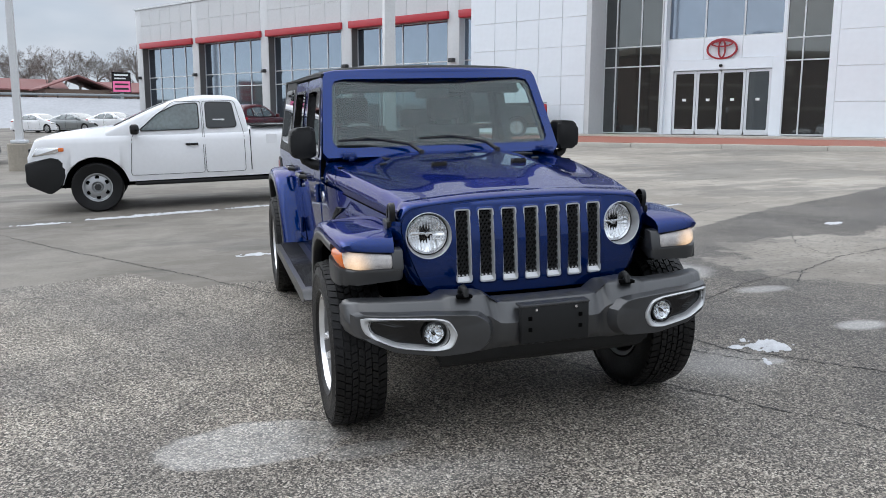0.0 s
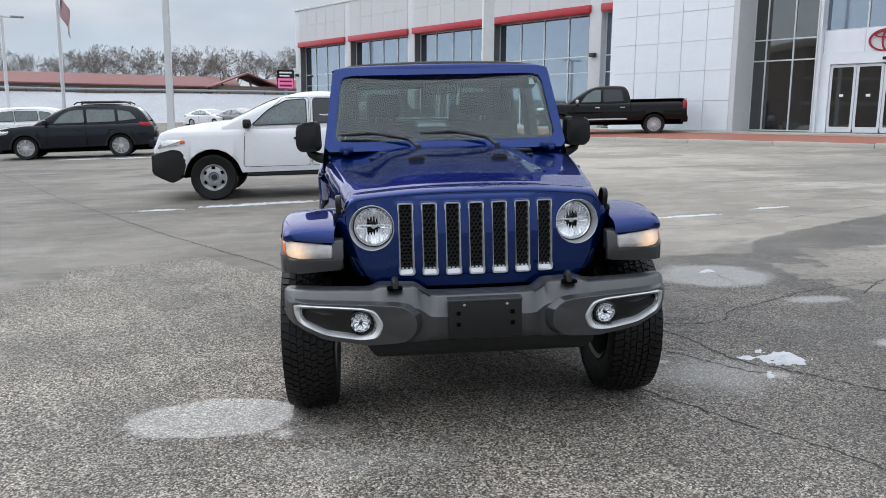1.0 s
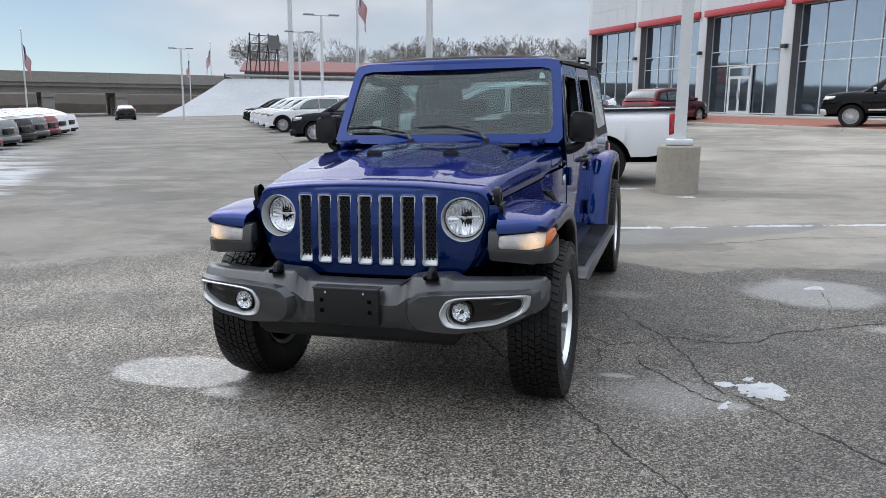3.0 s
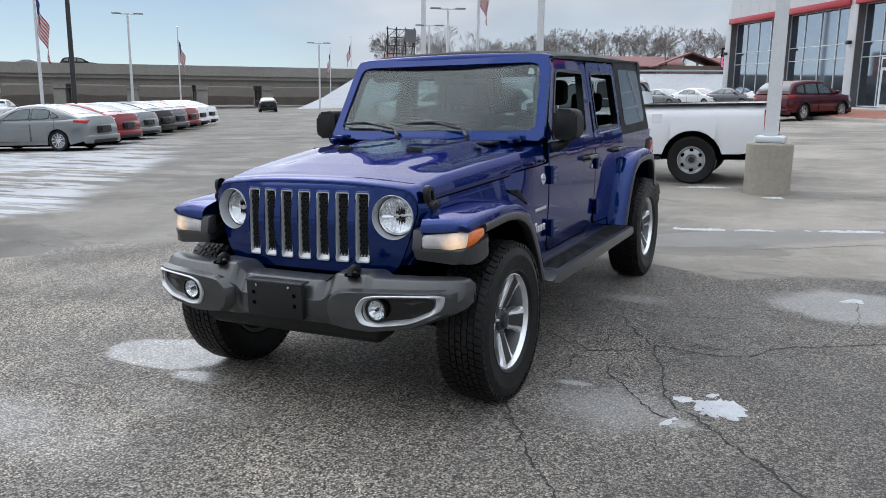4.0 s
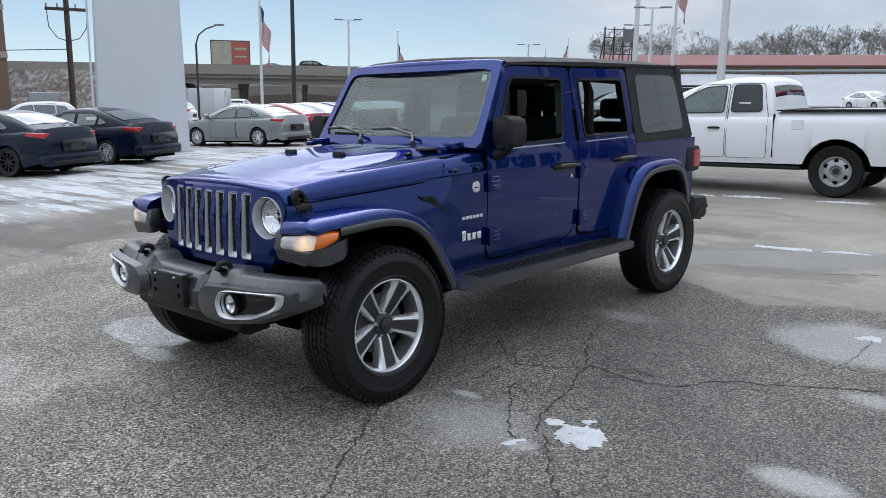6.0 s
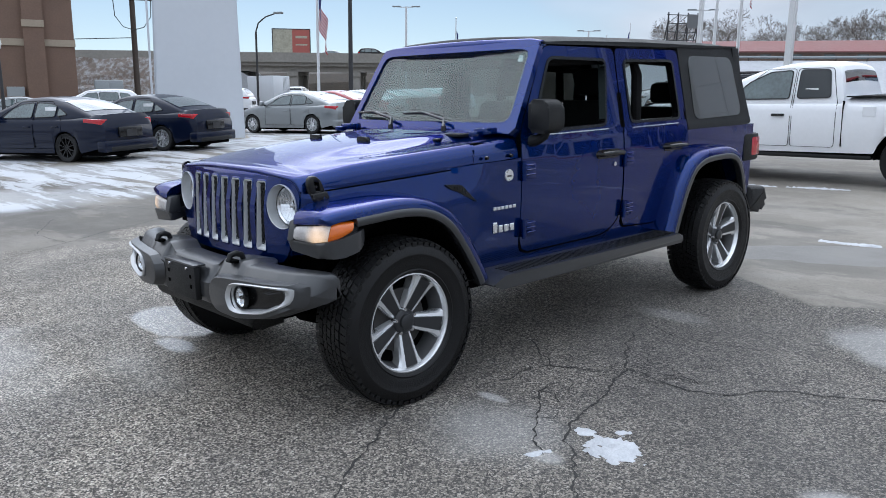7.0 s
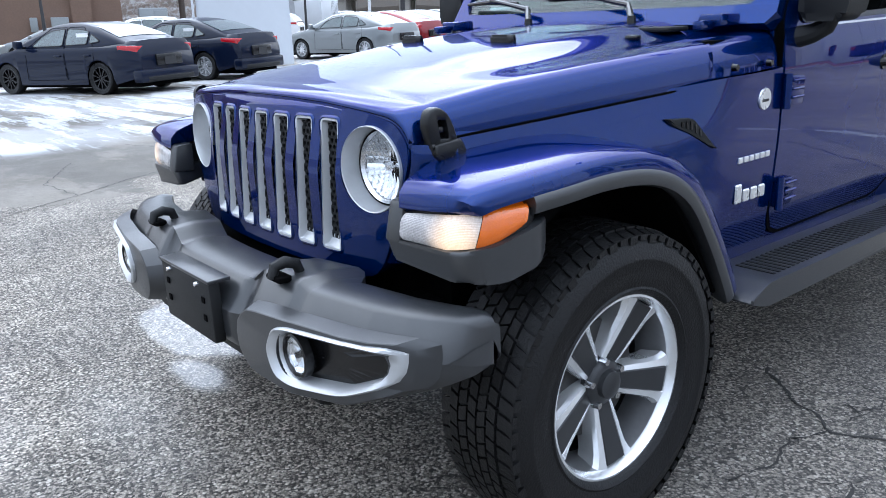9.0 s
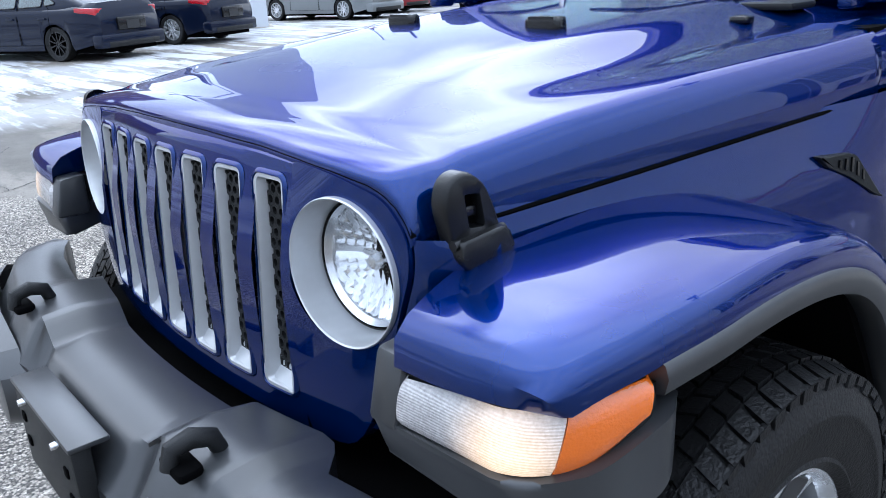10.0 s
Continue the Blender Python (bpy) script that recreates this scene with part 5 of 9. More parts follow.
def vehicle(name, m, paint, spec, label, category="car", group=""):
    """Nose towards -y, left side towards +x, origin on the ground below the front axle."""
    v = empty(name, m, label, category, group)
    W, wb, f0, r0 = spec["w"] / 2, spec["wb"], -spec["front"], spec["wb"] + spec["rear"]
    ys = sorted({round(y, 3) for y in np.linspace(f0, r0, 46)} | {round(yw + s * spec["arch"] * k, 3) for yw in (0, wb) for s in (-1, 1) for k in (0.999, 0.97, 0.88, 0.7, 0.45, 0.2)})
    bm = bmesh.new()
    rings = []

    def planf(y):
        u = (y - f0) / (r0 - f0)
        return W * (1 - spec.get("nose", 0.20) * max(0, 1 - u / 0.15) ** 2 - spec.get("stern", 0.15) * max(0, 1 - (1 - u) / 0.13) ** 2)
    for y in ys:
        plan = planf(y)
        zt = interp(spec["top"], y)
        zl = arch_floor(y, spec)
        zl = max(zl, interp(spec.get("under", [(f0, spec["sill"])]), y))
        zb = min(spec["belt"], zt - 0.03)
        zm = max(zl + 0.01, min(0.62 * spec["belt"], zb - 0.05))
        sh = plan * 0.955
        half = [(plan * 0.965, zl), (plan, max(zl + 0.005, zm)), (plan * 0.995, max(zl + 0.008, zb - 0.10)), (plan * 0.975, max(zl + 0.010, zb - 0.03)), (sh, max(zl + 0.012, zb)), (sh * 0.86, zt - 0.012 if zt > zb else zb), (sh * 0.5, zt + 0.004), (0.0, zt + 0.008)]
        rings.append([Vector((px, y, pz)) for px, pz in half] + [Vector((-px, y, pz)) for px, pz in half[-2::-1]])
    loft(bm, rings, False)
    for r in (rings[0], rings[-1]):
        bm.faces.new([bm.verts.new(p) for p in r])
    body = part("body", bm, M[paint], v, smooth=38)
    part("underbody", bx(-W * 0.80, W * 0.80, f0 + 0.12, r0 - 0.12, spec["sill"] - 0.06, spec["belt"] - 0.18), M["dark"], v, smooth=0)
    # cabin: sections across the car under a curved roof line
    roof = smooth_path(spec["roof"], 8)
    belt, zt0 = spec["belt"], max(z for _, z in roof)
    yb0, yb1 = roof[0][0], roof[-1][0]
    rw, bw = W * spec.get("roof_w", 0.74), W * 0.945

    def side_x(y, z):
        f = min(1.0, max(0.0, (z - belt) / (zt0 - belt)))
        u = max(0.0, (y - yb1 + 1.3) / 1.3)
        return (bw + (rw - bw) * f ** 1.35) * (1 - 0.07 * u * u * spec.get("tail_in_plan", 1.0))

    def roof_z(x, y):
        half = side_x(y, interp(roof, y))
        return interp(roof, y) + 0.030 * (1 - min(1.0, abs(x) / half) ** 2)
    bmc = bmesh.new()
    rr = []
    for y, zr in roof:
        low = belt - 0.04
        ring = [Vector((side_x(y, low + (zr - 0.05 - low) * k / 5), y, low + (max(zr - 0.05, low + 0.002) - low) * k / 5)) for k in range(6)]
        top_w = side_x(y, zr)
        ring += [Vector((top_w - 0.012, y, zr - 0.022)), Vector((top_w - 0.045, y, zr - 0.002)), Vector((top_w * 0.72, y, roof_z(top_w * 0.72, y))), Vector((top_w * 0.36, y, roof_z(top_w * 0.36, y))), Vector((0, y, roof_z(0, y)))]
        rr.append(ring + [Vector((-p.x, p.y, p.z)) for p in ring[-2::-1]])
    loft(bmc, rr, False)
    part("cabin", bmc, M[paint], v, smooth=42)
    # glass
    for nm, (ya, yz) in (("windscreen", spec["screen"]), ("rear_window", spec["back"])):
        g = bmesh.new()
        rows_ = [[Vector((k / 8 * (side_x(y, interp(roof, y)) - 0.085), y, roof_z(k / 8 * (side_x(y, interp(roof, y)) - 0.085), y) + 0.008)) for k in range(-8, 9)] for y in np.linspace(ya, yz, 12)]
        loft(g, rows_)
        loft(g, [[p - Vector((0, 0, 0.006)) for p in r_] for r_ in rows_])
        part(nm, g, M[spec.get("rear_glass", "car_glass") if nm == "rear_window" else "car_glass"], v, smooth=60)
    for k, win in enumerate(spec["windows"]):
        o = rounded(win, 0.05, 4)
        for sx in (1, -1):
            g = bmesh.new()
            slab(g, o, 0.0, 0.006, shape=lambda p, s=sx: Vector((s * (side_x(p.y, p.z) + 0.008 + p.x), p.y, p.z)))
            part("side_window", g, M[spec.get("rear_glass", "car_glass") if k else "car_glass"], v, smooth=0)
            g = band(bmesh.new(), grow(o, 0.012), 0.016, 0.0, 0.012, shape=lambda p, s=sx: Vector((s * (side_x(p.y, p.z) + 0.005 + p.x), p.y, p.z)))
            part("window_trim", g, M[spec.get("trim", "gloss_black")], v, smooth=0)
    # door seams, handles, mirrors
    def flank_x(y, z):
        if z < spec["belt"] - 0.10:
            return W * 0.9995
        if z < spec["belt"]:
            return W * (0.9995 - 0.042 * (z - spec["belt"] + 0.10) / 0.10)
        return side_x(y, z) + 0.003
    for kd, (y0, y1) in enumerate(spec["doors"]):
        zr, lo_z = zt0 - 0.075, spec["sill"] + 0.10
        win = spec["windows"][min(kd, 1)]
        if kd == 0:
            o = [(y0, lo_z), (y1, lo_z), (y1, zr), (win[3][0] - 0.05, zr), (y0 + 0.05, spec["belt"])]
        else:
            o = [(y0, lo_z), (y1, lo_z), (y1, spec["belt"]), (win[-2][0] + 0.05, zr), (y0, zr)]
        o = rounded(o, 0.05, 3)
        o = [tuple(Vector(p).lerp(Vector(q), t_ / 6)) for p, q in zip(o, o[1:] + o[:1]) for t_ in range(6)]
        for sx in (1, -1):
            g = band(bmesh.new(), o, 0.006, -0.004, 0.003, shape=lambda p, s=sx: Vector((s * (flank_x(p.y, p.z) + p.x), p.y, p.z)))
            part("door_seam", g, M["dark"], v, smooth=0)
            if kd and spec["wb"] > 3.1 and spec["wb"] < 3.4:
                continue
            part("door_handle", bx(sx * W * 0.985, sx * (W + 0.03), y1 - 0.27, y1 - 0.08, spec["belt"] - 0.17, spec["belt"] - 0.135, bevel=0.012), M[spec.get("handle", paint)], v)
    my = yb0 + 0.42
    for sx in (1, -1):
        mir = part("mirror", bx(sx * (W * 0.95 + 0.07), sx * (W * 0.95 + 0.25), my - 0.06, my + 0.07, spec["belt"] + 0.02, spec["belt"] + 0.18, bevel=0.04), M[spec.get("mirror", paint)], v)
        part("stalk", bx(sx * W * 0.93, sx * (W * 0.95 + 0.09), my - 0.02, my + 0.03, spec["belt"] + 0.015, spec["belt"] + 0.06, bevel=0.01), M["gloss_black"], mir)
    # lamps
    for sx in (1, -1):
        hz, hy = spec["lamp"]
        pt = rounded([(hy - 0.03, hz - 0.07), (hy + 0.34, hz - 0.02), (hy + 0.40, hz + 0.07), (hy + 0.05, hz + 0.07)], 0.03, 3)
        g = slab(bmesh.new(), pt, W * 0.50, W * 0.968, bevel=0.01, shape=lambda p, s=sx: Vector((s * p.x * planf(p.y) / (W * 0.968) * 1.006, p.y - 0.02, p.z)))
        lamp = part("headlamp", g, M["lamp_glass" if spec.get("clear") else "reflector"], v)
        tz, ty = spec["tail"]
        g = bx(sx * W * spec.get("tail_in", 0.55), sx * W * 1.0, ty - spec.get("tail_len", 0.22), ty + 0.015, tz - spec.get("tail_h", 0.07), tz + spec.get("tail_h", 0.07), bevel=0.02)
        for q in g.verts:
            q.co.x *= planf(q.co.y) / W * 1.008
            q.co.z += spec.get("tail_rake", 0.10) * (ty - q.co.y) * (1 if q.co.z < tz else 0.3)
        part("tail_lamp", g, M["tail_red"], v)
        for yw, nm in ((0.0, "front"), (wb, "rear")):
            road_wheel(v, sx * (W - spec["tw"] / 2 - 0.01), yw, spec["tyre"], spec["tw"], spec["rim"], spec["style"], sx > 0)
            part("arch_liner", loft(bmesh.new(), [[Vector((sx * (W - 0.30), yw + (spec["arch"] - 0.012) * math.cos(math.pi * i / 20), spec["tyre"] + (spec["arch"] - 0.012) * math.sin(math.pi * i / 20))), Vector((sx * (W - 0.03), yw + (spec["arch"] - 0.012) * math.cos(math.pi * i / 20), spec["tyre"] + (spec["arch"] - 0.012) * math.sin(math.pi * i / 20)))] for i in range(21)]), M["dark"], v)
            if spec.get("flare"):
                g = bmesh.new()
                ring = []
                for i in range(17):
                    th = math.pi * i / 16
                    c_, s_ = math.cos(th), math.sin(th)
                    a_, b_ = spec["arch"] - 0.015, spec["arch"] + 0.06
                    ring.append([Vector((sx * (W * 0.96), yw + a_ * c_, spec["tyre"] + a_ * s_)), Vector((sx * (W + 0.025), yw + a_ * c_, spec["tyre"] + a_ * s_)), Vector((sx * (W + 0.02), yw + b_ * c_, spec["tyre"] + b_ * s_)), Vector((sx * W * 0.96, yw + b_ * c_, spec["tyre"] + b_ * s_))])
                loft(g, ring, True, True)
                part("wheel_arch_trim", g, M[spec["flare"]], v)
    # bumpers and grille
    part("front_bumper", bx(-W * 0.88, W * 0.88, f0 - 0.03, f0 + 0.22, spec["sill"] - 0.02, spec["sill"] + 0.22, bevel=0.05), M[spec.get("bumper_f", paint)], v)
    part("rear_bumper", bx(-W * 0.92, W * 0.92, r0 - 0.20, r0 + 0.05, spec["sill"] + 0.02, spec["sill"] + 0.28, bevel=0.05), M[spec.get("bumper_r", paint)], v)
    part("grille", bx(-W * 0.55, W * 0.55, f0 - 0.018, f0 + 0.08, spec["sill"] + 0.20, spec["lamp"][0] + 0.05, bevel=0.02), M["gloss_black"], v)
    for i in range(3):
        z = spec["sill"] + 0.26 + i * 0.09
        part("grille_bar", bx(-W * 0.5, W * 0.5, f0 - 0.03, f0 - 0.016, z, z + 0.025), M[spec.get("grille_bar", "plastic")], v, smooth=0)
    if spec.get("lower"):
        part("bumper_insert", bx(-W * 0.74, W * 0.74, r0 - 0.10, r0 + 0.056, spec["sill"] + 0.03, spec["sill"] + 0.15, bevel=0.03), M[spec["lower"]], v)
        part("plate_recess", bx(-W * 0.40, W * 0.40, r0 - 0.06, r0 + 0.051, spec["sill"] + 0.33, spec["sill"] + 0.56, bevel=0.03), M["gloss_black"], v)
    part("plate", bx(-0.16, 0.16, r0 + 0.052, r0 + 0.06, spec["sill"] + 0.35, spec["sill"] + 0.50), M["bar_dark"], v, smooth=0)
    return v


SEDAN = dict(w=1.80, wb=2.70, front=0.90, rear=1.03, sill=0.20, belt=0.94, arch=0.36, tyre=0.325, tw=0.22, rim=0.225, style="ten", roof_w=0.66,
             top=[(-0.90, 0.58), (-0.84, 0.68), (-0.70, 0.76), (-0.30, 0.87), (0.35, 0.965), (0.6, 0.99), (2.9, 1.00), (3.1, 1.03), (3.45, 1.052), (3.60, 1.055), (3.66, 1.035), (3.70, 0.97), (3.73, 0.80)],
             roof=[(0.20, 0.93), (0.60, 1.12), (1.05, 1.31), (1.35, 1.395), (1.75, 1.425), (2.15, 1.405), (2.55, 1.315), (2.95, 1.185), (3.30, 1.055), (3.42, 1.01)], screen=(0.33, 1.10), back=(2.50, 3.16),
             windows=[[(0.86, 0.985), (1.74, 0.995), (1.72, 1.315), (1.36, 1.285), (1.10, 1.18)], [(1.83, 0.997), (2.42, 1.015), (2.42, 1.245), (2.20, 1.295), (1.81, 1.315)], [(2.49, 1.02), (2.76, 1.055), (2.49, 1.205)]],
             doors=[(0.62, 1.78), (1.80, 2.62)], lamp=(0.70, -0.78), tail=(0.88, 3.66), tail_in=0.52, tail_len=0.38, tail_h=0.062, tail_rake=0.16, under=[(-0.90, 0.24), (-0.6, 0.2), (3.1, 0.2), (3.73, 0.34)], lower="plastic", nose=0.24, stern=0.17)
SUV = dict(w=1.93, wb=2.85, front=0.93, rear=1.05, sill=0.26, belt=1.06, arch=0.42, tyre=0.375, tw=0.24, rim=0.26, style="ten", roof_w=0.73,
           top=[(-0.93, 0.78), (-0.88, 0.90), (-0.75, 0.98), (-0.45, 1.04), (0.35, 1.12), (0.6, 1.14), (3.7, 1.14), (3.84, 1.10), (3.90, 0.95)],
           roof=[(0.22, 1.06), (0.60, 1.28), (1.00, 1.50), (1.30, 1.62), (1.70, 1.68), (2.40, 1.695), (3.00, 1.665), (3.35, 1.60), (3.58, 1.42), (3.78, 1.14)], screen=(0.34, 1.10), back=(3.42, 3.70),
           windows=[[(0.86, 1.12), (1.80, 1.13), (1.78, 1.55), (1.36, 1.52), (1.10, 1.38)], [(1.88, 1.13), (2.75, 1.15), (2.72, 1.535), (1.86, 1.555)], [(2.84, 1.16), (3.40, 1.22), (3.20, 1.46), (2.81, 1.525)]],
           doors=[(0.62, 1.82), (1.84, 2.80)], lamp=(0.84, -0.80), tail=(1.04, 3.80), tail_h=0.07, tail_len=0.34, flare="plastic", under=[(-0.93, 0.32), (3.9, 0.38)], lower="plastic", tail_in_plan=0.8)

PICKUP = dict(rear_glass="privacy_glass", w=1.90, wb=3.236, front=0.95, rear=1.20, sill=0.44, belt=1.15, arch=0.47, tyre=0.38, tw=0.25, rim=0.215, style="steel", roof_w=0.76,
              top=[(-0.95, 0.90), (-0.93, 1.03), (-0.86, 1.13), (-0.6, 1.205), (0.0, 1.285), (0.30, 1.310), (0.6, 1.24), (2.30, 1.20), (2.35, 1.255), (4.40, 1.265), (4.436, 1.18)],
              roof=[(0.18, 1.24), (0.50, 1.39), (0.89, 1.57), (1.17, 1.665), (1.50, 1.730), (1.83, 1.740), (2.12, 1.715), (2.23, 1.62), (2.29, 1.42), (2.325, 1.20)], screen=(0.29, 1.09), back=(2.24, 2.285),
              windows=[[(0.67, 1.225), (1.56, 1.235), (1.56, 1.635), (1.24, 1.615), (0.95, 1.475)], [(1.68, 1.24), (2.14, 1.25), (2.08, 1.635), (1.68, 1.64)]],
              doors=[(0.50, 1.61), (1.63, 2.25)], lamp=(0.94, -0.84), tail=(1.02, 4.42), tail_in=0.86, tail_len=0.13, tail_h=0.16, tail_rake=-0.25, handle="gloss_black", mirror="gloss_black",
              bumper_f="plastic", bumper_r="plastic", under=[(-0.95, 0.52), (-0.6, 0.44), (4.0, 0.48), (4.43, 0.58)], flare=None, nose=0.16, stern=0.03, tail_in_plan=0.3)
BIG_PICKUP = dict(PICKUP, w=2.03, wb=3.70, front=1.00, rear=1.23, sill=0.46, belt=1.24, arch=0.48, tyre=0.41, rim=0.27, style="ten", roof_w=0.77,
                  top=[(-1.0, 0.90), (-0.96, 1.08), (-0.85, 1.18), (-0.5, 1.24), (0.35, 1.30), (0.6, 1.30), (2.75, 1.30), (2.80, 1.38), (4.88, 1.40), (4.93, 1.28)],
                  roof=[(0.30, 1.25), (0.62, 1.46), (1.00, 1.70), (1.25, 1.83), (1.60, 1.91), (2.10, 1.915), (2.50, 1.88), (2.66, 1.76), (2.76, 1.50), (2.82, 1.30)], screen=(0.42, 1.14), back=(2.67, 2.76),
                  windows=[[(0.86, 1.30), (1.64, 1.31), (1.64, 1.79), (1.36, 1.77), (1.08, 1.61)], [(1.74, 1.31), (2.52, 1.33), (2.44, 1.77), (1.74, 1.79)]],
                  doors=[(0.62, 1.68), (1.70, 2.66)], lamp=(1.05, -0.90), tail=(1.18, 4.90), tail_in=0.88, handle="chrome", mirror="chrome", trim="gloss_black",
                  bumper_f="chrome", bumper_r="black_paint", under=[(-1.0, 0.5), (4.93, 0.6)], grille_bar="chrome")


def bed(v, spec, y0):
    """Load bed: a dark sheet on the closed top stands for the shaded hollow, with raised rails and a tailgate line."""
    W, r0, z = spec["w"] / 2, spec["wb"] + spec["rear"], interp(spec["top"], spec["wb"])
    part("bed_hollow", bx(-W * 0.80, W * 0.80, y0 + 0.05, r0 - 0.06, z + 0.001, z + 0.004), M["dark"], v, smooth=0)
    for sx in (1, -1):
        part("bed_rail", bx(sx * W * 0.80, sx * W * 0.945, y0 + 0.02, r0 - 0.02, z - 0.012, z + 0.007, bevel=0.005), M["plastic"], v)
    part("tailgate_cap", bx(-W * 0.80, W * 0.80, r0 - 0.08, r0 - 0.012, z - 0.012, z + 0.007, bevel=0.005), M["plastic"], v)
    for sx in (1, -1):
        part("cab_gap", bx(sx * W * 0.93, sx * (W * 1.001), y0 - 0.005, y0 + 0.007, spec["sill"] + 0.12, z - 0.06), M["dark"], v, smooth=0)


def facing(dx, dy):
    """Yaw that turns a nose at -y towards (dx, dy)."""
    return math.degrees(math.atan2(dy, dx)) + 90


def at_hub(x, y, dx, dy, side, spec):
    """Pose from the place of the front hub on one side: side +1 is the car's left."""
    yaw = facing(dx, dy)
    lx, ly = Matrix.Rotation(radians(yaw), 2) @ Vector((side * (spec["w"] / 2 - 0.05), 0))
    return on_lot(x - lx, y - ly, yaw)


wt_ = vehicle("pickup_truck", at_hub(-3.08, 9.45, -0.999, -0.042, 1, PICKUP), "white_paint", PICKUP, "white extended-cab pickup with silver steel wheels", "pickup")
bed(wt_, PICKUP, 2.34)
W_ = PICKUP["w"] / 2
part("running_board", bx(W_ * 0.80, W_ * 0.97, 0.55, 2.75, 0.38, 0.44, bevel=0.02), M["plastic"], wt_)
part("window_sticker", bx(W_ * 0.885, W_ * 0.90, 1.78, 1.96, 1.26, 1.38), M["sticker"], wt_, smooth=0)
part("fuel_door", bx(W_ * 0.99, W_ * 1.003, 2.60, 2.77, 0.98, 1.12, bevel=0.004, segs=1), M["white_paint"], wt_)
for sx in (1, -1):
    part("lower_cladding", slab(bmesh.new(), rounded([(-0.99, 0.46), (-0.66, 0.30), (-0.50, 0.40), (-0.42, 0.62), (-0.46, 0.82), (-0.62, 0.86), (-0.99, 0.78)], 0.05, 3), sx * W_ * 0.60, sx * W_ * 0.975, bevel=0.03, segs=3, shape=lambda p: Vector((p.x * (1 - 0.55 * max(0.0, -0.80 - p.y) ** 1.2), p.y, p.z))), M["plastic"], wt_)
    part("turn_lamp", bx(sx * W_ * 0.90, sx * W_ * 1.003, -0.50, -0.42, 0.945, 1.005, bevel=0.015), M["amber"], wt_)

suv_at = at_hub(-11.45, 22.6, -0.985, -0.17, 1, SUV)
sv = vehicle("suv", suv_at, "graphite_paint", SUV, "dark grey three-row suv with roof rails", "suv")
for sx in (1, -1):
    part("roof_rail", tube(bmesh.new(), [(sx * 0.66, 1.5, 1.70), (sx * 0.66, 1.6, 1.78), (sx * 0.66, 3.1, 1.77), (sx * 0.66, 3.25, 1.69)], 0.022, 8), M["gloss_black"], sv)
part("roof_rack", bx(-0.6, 0.6, 1.7, 2.9, 1.74, 1.82, bevel=0.03), M["gloss_black"], sv)

bp_ = vehicle("pickup_truck", at_hub(7.1, 27.6, -0.96, 0.28, 1, BIG_PICKUP) @ pose(0, 0, 0.12), "black_paint", BIG_PICKUP, "black crew-cab pickup with chrome trim on the brick apron", "pickup")
bed(bp_, BIG_PICKUP, 2.78)
for sx in (1, -1):
    part("side_moulding", bx(sx * 1.012, sx * 1.028, 0.55, 2.65, 0.60, 0.66, bevel=0.006), M["chrome"], bp_)

vehicle("suv", at_hub(2.1, 36.5, 0.5, 0.86, -1, SUV), "maroon_paint", SUV, "dark red suv parked by the showroom", "suv")

for x, y, paint, lab in ((-17.45, 2.5, "navy_paint", "dark navy sedan with black wheels"), (-18.9, 5.35, "navy_paint", "dark navy sedan with silver wheels")):
    sp = dict(SEDAN, style="black" if y < 4 else "ten")
    ns = vehicle("sedan", at_hub(x, y, -0.90, -0.43, 1, sp), paint, sp, lab, "car", "cars beside the pylon")
    part("window_sticker", bx(0.765, 0.778, 2.10, 2.42, 1.05, 1.22), M["sticker"], ns, smooth=0)
row = [("silver_paint", "silver sedan with black and silver wheels"), ("red_paint", "red sedan in the parked row"), ("silver_paint", "silver sedan in the parked row"), ("black_paint", "black sedan in the parked row"),
       ("grey_paint", "dark grey sedan in the parked row"), ("red_paint", "red sedan in the parked row"), ("white_paint", "white sedan in the parked row"), ("white_paint", "white sedan in the parked row")]
for k, (paint, lab) in enumerate(row):
    vehicle("sedan", at_hub(-22.0 - 1.62 * k, 12.35 + 2.45 * k, -0.955, -0.295, 1, SEDAN), paint, SEDAN, lab, "car", "row of parked sedans")
for k, (paint, lab) in enumerate((("white_paint", "white suv in the far row"), ("white_paint", "white hatchback in the far row"), ("white_paint", "white suv in the far row"), ("white_paint", "white suv in the far row"), ("black_paint", "black suv in the far row"), ("black_paint", "black suv in the far row"))):
    vehicle("suv", at_hub(-17.2 - 2.2 * k, 31.0 + 3.3 * k, -0.985, -0.17, 1, SUV), paint, SUV, lab, "suv", "far row of parked suvs")
for k, (paint, lab) in enumerate((("white_paint", "white sedan before the snowy bank"), ("silver_paint", "silver sedan before the snowy bank"), ("white_paint", "white sedan before the snowy bank"), ("grey_paint", "grey sedan before the snowy bank"), ("white_paint", "white sedan before the snowy bank"))):
    vehicle("sedan", at_hub(-13.0 + 2.9 * k, 62.5 - 2.0 * k, 0.80, -0.60, -1, SEDAN), paint, SEDAN, lab, "car", "cars before the bank")
vehicle("sedan", on_lot(-51.6, 62.9, facing(-0.66, 0.75)), "black_paint", SEDAN, "black sedan standing on the far lane", "car")
vehicle("suv", on_lot(-47.0, 22.5, facing(-0.7, -0.7)), "white_paint", SUV, "white suv on the side road", "suv")


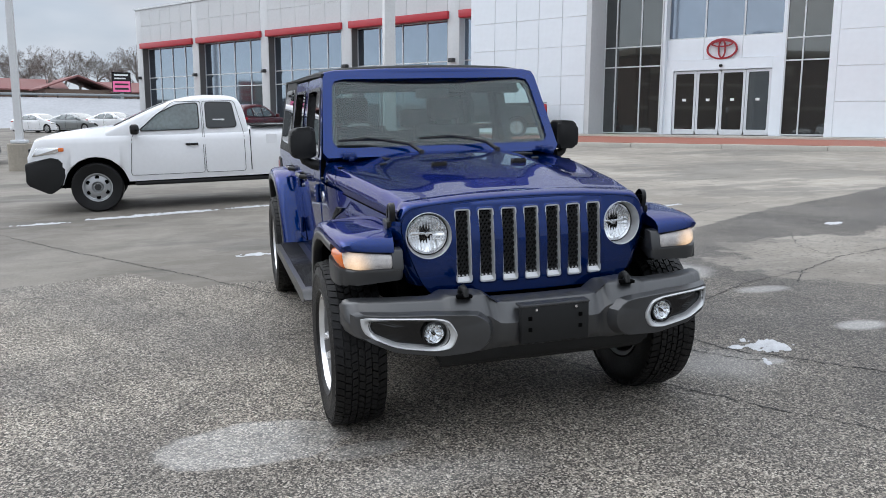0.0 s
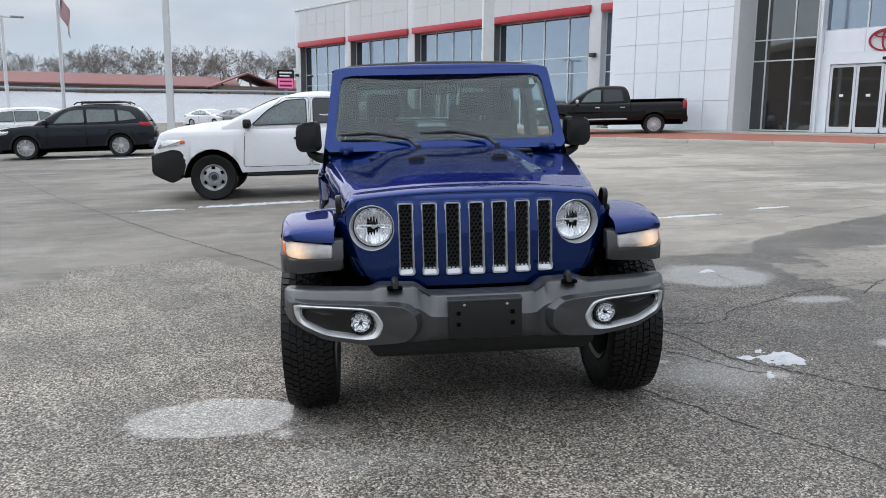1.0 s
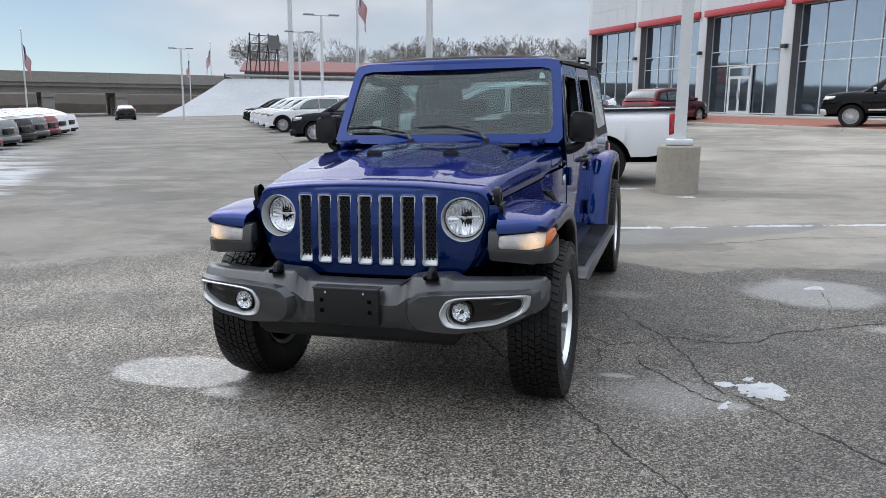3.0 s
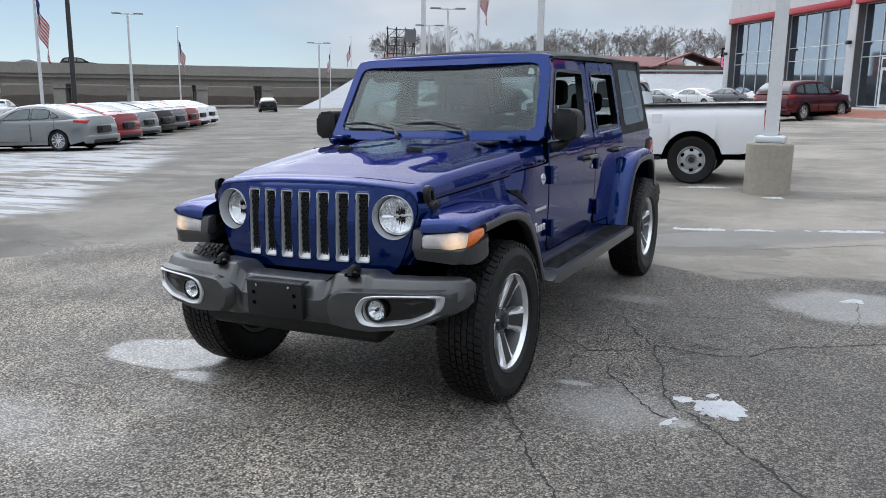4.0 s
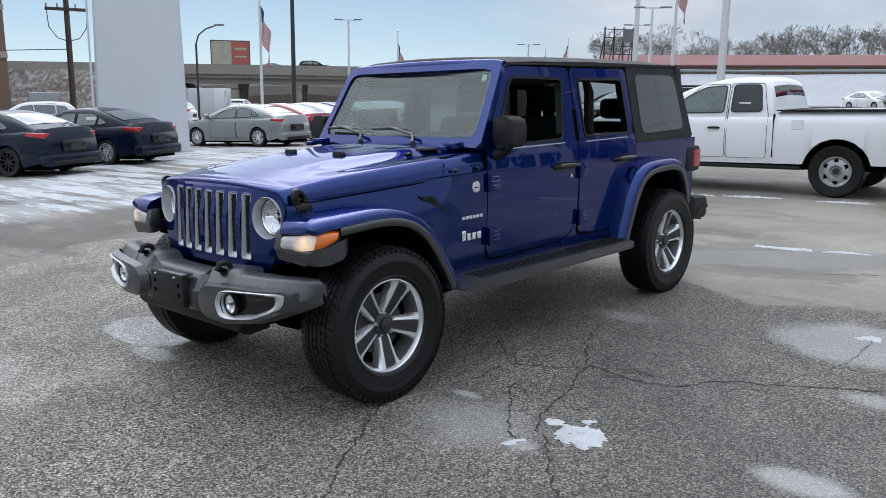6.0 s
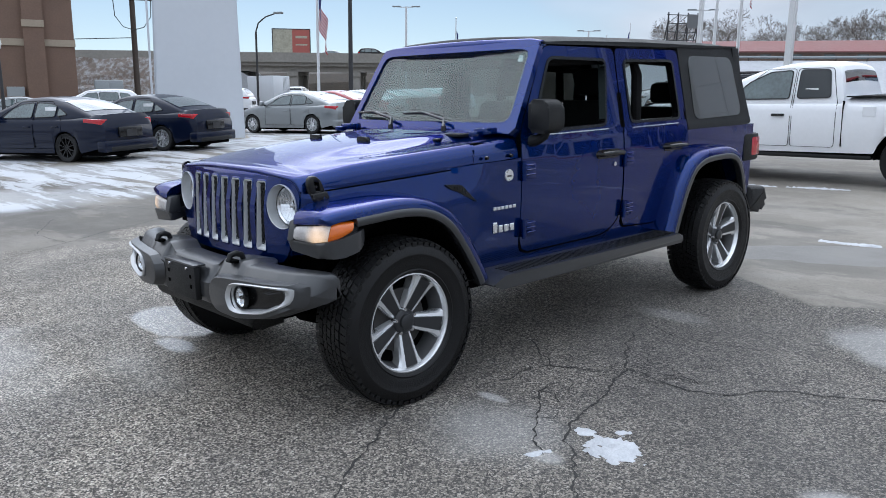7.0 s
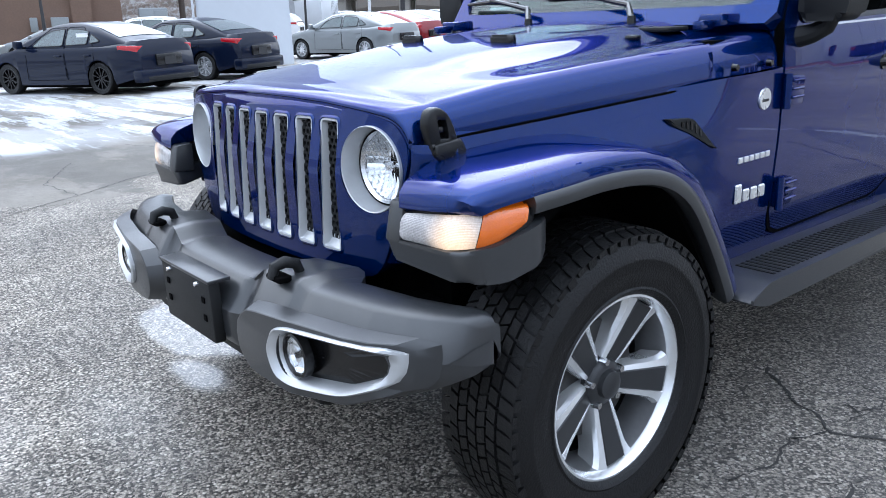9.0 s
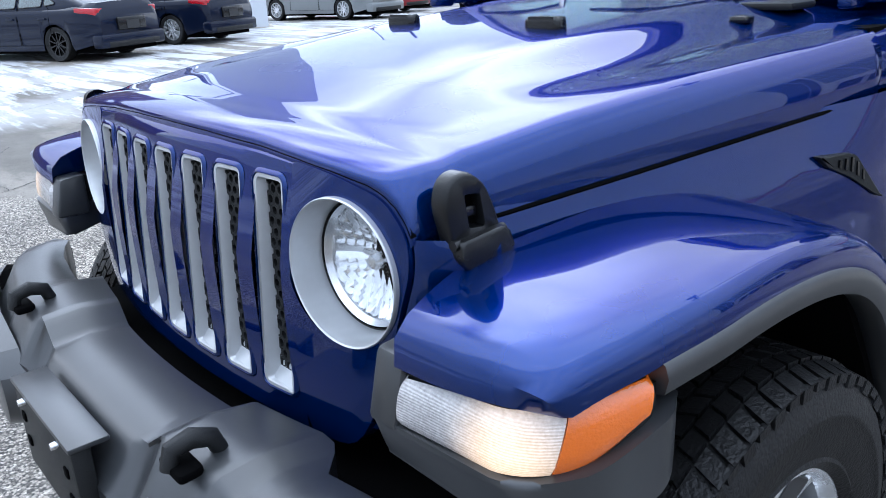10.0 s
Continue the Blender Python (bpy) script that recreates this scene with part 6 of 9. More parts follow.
vehicle("suv", OVER @ pose(60, 4.0, 3.9, 0, 0, 90), "black_paint", SUV, "dark suv crossing the overpass", "suv")
vehicle("sedan", OVER @ pose(50, 7.5, 3.9, 0, 0, -90), "silver_paint", SEDAN, "silver sedan crossing the overpass", "car")
vehicle("pickup_truck", on_lot(-55.5, 36.5, facing(-0.62, 0.78)), "white_paint", PICKUP, "white pickup on the road before the overpass", "pickup")
vehicle("sedan", on_lot(-38.6, 7.4, facing(-0.35, -0.94)), "silver_paint", SEDAN, "silver sedan parked before the brick building", "car")
vehicle("suv", on_lot(-38.2, 11.0, facing(-0.35, -0.94)), "white_paint", SUV, "white suv parked before the brick building", "suv")


def box_trailer(x, y, yaw):
    """A plain closed trailer on one axle."""
    t = empty("box_trailer", on_lot(x, y, yaw), "white closed box trailer with a ribbed side", "trailer")
    part("body", bx(-1.05, 1.05, -1.9, 1.9, 0.45, 2.6, bevel=0.04), M["white_metal"], t)
    part("door", bx(1.052, 1.07, -0.35, 0.45, 0.55, 2.4, bevel=0.006), M["white_metal"], t)
    for sx in (1, -1):
        for k in range(6):
            part("side_rib", bx(sx * 1.05, sx * 1.066, -1.75 + k * 0.28, -1.73 + k * 0.28, 0.5, 2.5), M["cabinet"], t, smooth=0)
        w = part("wheel", lathe(bmesh.new(), [(0.0, -0.1), (0.28, -0.1), (0.33, -0.06), (0.33, 0.06), (0.28, 0.1), (0.0, 0.1)], (sx * 0.95, 0.2, 0.33), (sx, 0, 0), 24), M["rubber"], t)
        part("hub", cyl(bmesh.new(), (sx * 1.045, 0.2, 0.33), (sx * 1.06, 0.2, 0.33), 0.15, n=16), M["steel_wheel"], w)
    part("drawbar", bx(-0.05, 0.05, -3.0, -1.9, 0.42, 0.50), M["pole_dark"], t, smooth=0)
    return t


box_trailer(-52.5, 31.5, facing(-0.62, 0.78))

# ---------------------------------------------------------------- the blue four-wheel drive
# local: x to its left, y towards its rear, z up; origin on the ground below the front axle
jeep = empty("off_roader", LOT.copy(), "blue four-door off-road car with black hardtop and flared arches", "car")
XS = [(0.40, 0.725), (0.52, 0.742), (0.62, 0.755), (0.90, 0.770), (1.10, 0.770), (1.20, 0.762), (1.235, 0.754), (1.74, 0.684)]


def side(sx, off=0.0):
    """Lays a plate, drawn with its thickness in x, on the car's flank."""
    return lambda p: Vector((sx * (interp(XS, p.z) + off + p.x), p.y, p.z))


def skin(bm, outer, inner, lo, hi, sx, n=120, steps=7, off=0.0):
    """A door-like plate with an opening, with enough rows to follow the flank."""
    cen = (sum(p[0] for p in inner) / len(inner), sum(p[1] for p in inner) / len(inner))
    o, i2 = by_angle(outer, cen, n), by_angle(inner, cen, n)
    f = side(sx, off)
    rings = [[f(Vector((lo, p[0], p[1]))) for p in o]]
    edge = 0.004
    for k in range(steps + 1):
        t = k / steps
        t = 0.012 if k == 0 else t
        rings.append([f(Vector((hi, a[0] + (c[0] - a[0]) * t, a[1] + (c[1] - a[1]) * t))) for a, c in zip(o, i2)])
    rings.append([f(Vector((lo, p[0], p[1]))) for p in i2])
    loft(bm, rings, True)
    return bm


# -- bonnet outline
def bonnet_half(y):
    return interp([(-0.44, 0.53), (-0.42, 0.565), (-0.38, 0.590), (-0.30, 0.608), (0.0, 0.650), (0.4, 0.708), (0.62, 0.738), (0.80, 0.752), (0.95, 0.755)], y)


def bonnet_seam(y):
    return interp([(-0.44, 1.080), (-0.40, 1.062), (-0.34, 1.046), (0.0, 1.064), (0.62, 1.102), (0.80, 1.108), (0.95, 1.115)], y)


def bonnet_top(y):
    return interp([(-0.44, 1.094), (-0.435, 1.105), (-0.42, 1.117), (-0.38, 1.132), (-0.30, 1.148), (-0.1, 1.172), (0.2, 1.197), (0.62, 1.228), (0.80, 1.242), (0.95, 1.25)], y)


# -- flanks
for sx in (1, -1):
    tub = [(0.88, 0.50), (2.38, 0.50), (2.45, 0.72), (2.56, 0.92), (2.74, 1.00), (3.05, 1.01), (3.22, 0.95), (3.36, 0.70), (3.40, 0.60), (3.66, 0.62), (3.68, 1.172), (2.70, 1.172), (1.9, 1.19), (0.90, 1.104)]
    bm = bmesh.new()
    slab(bm, tub, -0.10, 0.0, shape=side(sx))
    part("tub_side", bm, M["blue"], jeep)
    bm = bmesh.new()
    rings = []
    for y in np.linspace(-0.345, 0.94, 30):
        zl = interp([(0.30, 0.90), (0.36, 0.86), (0.42, 0.74), (0.50, 0.58), (0.55, 0.505), (0.94, 0.505)], y)
        f = min(1.0, max(0.0, (y - 0.38) / 0.36))
        f = f * f * (3 - 2 * f)
        zt = bonnet_seam(y) - 0.006 if y < 0.5 else interp([(0.5, bonnet_seam(0.5) - 0.006), (0.62, 1.098), (0.94, 1.104)], y)
        rings.append([Vector((sx * ((bonnet_half(y) - 0.0055 + 0.03 * min(1.0, (bonnet_seam(y) - z) / 0.15)) * (1 - f) + interp(XS, z) * f), y, z)) for z in [zl + (zt - zl) * k / 10 for k in range(11)]])
    loft(bm, rings)
    part("cowl_side", bm, M["blue"], jeep, smooth=50)
    for yy in (0.67, 0.86):
        part("bolt", cyl(bmesh.new(), (sx * 0.760, yy, 1.125), (sx * 0.776, yy, 1.125), 0.011, 0.009, 12), M["gloss_black"], jeep)
    doorF = rounded([(0.932, 0.60), (0.985, 0.562), (1.76, 0.562), (1.912, 0.66), (1.915, 1.20), (1.885, 1.712), (1.215, 1.716), (0.945, 1.235)], [0.05, 0.05, 0.09, 0.09, 0.01, 0.05, 0.05, 0.03], 5)
    winF = rounded([(1.035, 1.235), (1.745, 1.245), (1.795, 1.645), (1.245, 1.655)], 0.05, 5)
    doorR = rounded([(1.924, 0.585), (2.33, 0.562), (2.50, 0.66), (2.62, 0.92), (2.70, 1.08), (2.685, 1.20), (2.625, 1.712), (1.896, 1.712), (1.922, 1.20)], [0.05, 0.06, 0.06, 0.06, 0.05, 0.02, 0.05, 0.04, 0.01], 5)
    winR = rounded([(2.005, 1.25), (2.60, 1.25), (2.555, 1.645), (1.975, 1.645)], 0.05, 5)
    quart = rounded([(2.70, 1.172), (3.635, 1.172), (3.47, 1.74), (2.64, 1.74)], [0.01, 0.04, 0.04, 0.01], 4)
    winQ = rounded([(2.80, 1.245), (3.475, 1.255), (3.37, 1.665), (2.765, 1.67)], 0.06, 5)
    for nm, o, w, y_hinge, y_handle, glz in (("front_door", doorF, winF, 0.985, 1.76, "side_glass"), ("rear_door", doorR, winR, 1.95, 2.51, "side_glass")):
        part("seam", band(bmesh.new(), grow(o, 0.0018), 0.02, -0.03, 0.0024, shape=side(sx)), M["dark"], jeep, smooth=0)
        d = part(nm, skin(bmesh.new(), o, w, -0.045, 0.0035, sx), M["blue"], jeep, smooth=35)
        part("window_seal", band(bmesh.new(), grow(w, 0.004), 0.018, -0.04, 0.0085, shape=side(sx)), M["gloss_black"], d)
        if sx < 0:      # the other side has its windows down
            part("pane", slab(bmesh.new(), grow(w, -0.004), -0.022, -0.018, shape=side(sx)), M[glz], d, smooth=0)
        part("sill_strip", slab(bmesh.new(), [(min(p[0] for p in w) + 0.03, 1.218), (max(p[0] for p in w) - 0.03, 1.222), (max(p[0] for p in w) - 0.03, 1.229), (min(p[0] for p in w) + 0.03, 1.225)], 0.006, 0.012, shape=side(sx)), M["chrome"], d, smooth=0)
        for zz in (1.035, 0.712):
            h = bmesh.new()
            slab(h, rounded([(y_hinge - 0.045, zz - 0.052), (y_hinge + 0.055, zz - 0.048), (y_hinge + 0.055, zz + 0.040), (y_hinge - 0.045, zz + 0.048)], 0.012, 3), 0.004, 0.024, bevel=0.005, shape=side(sx))
            hg = part("hinge", h, M["blue"], d)
            for k in (-0.018, 0.008, 0.034):
                part("hinge_rib", bx(sx * 0.788, sx * 0.801, y_hinge - 0.028, y_hinge + 0.045, zz + k - 0.008, zz + k, bevel=0.003, segs=1), M["blue"], hg)
            part("hinge_pin", cyl(bmesh.new(), (sx * 0.786, y_hinge - 0.040, zz - 0.056), (sx * 0.786, y_hinge - 0.040, zz + 0.052), 0.013, n=12), M["blue"], hg)
        hd = part("door_handle", tube(bmesh.new(), [(sx * 0.765, y_handle - 0.125, 1.072), (sx * 0.806, y_handle - 0.11, 1.076), (sx * 0.812, y_handle, 1.078), (sx * 0.806, y_handle + 0.10, 1.074), (sx * 0.765, y_handle + 0.115, 1.070)], 0.016, 10), M["gloss_black"], d)
        part("handle_cup", slab(bmesh.new(), rounded([(y_handle - 0.13, 1.045), (y_handle + 0.10, 1.045), (y_handle + 0.10, 1.10), (y_handle - 0.13, 1.10)], 0.025, 4), 0.0, 0.0085, shape=side(sx)), M["gloss_black"], hd)
        if nm == "front_door":
            part("key_lock", cyl(bmesh.new(), (sx * 0.772, 1.815, 1.005), (sx * 0.781, 1.815, 1.005), 0.014, n=14), M["chrome"], hd)
    q = part("quarter_panel", skin(bmesh.new(), quart, winQ, -0.05, 0.002, sx), M["hardtop"], jeep, "black hardtop side", smooth=35)
    part("pane", slab(bmesh.new(), grow(winQ, 0.006), -0.012, 0.006, bevel=0.003, segs=1, shape=side(sx)), M["privacy_glass"], q, smooth=0)
    part("gutter", slab(bmesh.new(), [(1.22, 1.722), (3.46, 1.738), (3.46, 1.752), (1.22, 1.736)], -0.03, 0.012, shape=side(sx)), M["hardtop"], q)

# -- roof, rear
bm = bmesh.new()
rings = []
for y, zt, w in ((1.194, 1.700, 0.672), (1.196, 1.746, 0.674), (1.206, 1.757, 0.677), (1.24, 1.765, 0.680), (1.5, 1.774, 0.684), (2.2, 1.782, 0.686), (3.0, 1.779, 0.684), (3.38, 1.769, 0.678), (3.46, 1.754, 0.672), (3.485, 1.735, 0.668)):
    ring = []
    for k in range(-8, 9):
        u = k / 8
        ring.append(Vector((u * w, y + (0.028 * u * u if y < 1.3 else 0.0), zt + 0.022 * (1 - u * u) - (0.028 if abs(k) == 8 else 0.006 if abs(k) == 7 else 0))))
    yb = y + (0.028 if y < 1.3 else 0.0)
    ring = [Vector((-w, yb, min(1.725, zt)))] + ring + [Vector((w, yb, min(1.725, zt)))]
    rings.append(ring)
loft(bm, rings, False)
part("hardtop_roof", bm, M["hardtop"], jeep, "black hardtop roof", smooth=35)
bm = bmesh.new()
loft(bm, [[Vector((u / 10 * 0.684, yy, 1.7795 + 0.022 * (1 - (u / 10) ** 2) - (0.006 if abs(u) > 8 else 0))) for u in range(-9, 10)] for yy in (1.881, 1.889)])
part("roof_seam", bm, M["dark"], jeep, smooth=0)
part("headliner", bx(-0.64, 0.64, 1.20, 3.44, 1.70, 1.72), M["seat"], jeep, smooth=0)
part("tailgate", bx(-0.70, 0.70, 3.64, 3.70, 0.58, 1.17, bevel=0.02), M["blue"], jeep)
part("tailgate_glass", slab(bmesh.new(), [(3.615, 1.18), (3.64, 1.18), (3.49, 1.735), (3.465, 1.735)], -0.66, 0.66), M["side_glass"], jeep, smooth=0)
for sx in (1, -1):
    part("rear_corner", slab(bmesh.new(), [(3.52, 1.17), (3.66, 1.17), (3.50, 1.74), (3.40, 1.74)], sx * 0.60, sx * 0.70, bevel=0.01), M["hardtop"], jeep)
    tl = part("tail_lamp", bx(sx * 0.60, sx * 0.775, 3.53, 3.775, 0.885, 1.10, bevel=0.025), M["plastic"], jeep, "black tail lamp box with red lens")
    part("lens", bx(sx * 0.615, sx * 0.779, 3.64, 3.779, 0.92, 1.075, bevel=0.018), M["tail_red"], tl)
    part("rear_bumper_end", slab(bmesh.new(), rounded([(3.50, 0.50), (3.70, 0.48), (3.80, 0.55), (3.79, 0.68), (3.52, 0.70)], 0.03, 3), sx * 0.30, sx * 0.85, bevel=0.04, segs=3), M["plastic"], jeep)
part("rear_bumper", bx(-0.30, 0.30, 3.66, 3.79, 0.50, 0.68, bevel=0.03), M["plastic"], jeep)

# -- windscreen frame: drawn in x and height above the cowl, then leant back
V0, SL = 1.235, 0.60


def lean(p):
    """x across, y out of the glass, z as height above the cowl."""
    return Vector((p.x, 0.868 + p.z * SL + p.y * 0.86 + 0.030 * (p.x / 0.7) ** 2, V0 + p.z - p.y * 0.5))


outer = rounded([(-0.752, 0.0), (0.752, 0.0), (0.690, 0.512), (-0.690, 0.512)], [0.015, 0.015, 0.045, 0.045], 5)
inner = rounded([(-0.690, 0.055), (0.690, 0.055), (0.640, 0.462), (-0.640, 0.462)], 0.055, 6)
part("windscreen_frame", holed(bmesh.new(), outer, inner, 0.05, -0.008, "xzy", 128, lean), M["blue"], jeep, smooth=35)
ws = part("windscreen", slab(bmesh.new(), grow(inner, 0.006), 0.003, 0.008, "xzy", shape=lean), M["windscreen"], jeep, smooth=0)
ws.visible_shadow = False
part("windscreen_border", band(bmesh.new(), grow(inner, 0.004), 0.030, 0.0095, 0.012, "xzy", shape=lean), M["gloss_black"], ws, smooth=0)
part("sticker", slab(bmesh.new(), [(0.565, 0.40), (0.605, 0.40), (0.590, 0.435), (0.565, 0.437)], 0.0125, 0.0132, "xzy", shape=lean), M["sticker"], ws, smooth=0)
bm = bmesh.new()
head = rounded([(1.156, 1.712), (1.168, 1.748), (1.192, 1.757), (1.225, 1.735), (1.2, 1.69)], 0.012, 3)
loft(bm, [[Vector((0.684 * k / 10, y + 0.029 * (k / 10) ** 2, z + 0.014 * (1 - (k / 10) ** 2) - (0.010 if abs(k) == 10 else 0.0))) for y, z in head] for k in range(-10, 11)], True, True)
part("frame_header", bm, M["blue"], jeep, smooth=50)
for sx in (1, -1):
    part("windscreen_hinge", bx(sx * 0.575, sx * 0.655, 0.765, 0.875, 1.235, 1.272, bevel=0.008), M["blue"], jeep)
    part("hinge_arm", bx(sx * 0.60, sx * 0.63, 0.70, 0.775, 1.228, 1.256, bevel=0.006), M["blue"], jeep)
part("mirror_inside", bx(-0.11, 0.11, 1.17, 1.195, 1.575, 1.64, bevel=0.012), M["gloss_black"], jeep)


# -- bonnet
def gy(x, z):
    return -0.462 + 0.20 * x * x + (0.06 + 0.15 * min(1.0, max(0.0, (0.57 - abs(x)) / 0.27))) * max(0.0, z - 0.94) + 0.05 * max(0.0, 0.80 - z)


def lip_z(x):
    """Height of the joint between bonnet and grille."""
    return interp([(0.0, 1.121), (0.14, 1.119), (0.28, 1.113), (0.38, 1.106), (0.46, 1.099), (0.53, 1.090)], abs(x))


def bonnet_nose(u):
    """Front edge of the bonnet: along the grille top, then down round the headlamp."""
    a, s = abs(u), (1 if u >= 0 else -1)
    if a < 0.78:
        x = 0.53 * a / 0.78
        z = lip_z(x)
    else:
        k = (a - 0.78) / 0.22
        x = interp([(0.0, 0.530), (0.3, 0.555), (0.55, 0.575), (0.75, 0.588), (1.0, 0.597)], k)
        z = interp([(0.0, 1.090), (0.3, 1.0815), (0.55, 1.068), (0.75, 1.052), (1.0, 1.034)], k)
    return Vector((s * x, gy(x, z) + 0.002, z + 0.002))


def bonnet_point(u, y):
    """u from -1 at one edge to 1 at the other."""
    a = abs(u)
    W, zs, zt = bonnet_half(y), bonnet_seam(y), bonnet_top(y)
    s = 1 if u >= 0 else -1
    if a < 0.78:
        x = W * 0.93 * a / 0.78
        z = zt - 0.030 * (a / 0.78) ** 2.2
    else:
        th = (a - 0.78) / 0.22 * math.pi / 2
        x = W * 0.93 + W * 0.07 * math.sin(th)
        z = (zt - 0.030) - (zt - 0.030 - zs) * (1 - math.cos(th)) ** 0.9
    # raised centre that fades towards the nose, with valleys beside it
    f = 1 / (1 + math.exp(-(y - 0.02) / 0.09))
    d = (1 / (1 + math.exp((abs(x) - (0.36 + 0.06 * y)) / 0.022)))
    z += 0.020 * d * f
    z -= 0.012 * math.exp(-((abs(x) - (0.47 + 0.08 * y)) / 0.07) ** 2) * f
    bow = 0.055 * (x / 0.6) ** 2 * max(0.0, 1 - (y + 0.44) / 0.35)
    return Vector((s * x, y + bow, z))


bm = bmesh.new()
ysb = list(np.linspace(-0.33, 0.70, 36))
us = [k / 40 for k in range(-40, 41)]
# rear edge of the bonnet curves forward at its corners
rings = []
for k in range(9):
    th = k / 9 * math.pi / 2
    rings.append([])
    for u in us:
        p, q = bonnet_nose(u), bonnet_point(u, -0.33)
        rings[-1].append(Vector((p.x + (q.x - p.x) * math.sin(th), p.y + (q.y - p.y) * (1 - math.cos(th)), p.z + (q.z - p.z) * math.sin(th))))
for y in ysb:
    rings.append([bonnet_point(u, y - (0.10 * max(0.0, (y - 0.40) / 0.30) * u * u)) for u in us])
loft(bm, rings)
r = bmesh.ops.extrude_edge_only(bm, edges=[e for e in bm.edges if e.is_boundary])
for v_ in r["geom"]:
    if isinstance(v_, bmesh.types.BMVert):
        v_.co.z -= 0.016
bon = part("bonnet", bm, M["blue"], jeep, smooth=60)
for sx in (1, -1):
    part("bonnet_seam", tube(bmesh.new(), [bonnet_point(sx, y) + Vector((sx * 0.001, 0, -0.016)) for y in np.linspace(-0.40, 0.66, 40)], 0.0036, 6), M["dark"], bon)
# dark tube put in for the shaded gap between bonnet and grille
part("bonnet_gap", tube(bmesh.new(), [bonnet_nose(u) + Vector((0, 0.004, -0.004)) for u in us], [0.0045] * len(us), 6), M["dark"], bon, "dark line in the gap under the bonnet edge")
bm = bmesh.new()
loft(bm, [[bonnet_point(u, y) - Vector((0, 0, 0.006)) for u in us] for y in np.linspace(0.56, 0.93, 9)])
part("cowl_panel", bm, M["blue"], jeep, smooth=60)
cv = part("cowl_vent", bx(-0.42, 0.50, 0.725, 0.835, 1.222, 1.238, bevel=0.006), M["plastic"], jeep)
for k in range(22):
    part("vent_slat", bx(-0.06 + k * 0.020, -0.05 + k * 0.020, 0.735, 0.80, 1.237, 1.243), M["gloss_black"], cv, smooth=0)
for sx in (1, -1):
    nz = part("bonnet_bump_stop", slab(bmesh.new(), rounded([(sx * 0.225 - 0.046, 0.258), (sx * 0.225 + 0.046, 0.262), (sx * 0.225 + 0.042, 0.296), (sx * 0.225 - 0.042, 0.292)], 0.014, 4), 1.205, 1.240, "xyz", bevel=0.010, segs=3), M["gloss_black"], jeep)
    part("washer_jet", bx(sx * 0.46 - 0.02, sx * 0.46 + 0.02, 0.58, 0.62, 1.205, 1.222, bevel=0.008), M["gloss_black"], jeep)
# wipers lie on the lower edge of the glass
for x0, x1, xa in ((-0.655, -0.335, -0.18), (-0.165, 0.165, 0.30)):
    w_ = part("wiper_blade", tube(bmesh.new(), [lean(Vector((x0, -0.030, 0.088))), lean(Vector(((x0 + x1) / 2, -0.034, 0.092))), lean(Vector((x1, -0.030, 0.084)))], [0.007, 0.011, 0.007], 8), M["gloss_black"], jeep)
    part("wiper_arm", tube(bmesh.new(), [(xa, 0.80, 1.262), lean(Vector((xa - 0.06, -0.050, 0.050))), lean(Vector(((x0 + x1) / 2, -0.044, 0.095)))], [0.014, 0.010, 0.007], 8), M["gloss_black"], w_)
    part("pivot_cap", cyl(bmesh.new(), (xa, 0.80, 1.238), (xa, 0.80, 1.275), 0.018, 0.014, 12), M["gloss_black"], w_)
for sx in (1, -1):
    shell = rounded([(-0.352, 1.022), (-0.272, 1.028), (-0.282, 1.060), (-0.300, 1.096), (-0.328, 1.113), (-0.356, 1.106), (-0.366, 1.075)], [0.006, 0.006, 0.02, 0.02, 0.02, 0.018, 0.02], 5)
    well = rounded([(-0.333, 1.084), (-0.308, 1.081), (-0.300, 1.037), (-0.326, 1.040)], 0.004, 3)
    mid = (-0.317, 1.060)
    so, sw = by_angle(shell, mid, 72), by_angle(well, mid, 72)
    bm = bmesh.new()
    loft(bm, [[Vector((sx * x, mid[0] + (q[0] - mid[0]) * g, mid[1] + (q[1] - mid[1]) * g)) for q in ol] for ol, x, g in ((so, 0.616, 1.0), (so, 0.634, 1.0), (so, 0.639, 0.96), (so, 0.641, 0.90), (sw, 0.641, 1.06), (sw, 0.640, 1.0), (sw, 0.622, 0.96))], True)
    lt = part("bonnet_latch", bm, M["latch_rubber"], jeep, "black rubber bonnet latch", smooth=40)
    part("latch_well", slab(bmesh.new(), well, sx * 0.618, sx * 0.624), M["dark"], lt, smooth=0)
    part("latch_bar", bx(sx * 0.622, sx * 0.634, -0.332, -0.306, 1.052, 1.066, bevel=0.003), M["gloss_black"], lt)
    part("latch_base", slab(bmesh.new(), rounded([(-0.350, 1.030), (-0.274, 1.036), (-0.259, 1.000), (-0.266, 0.984), (-0.336, 0.986), (-0.350, 1.005)], 0.008, 4), sx * 0.612, sx * 0.654, bevel=0.005, segs=2), M["latch_rubber"], lt, smooth=60)
    part("hinge_pin", cyl(bmesh.new(), (sx * 0.640, -0.354, 1.024), (sx * 0.640, -0.268, 1.028), 0.007, 0.007, 12), M["latch_rubber"], lt)


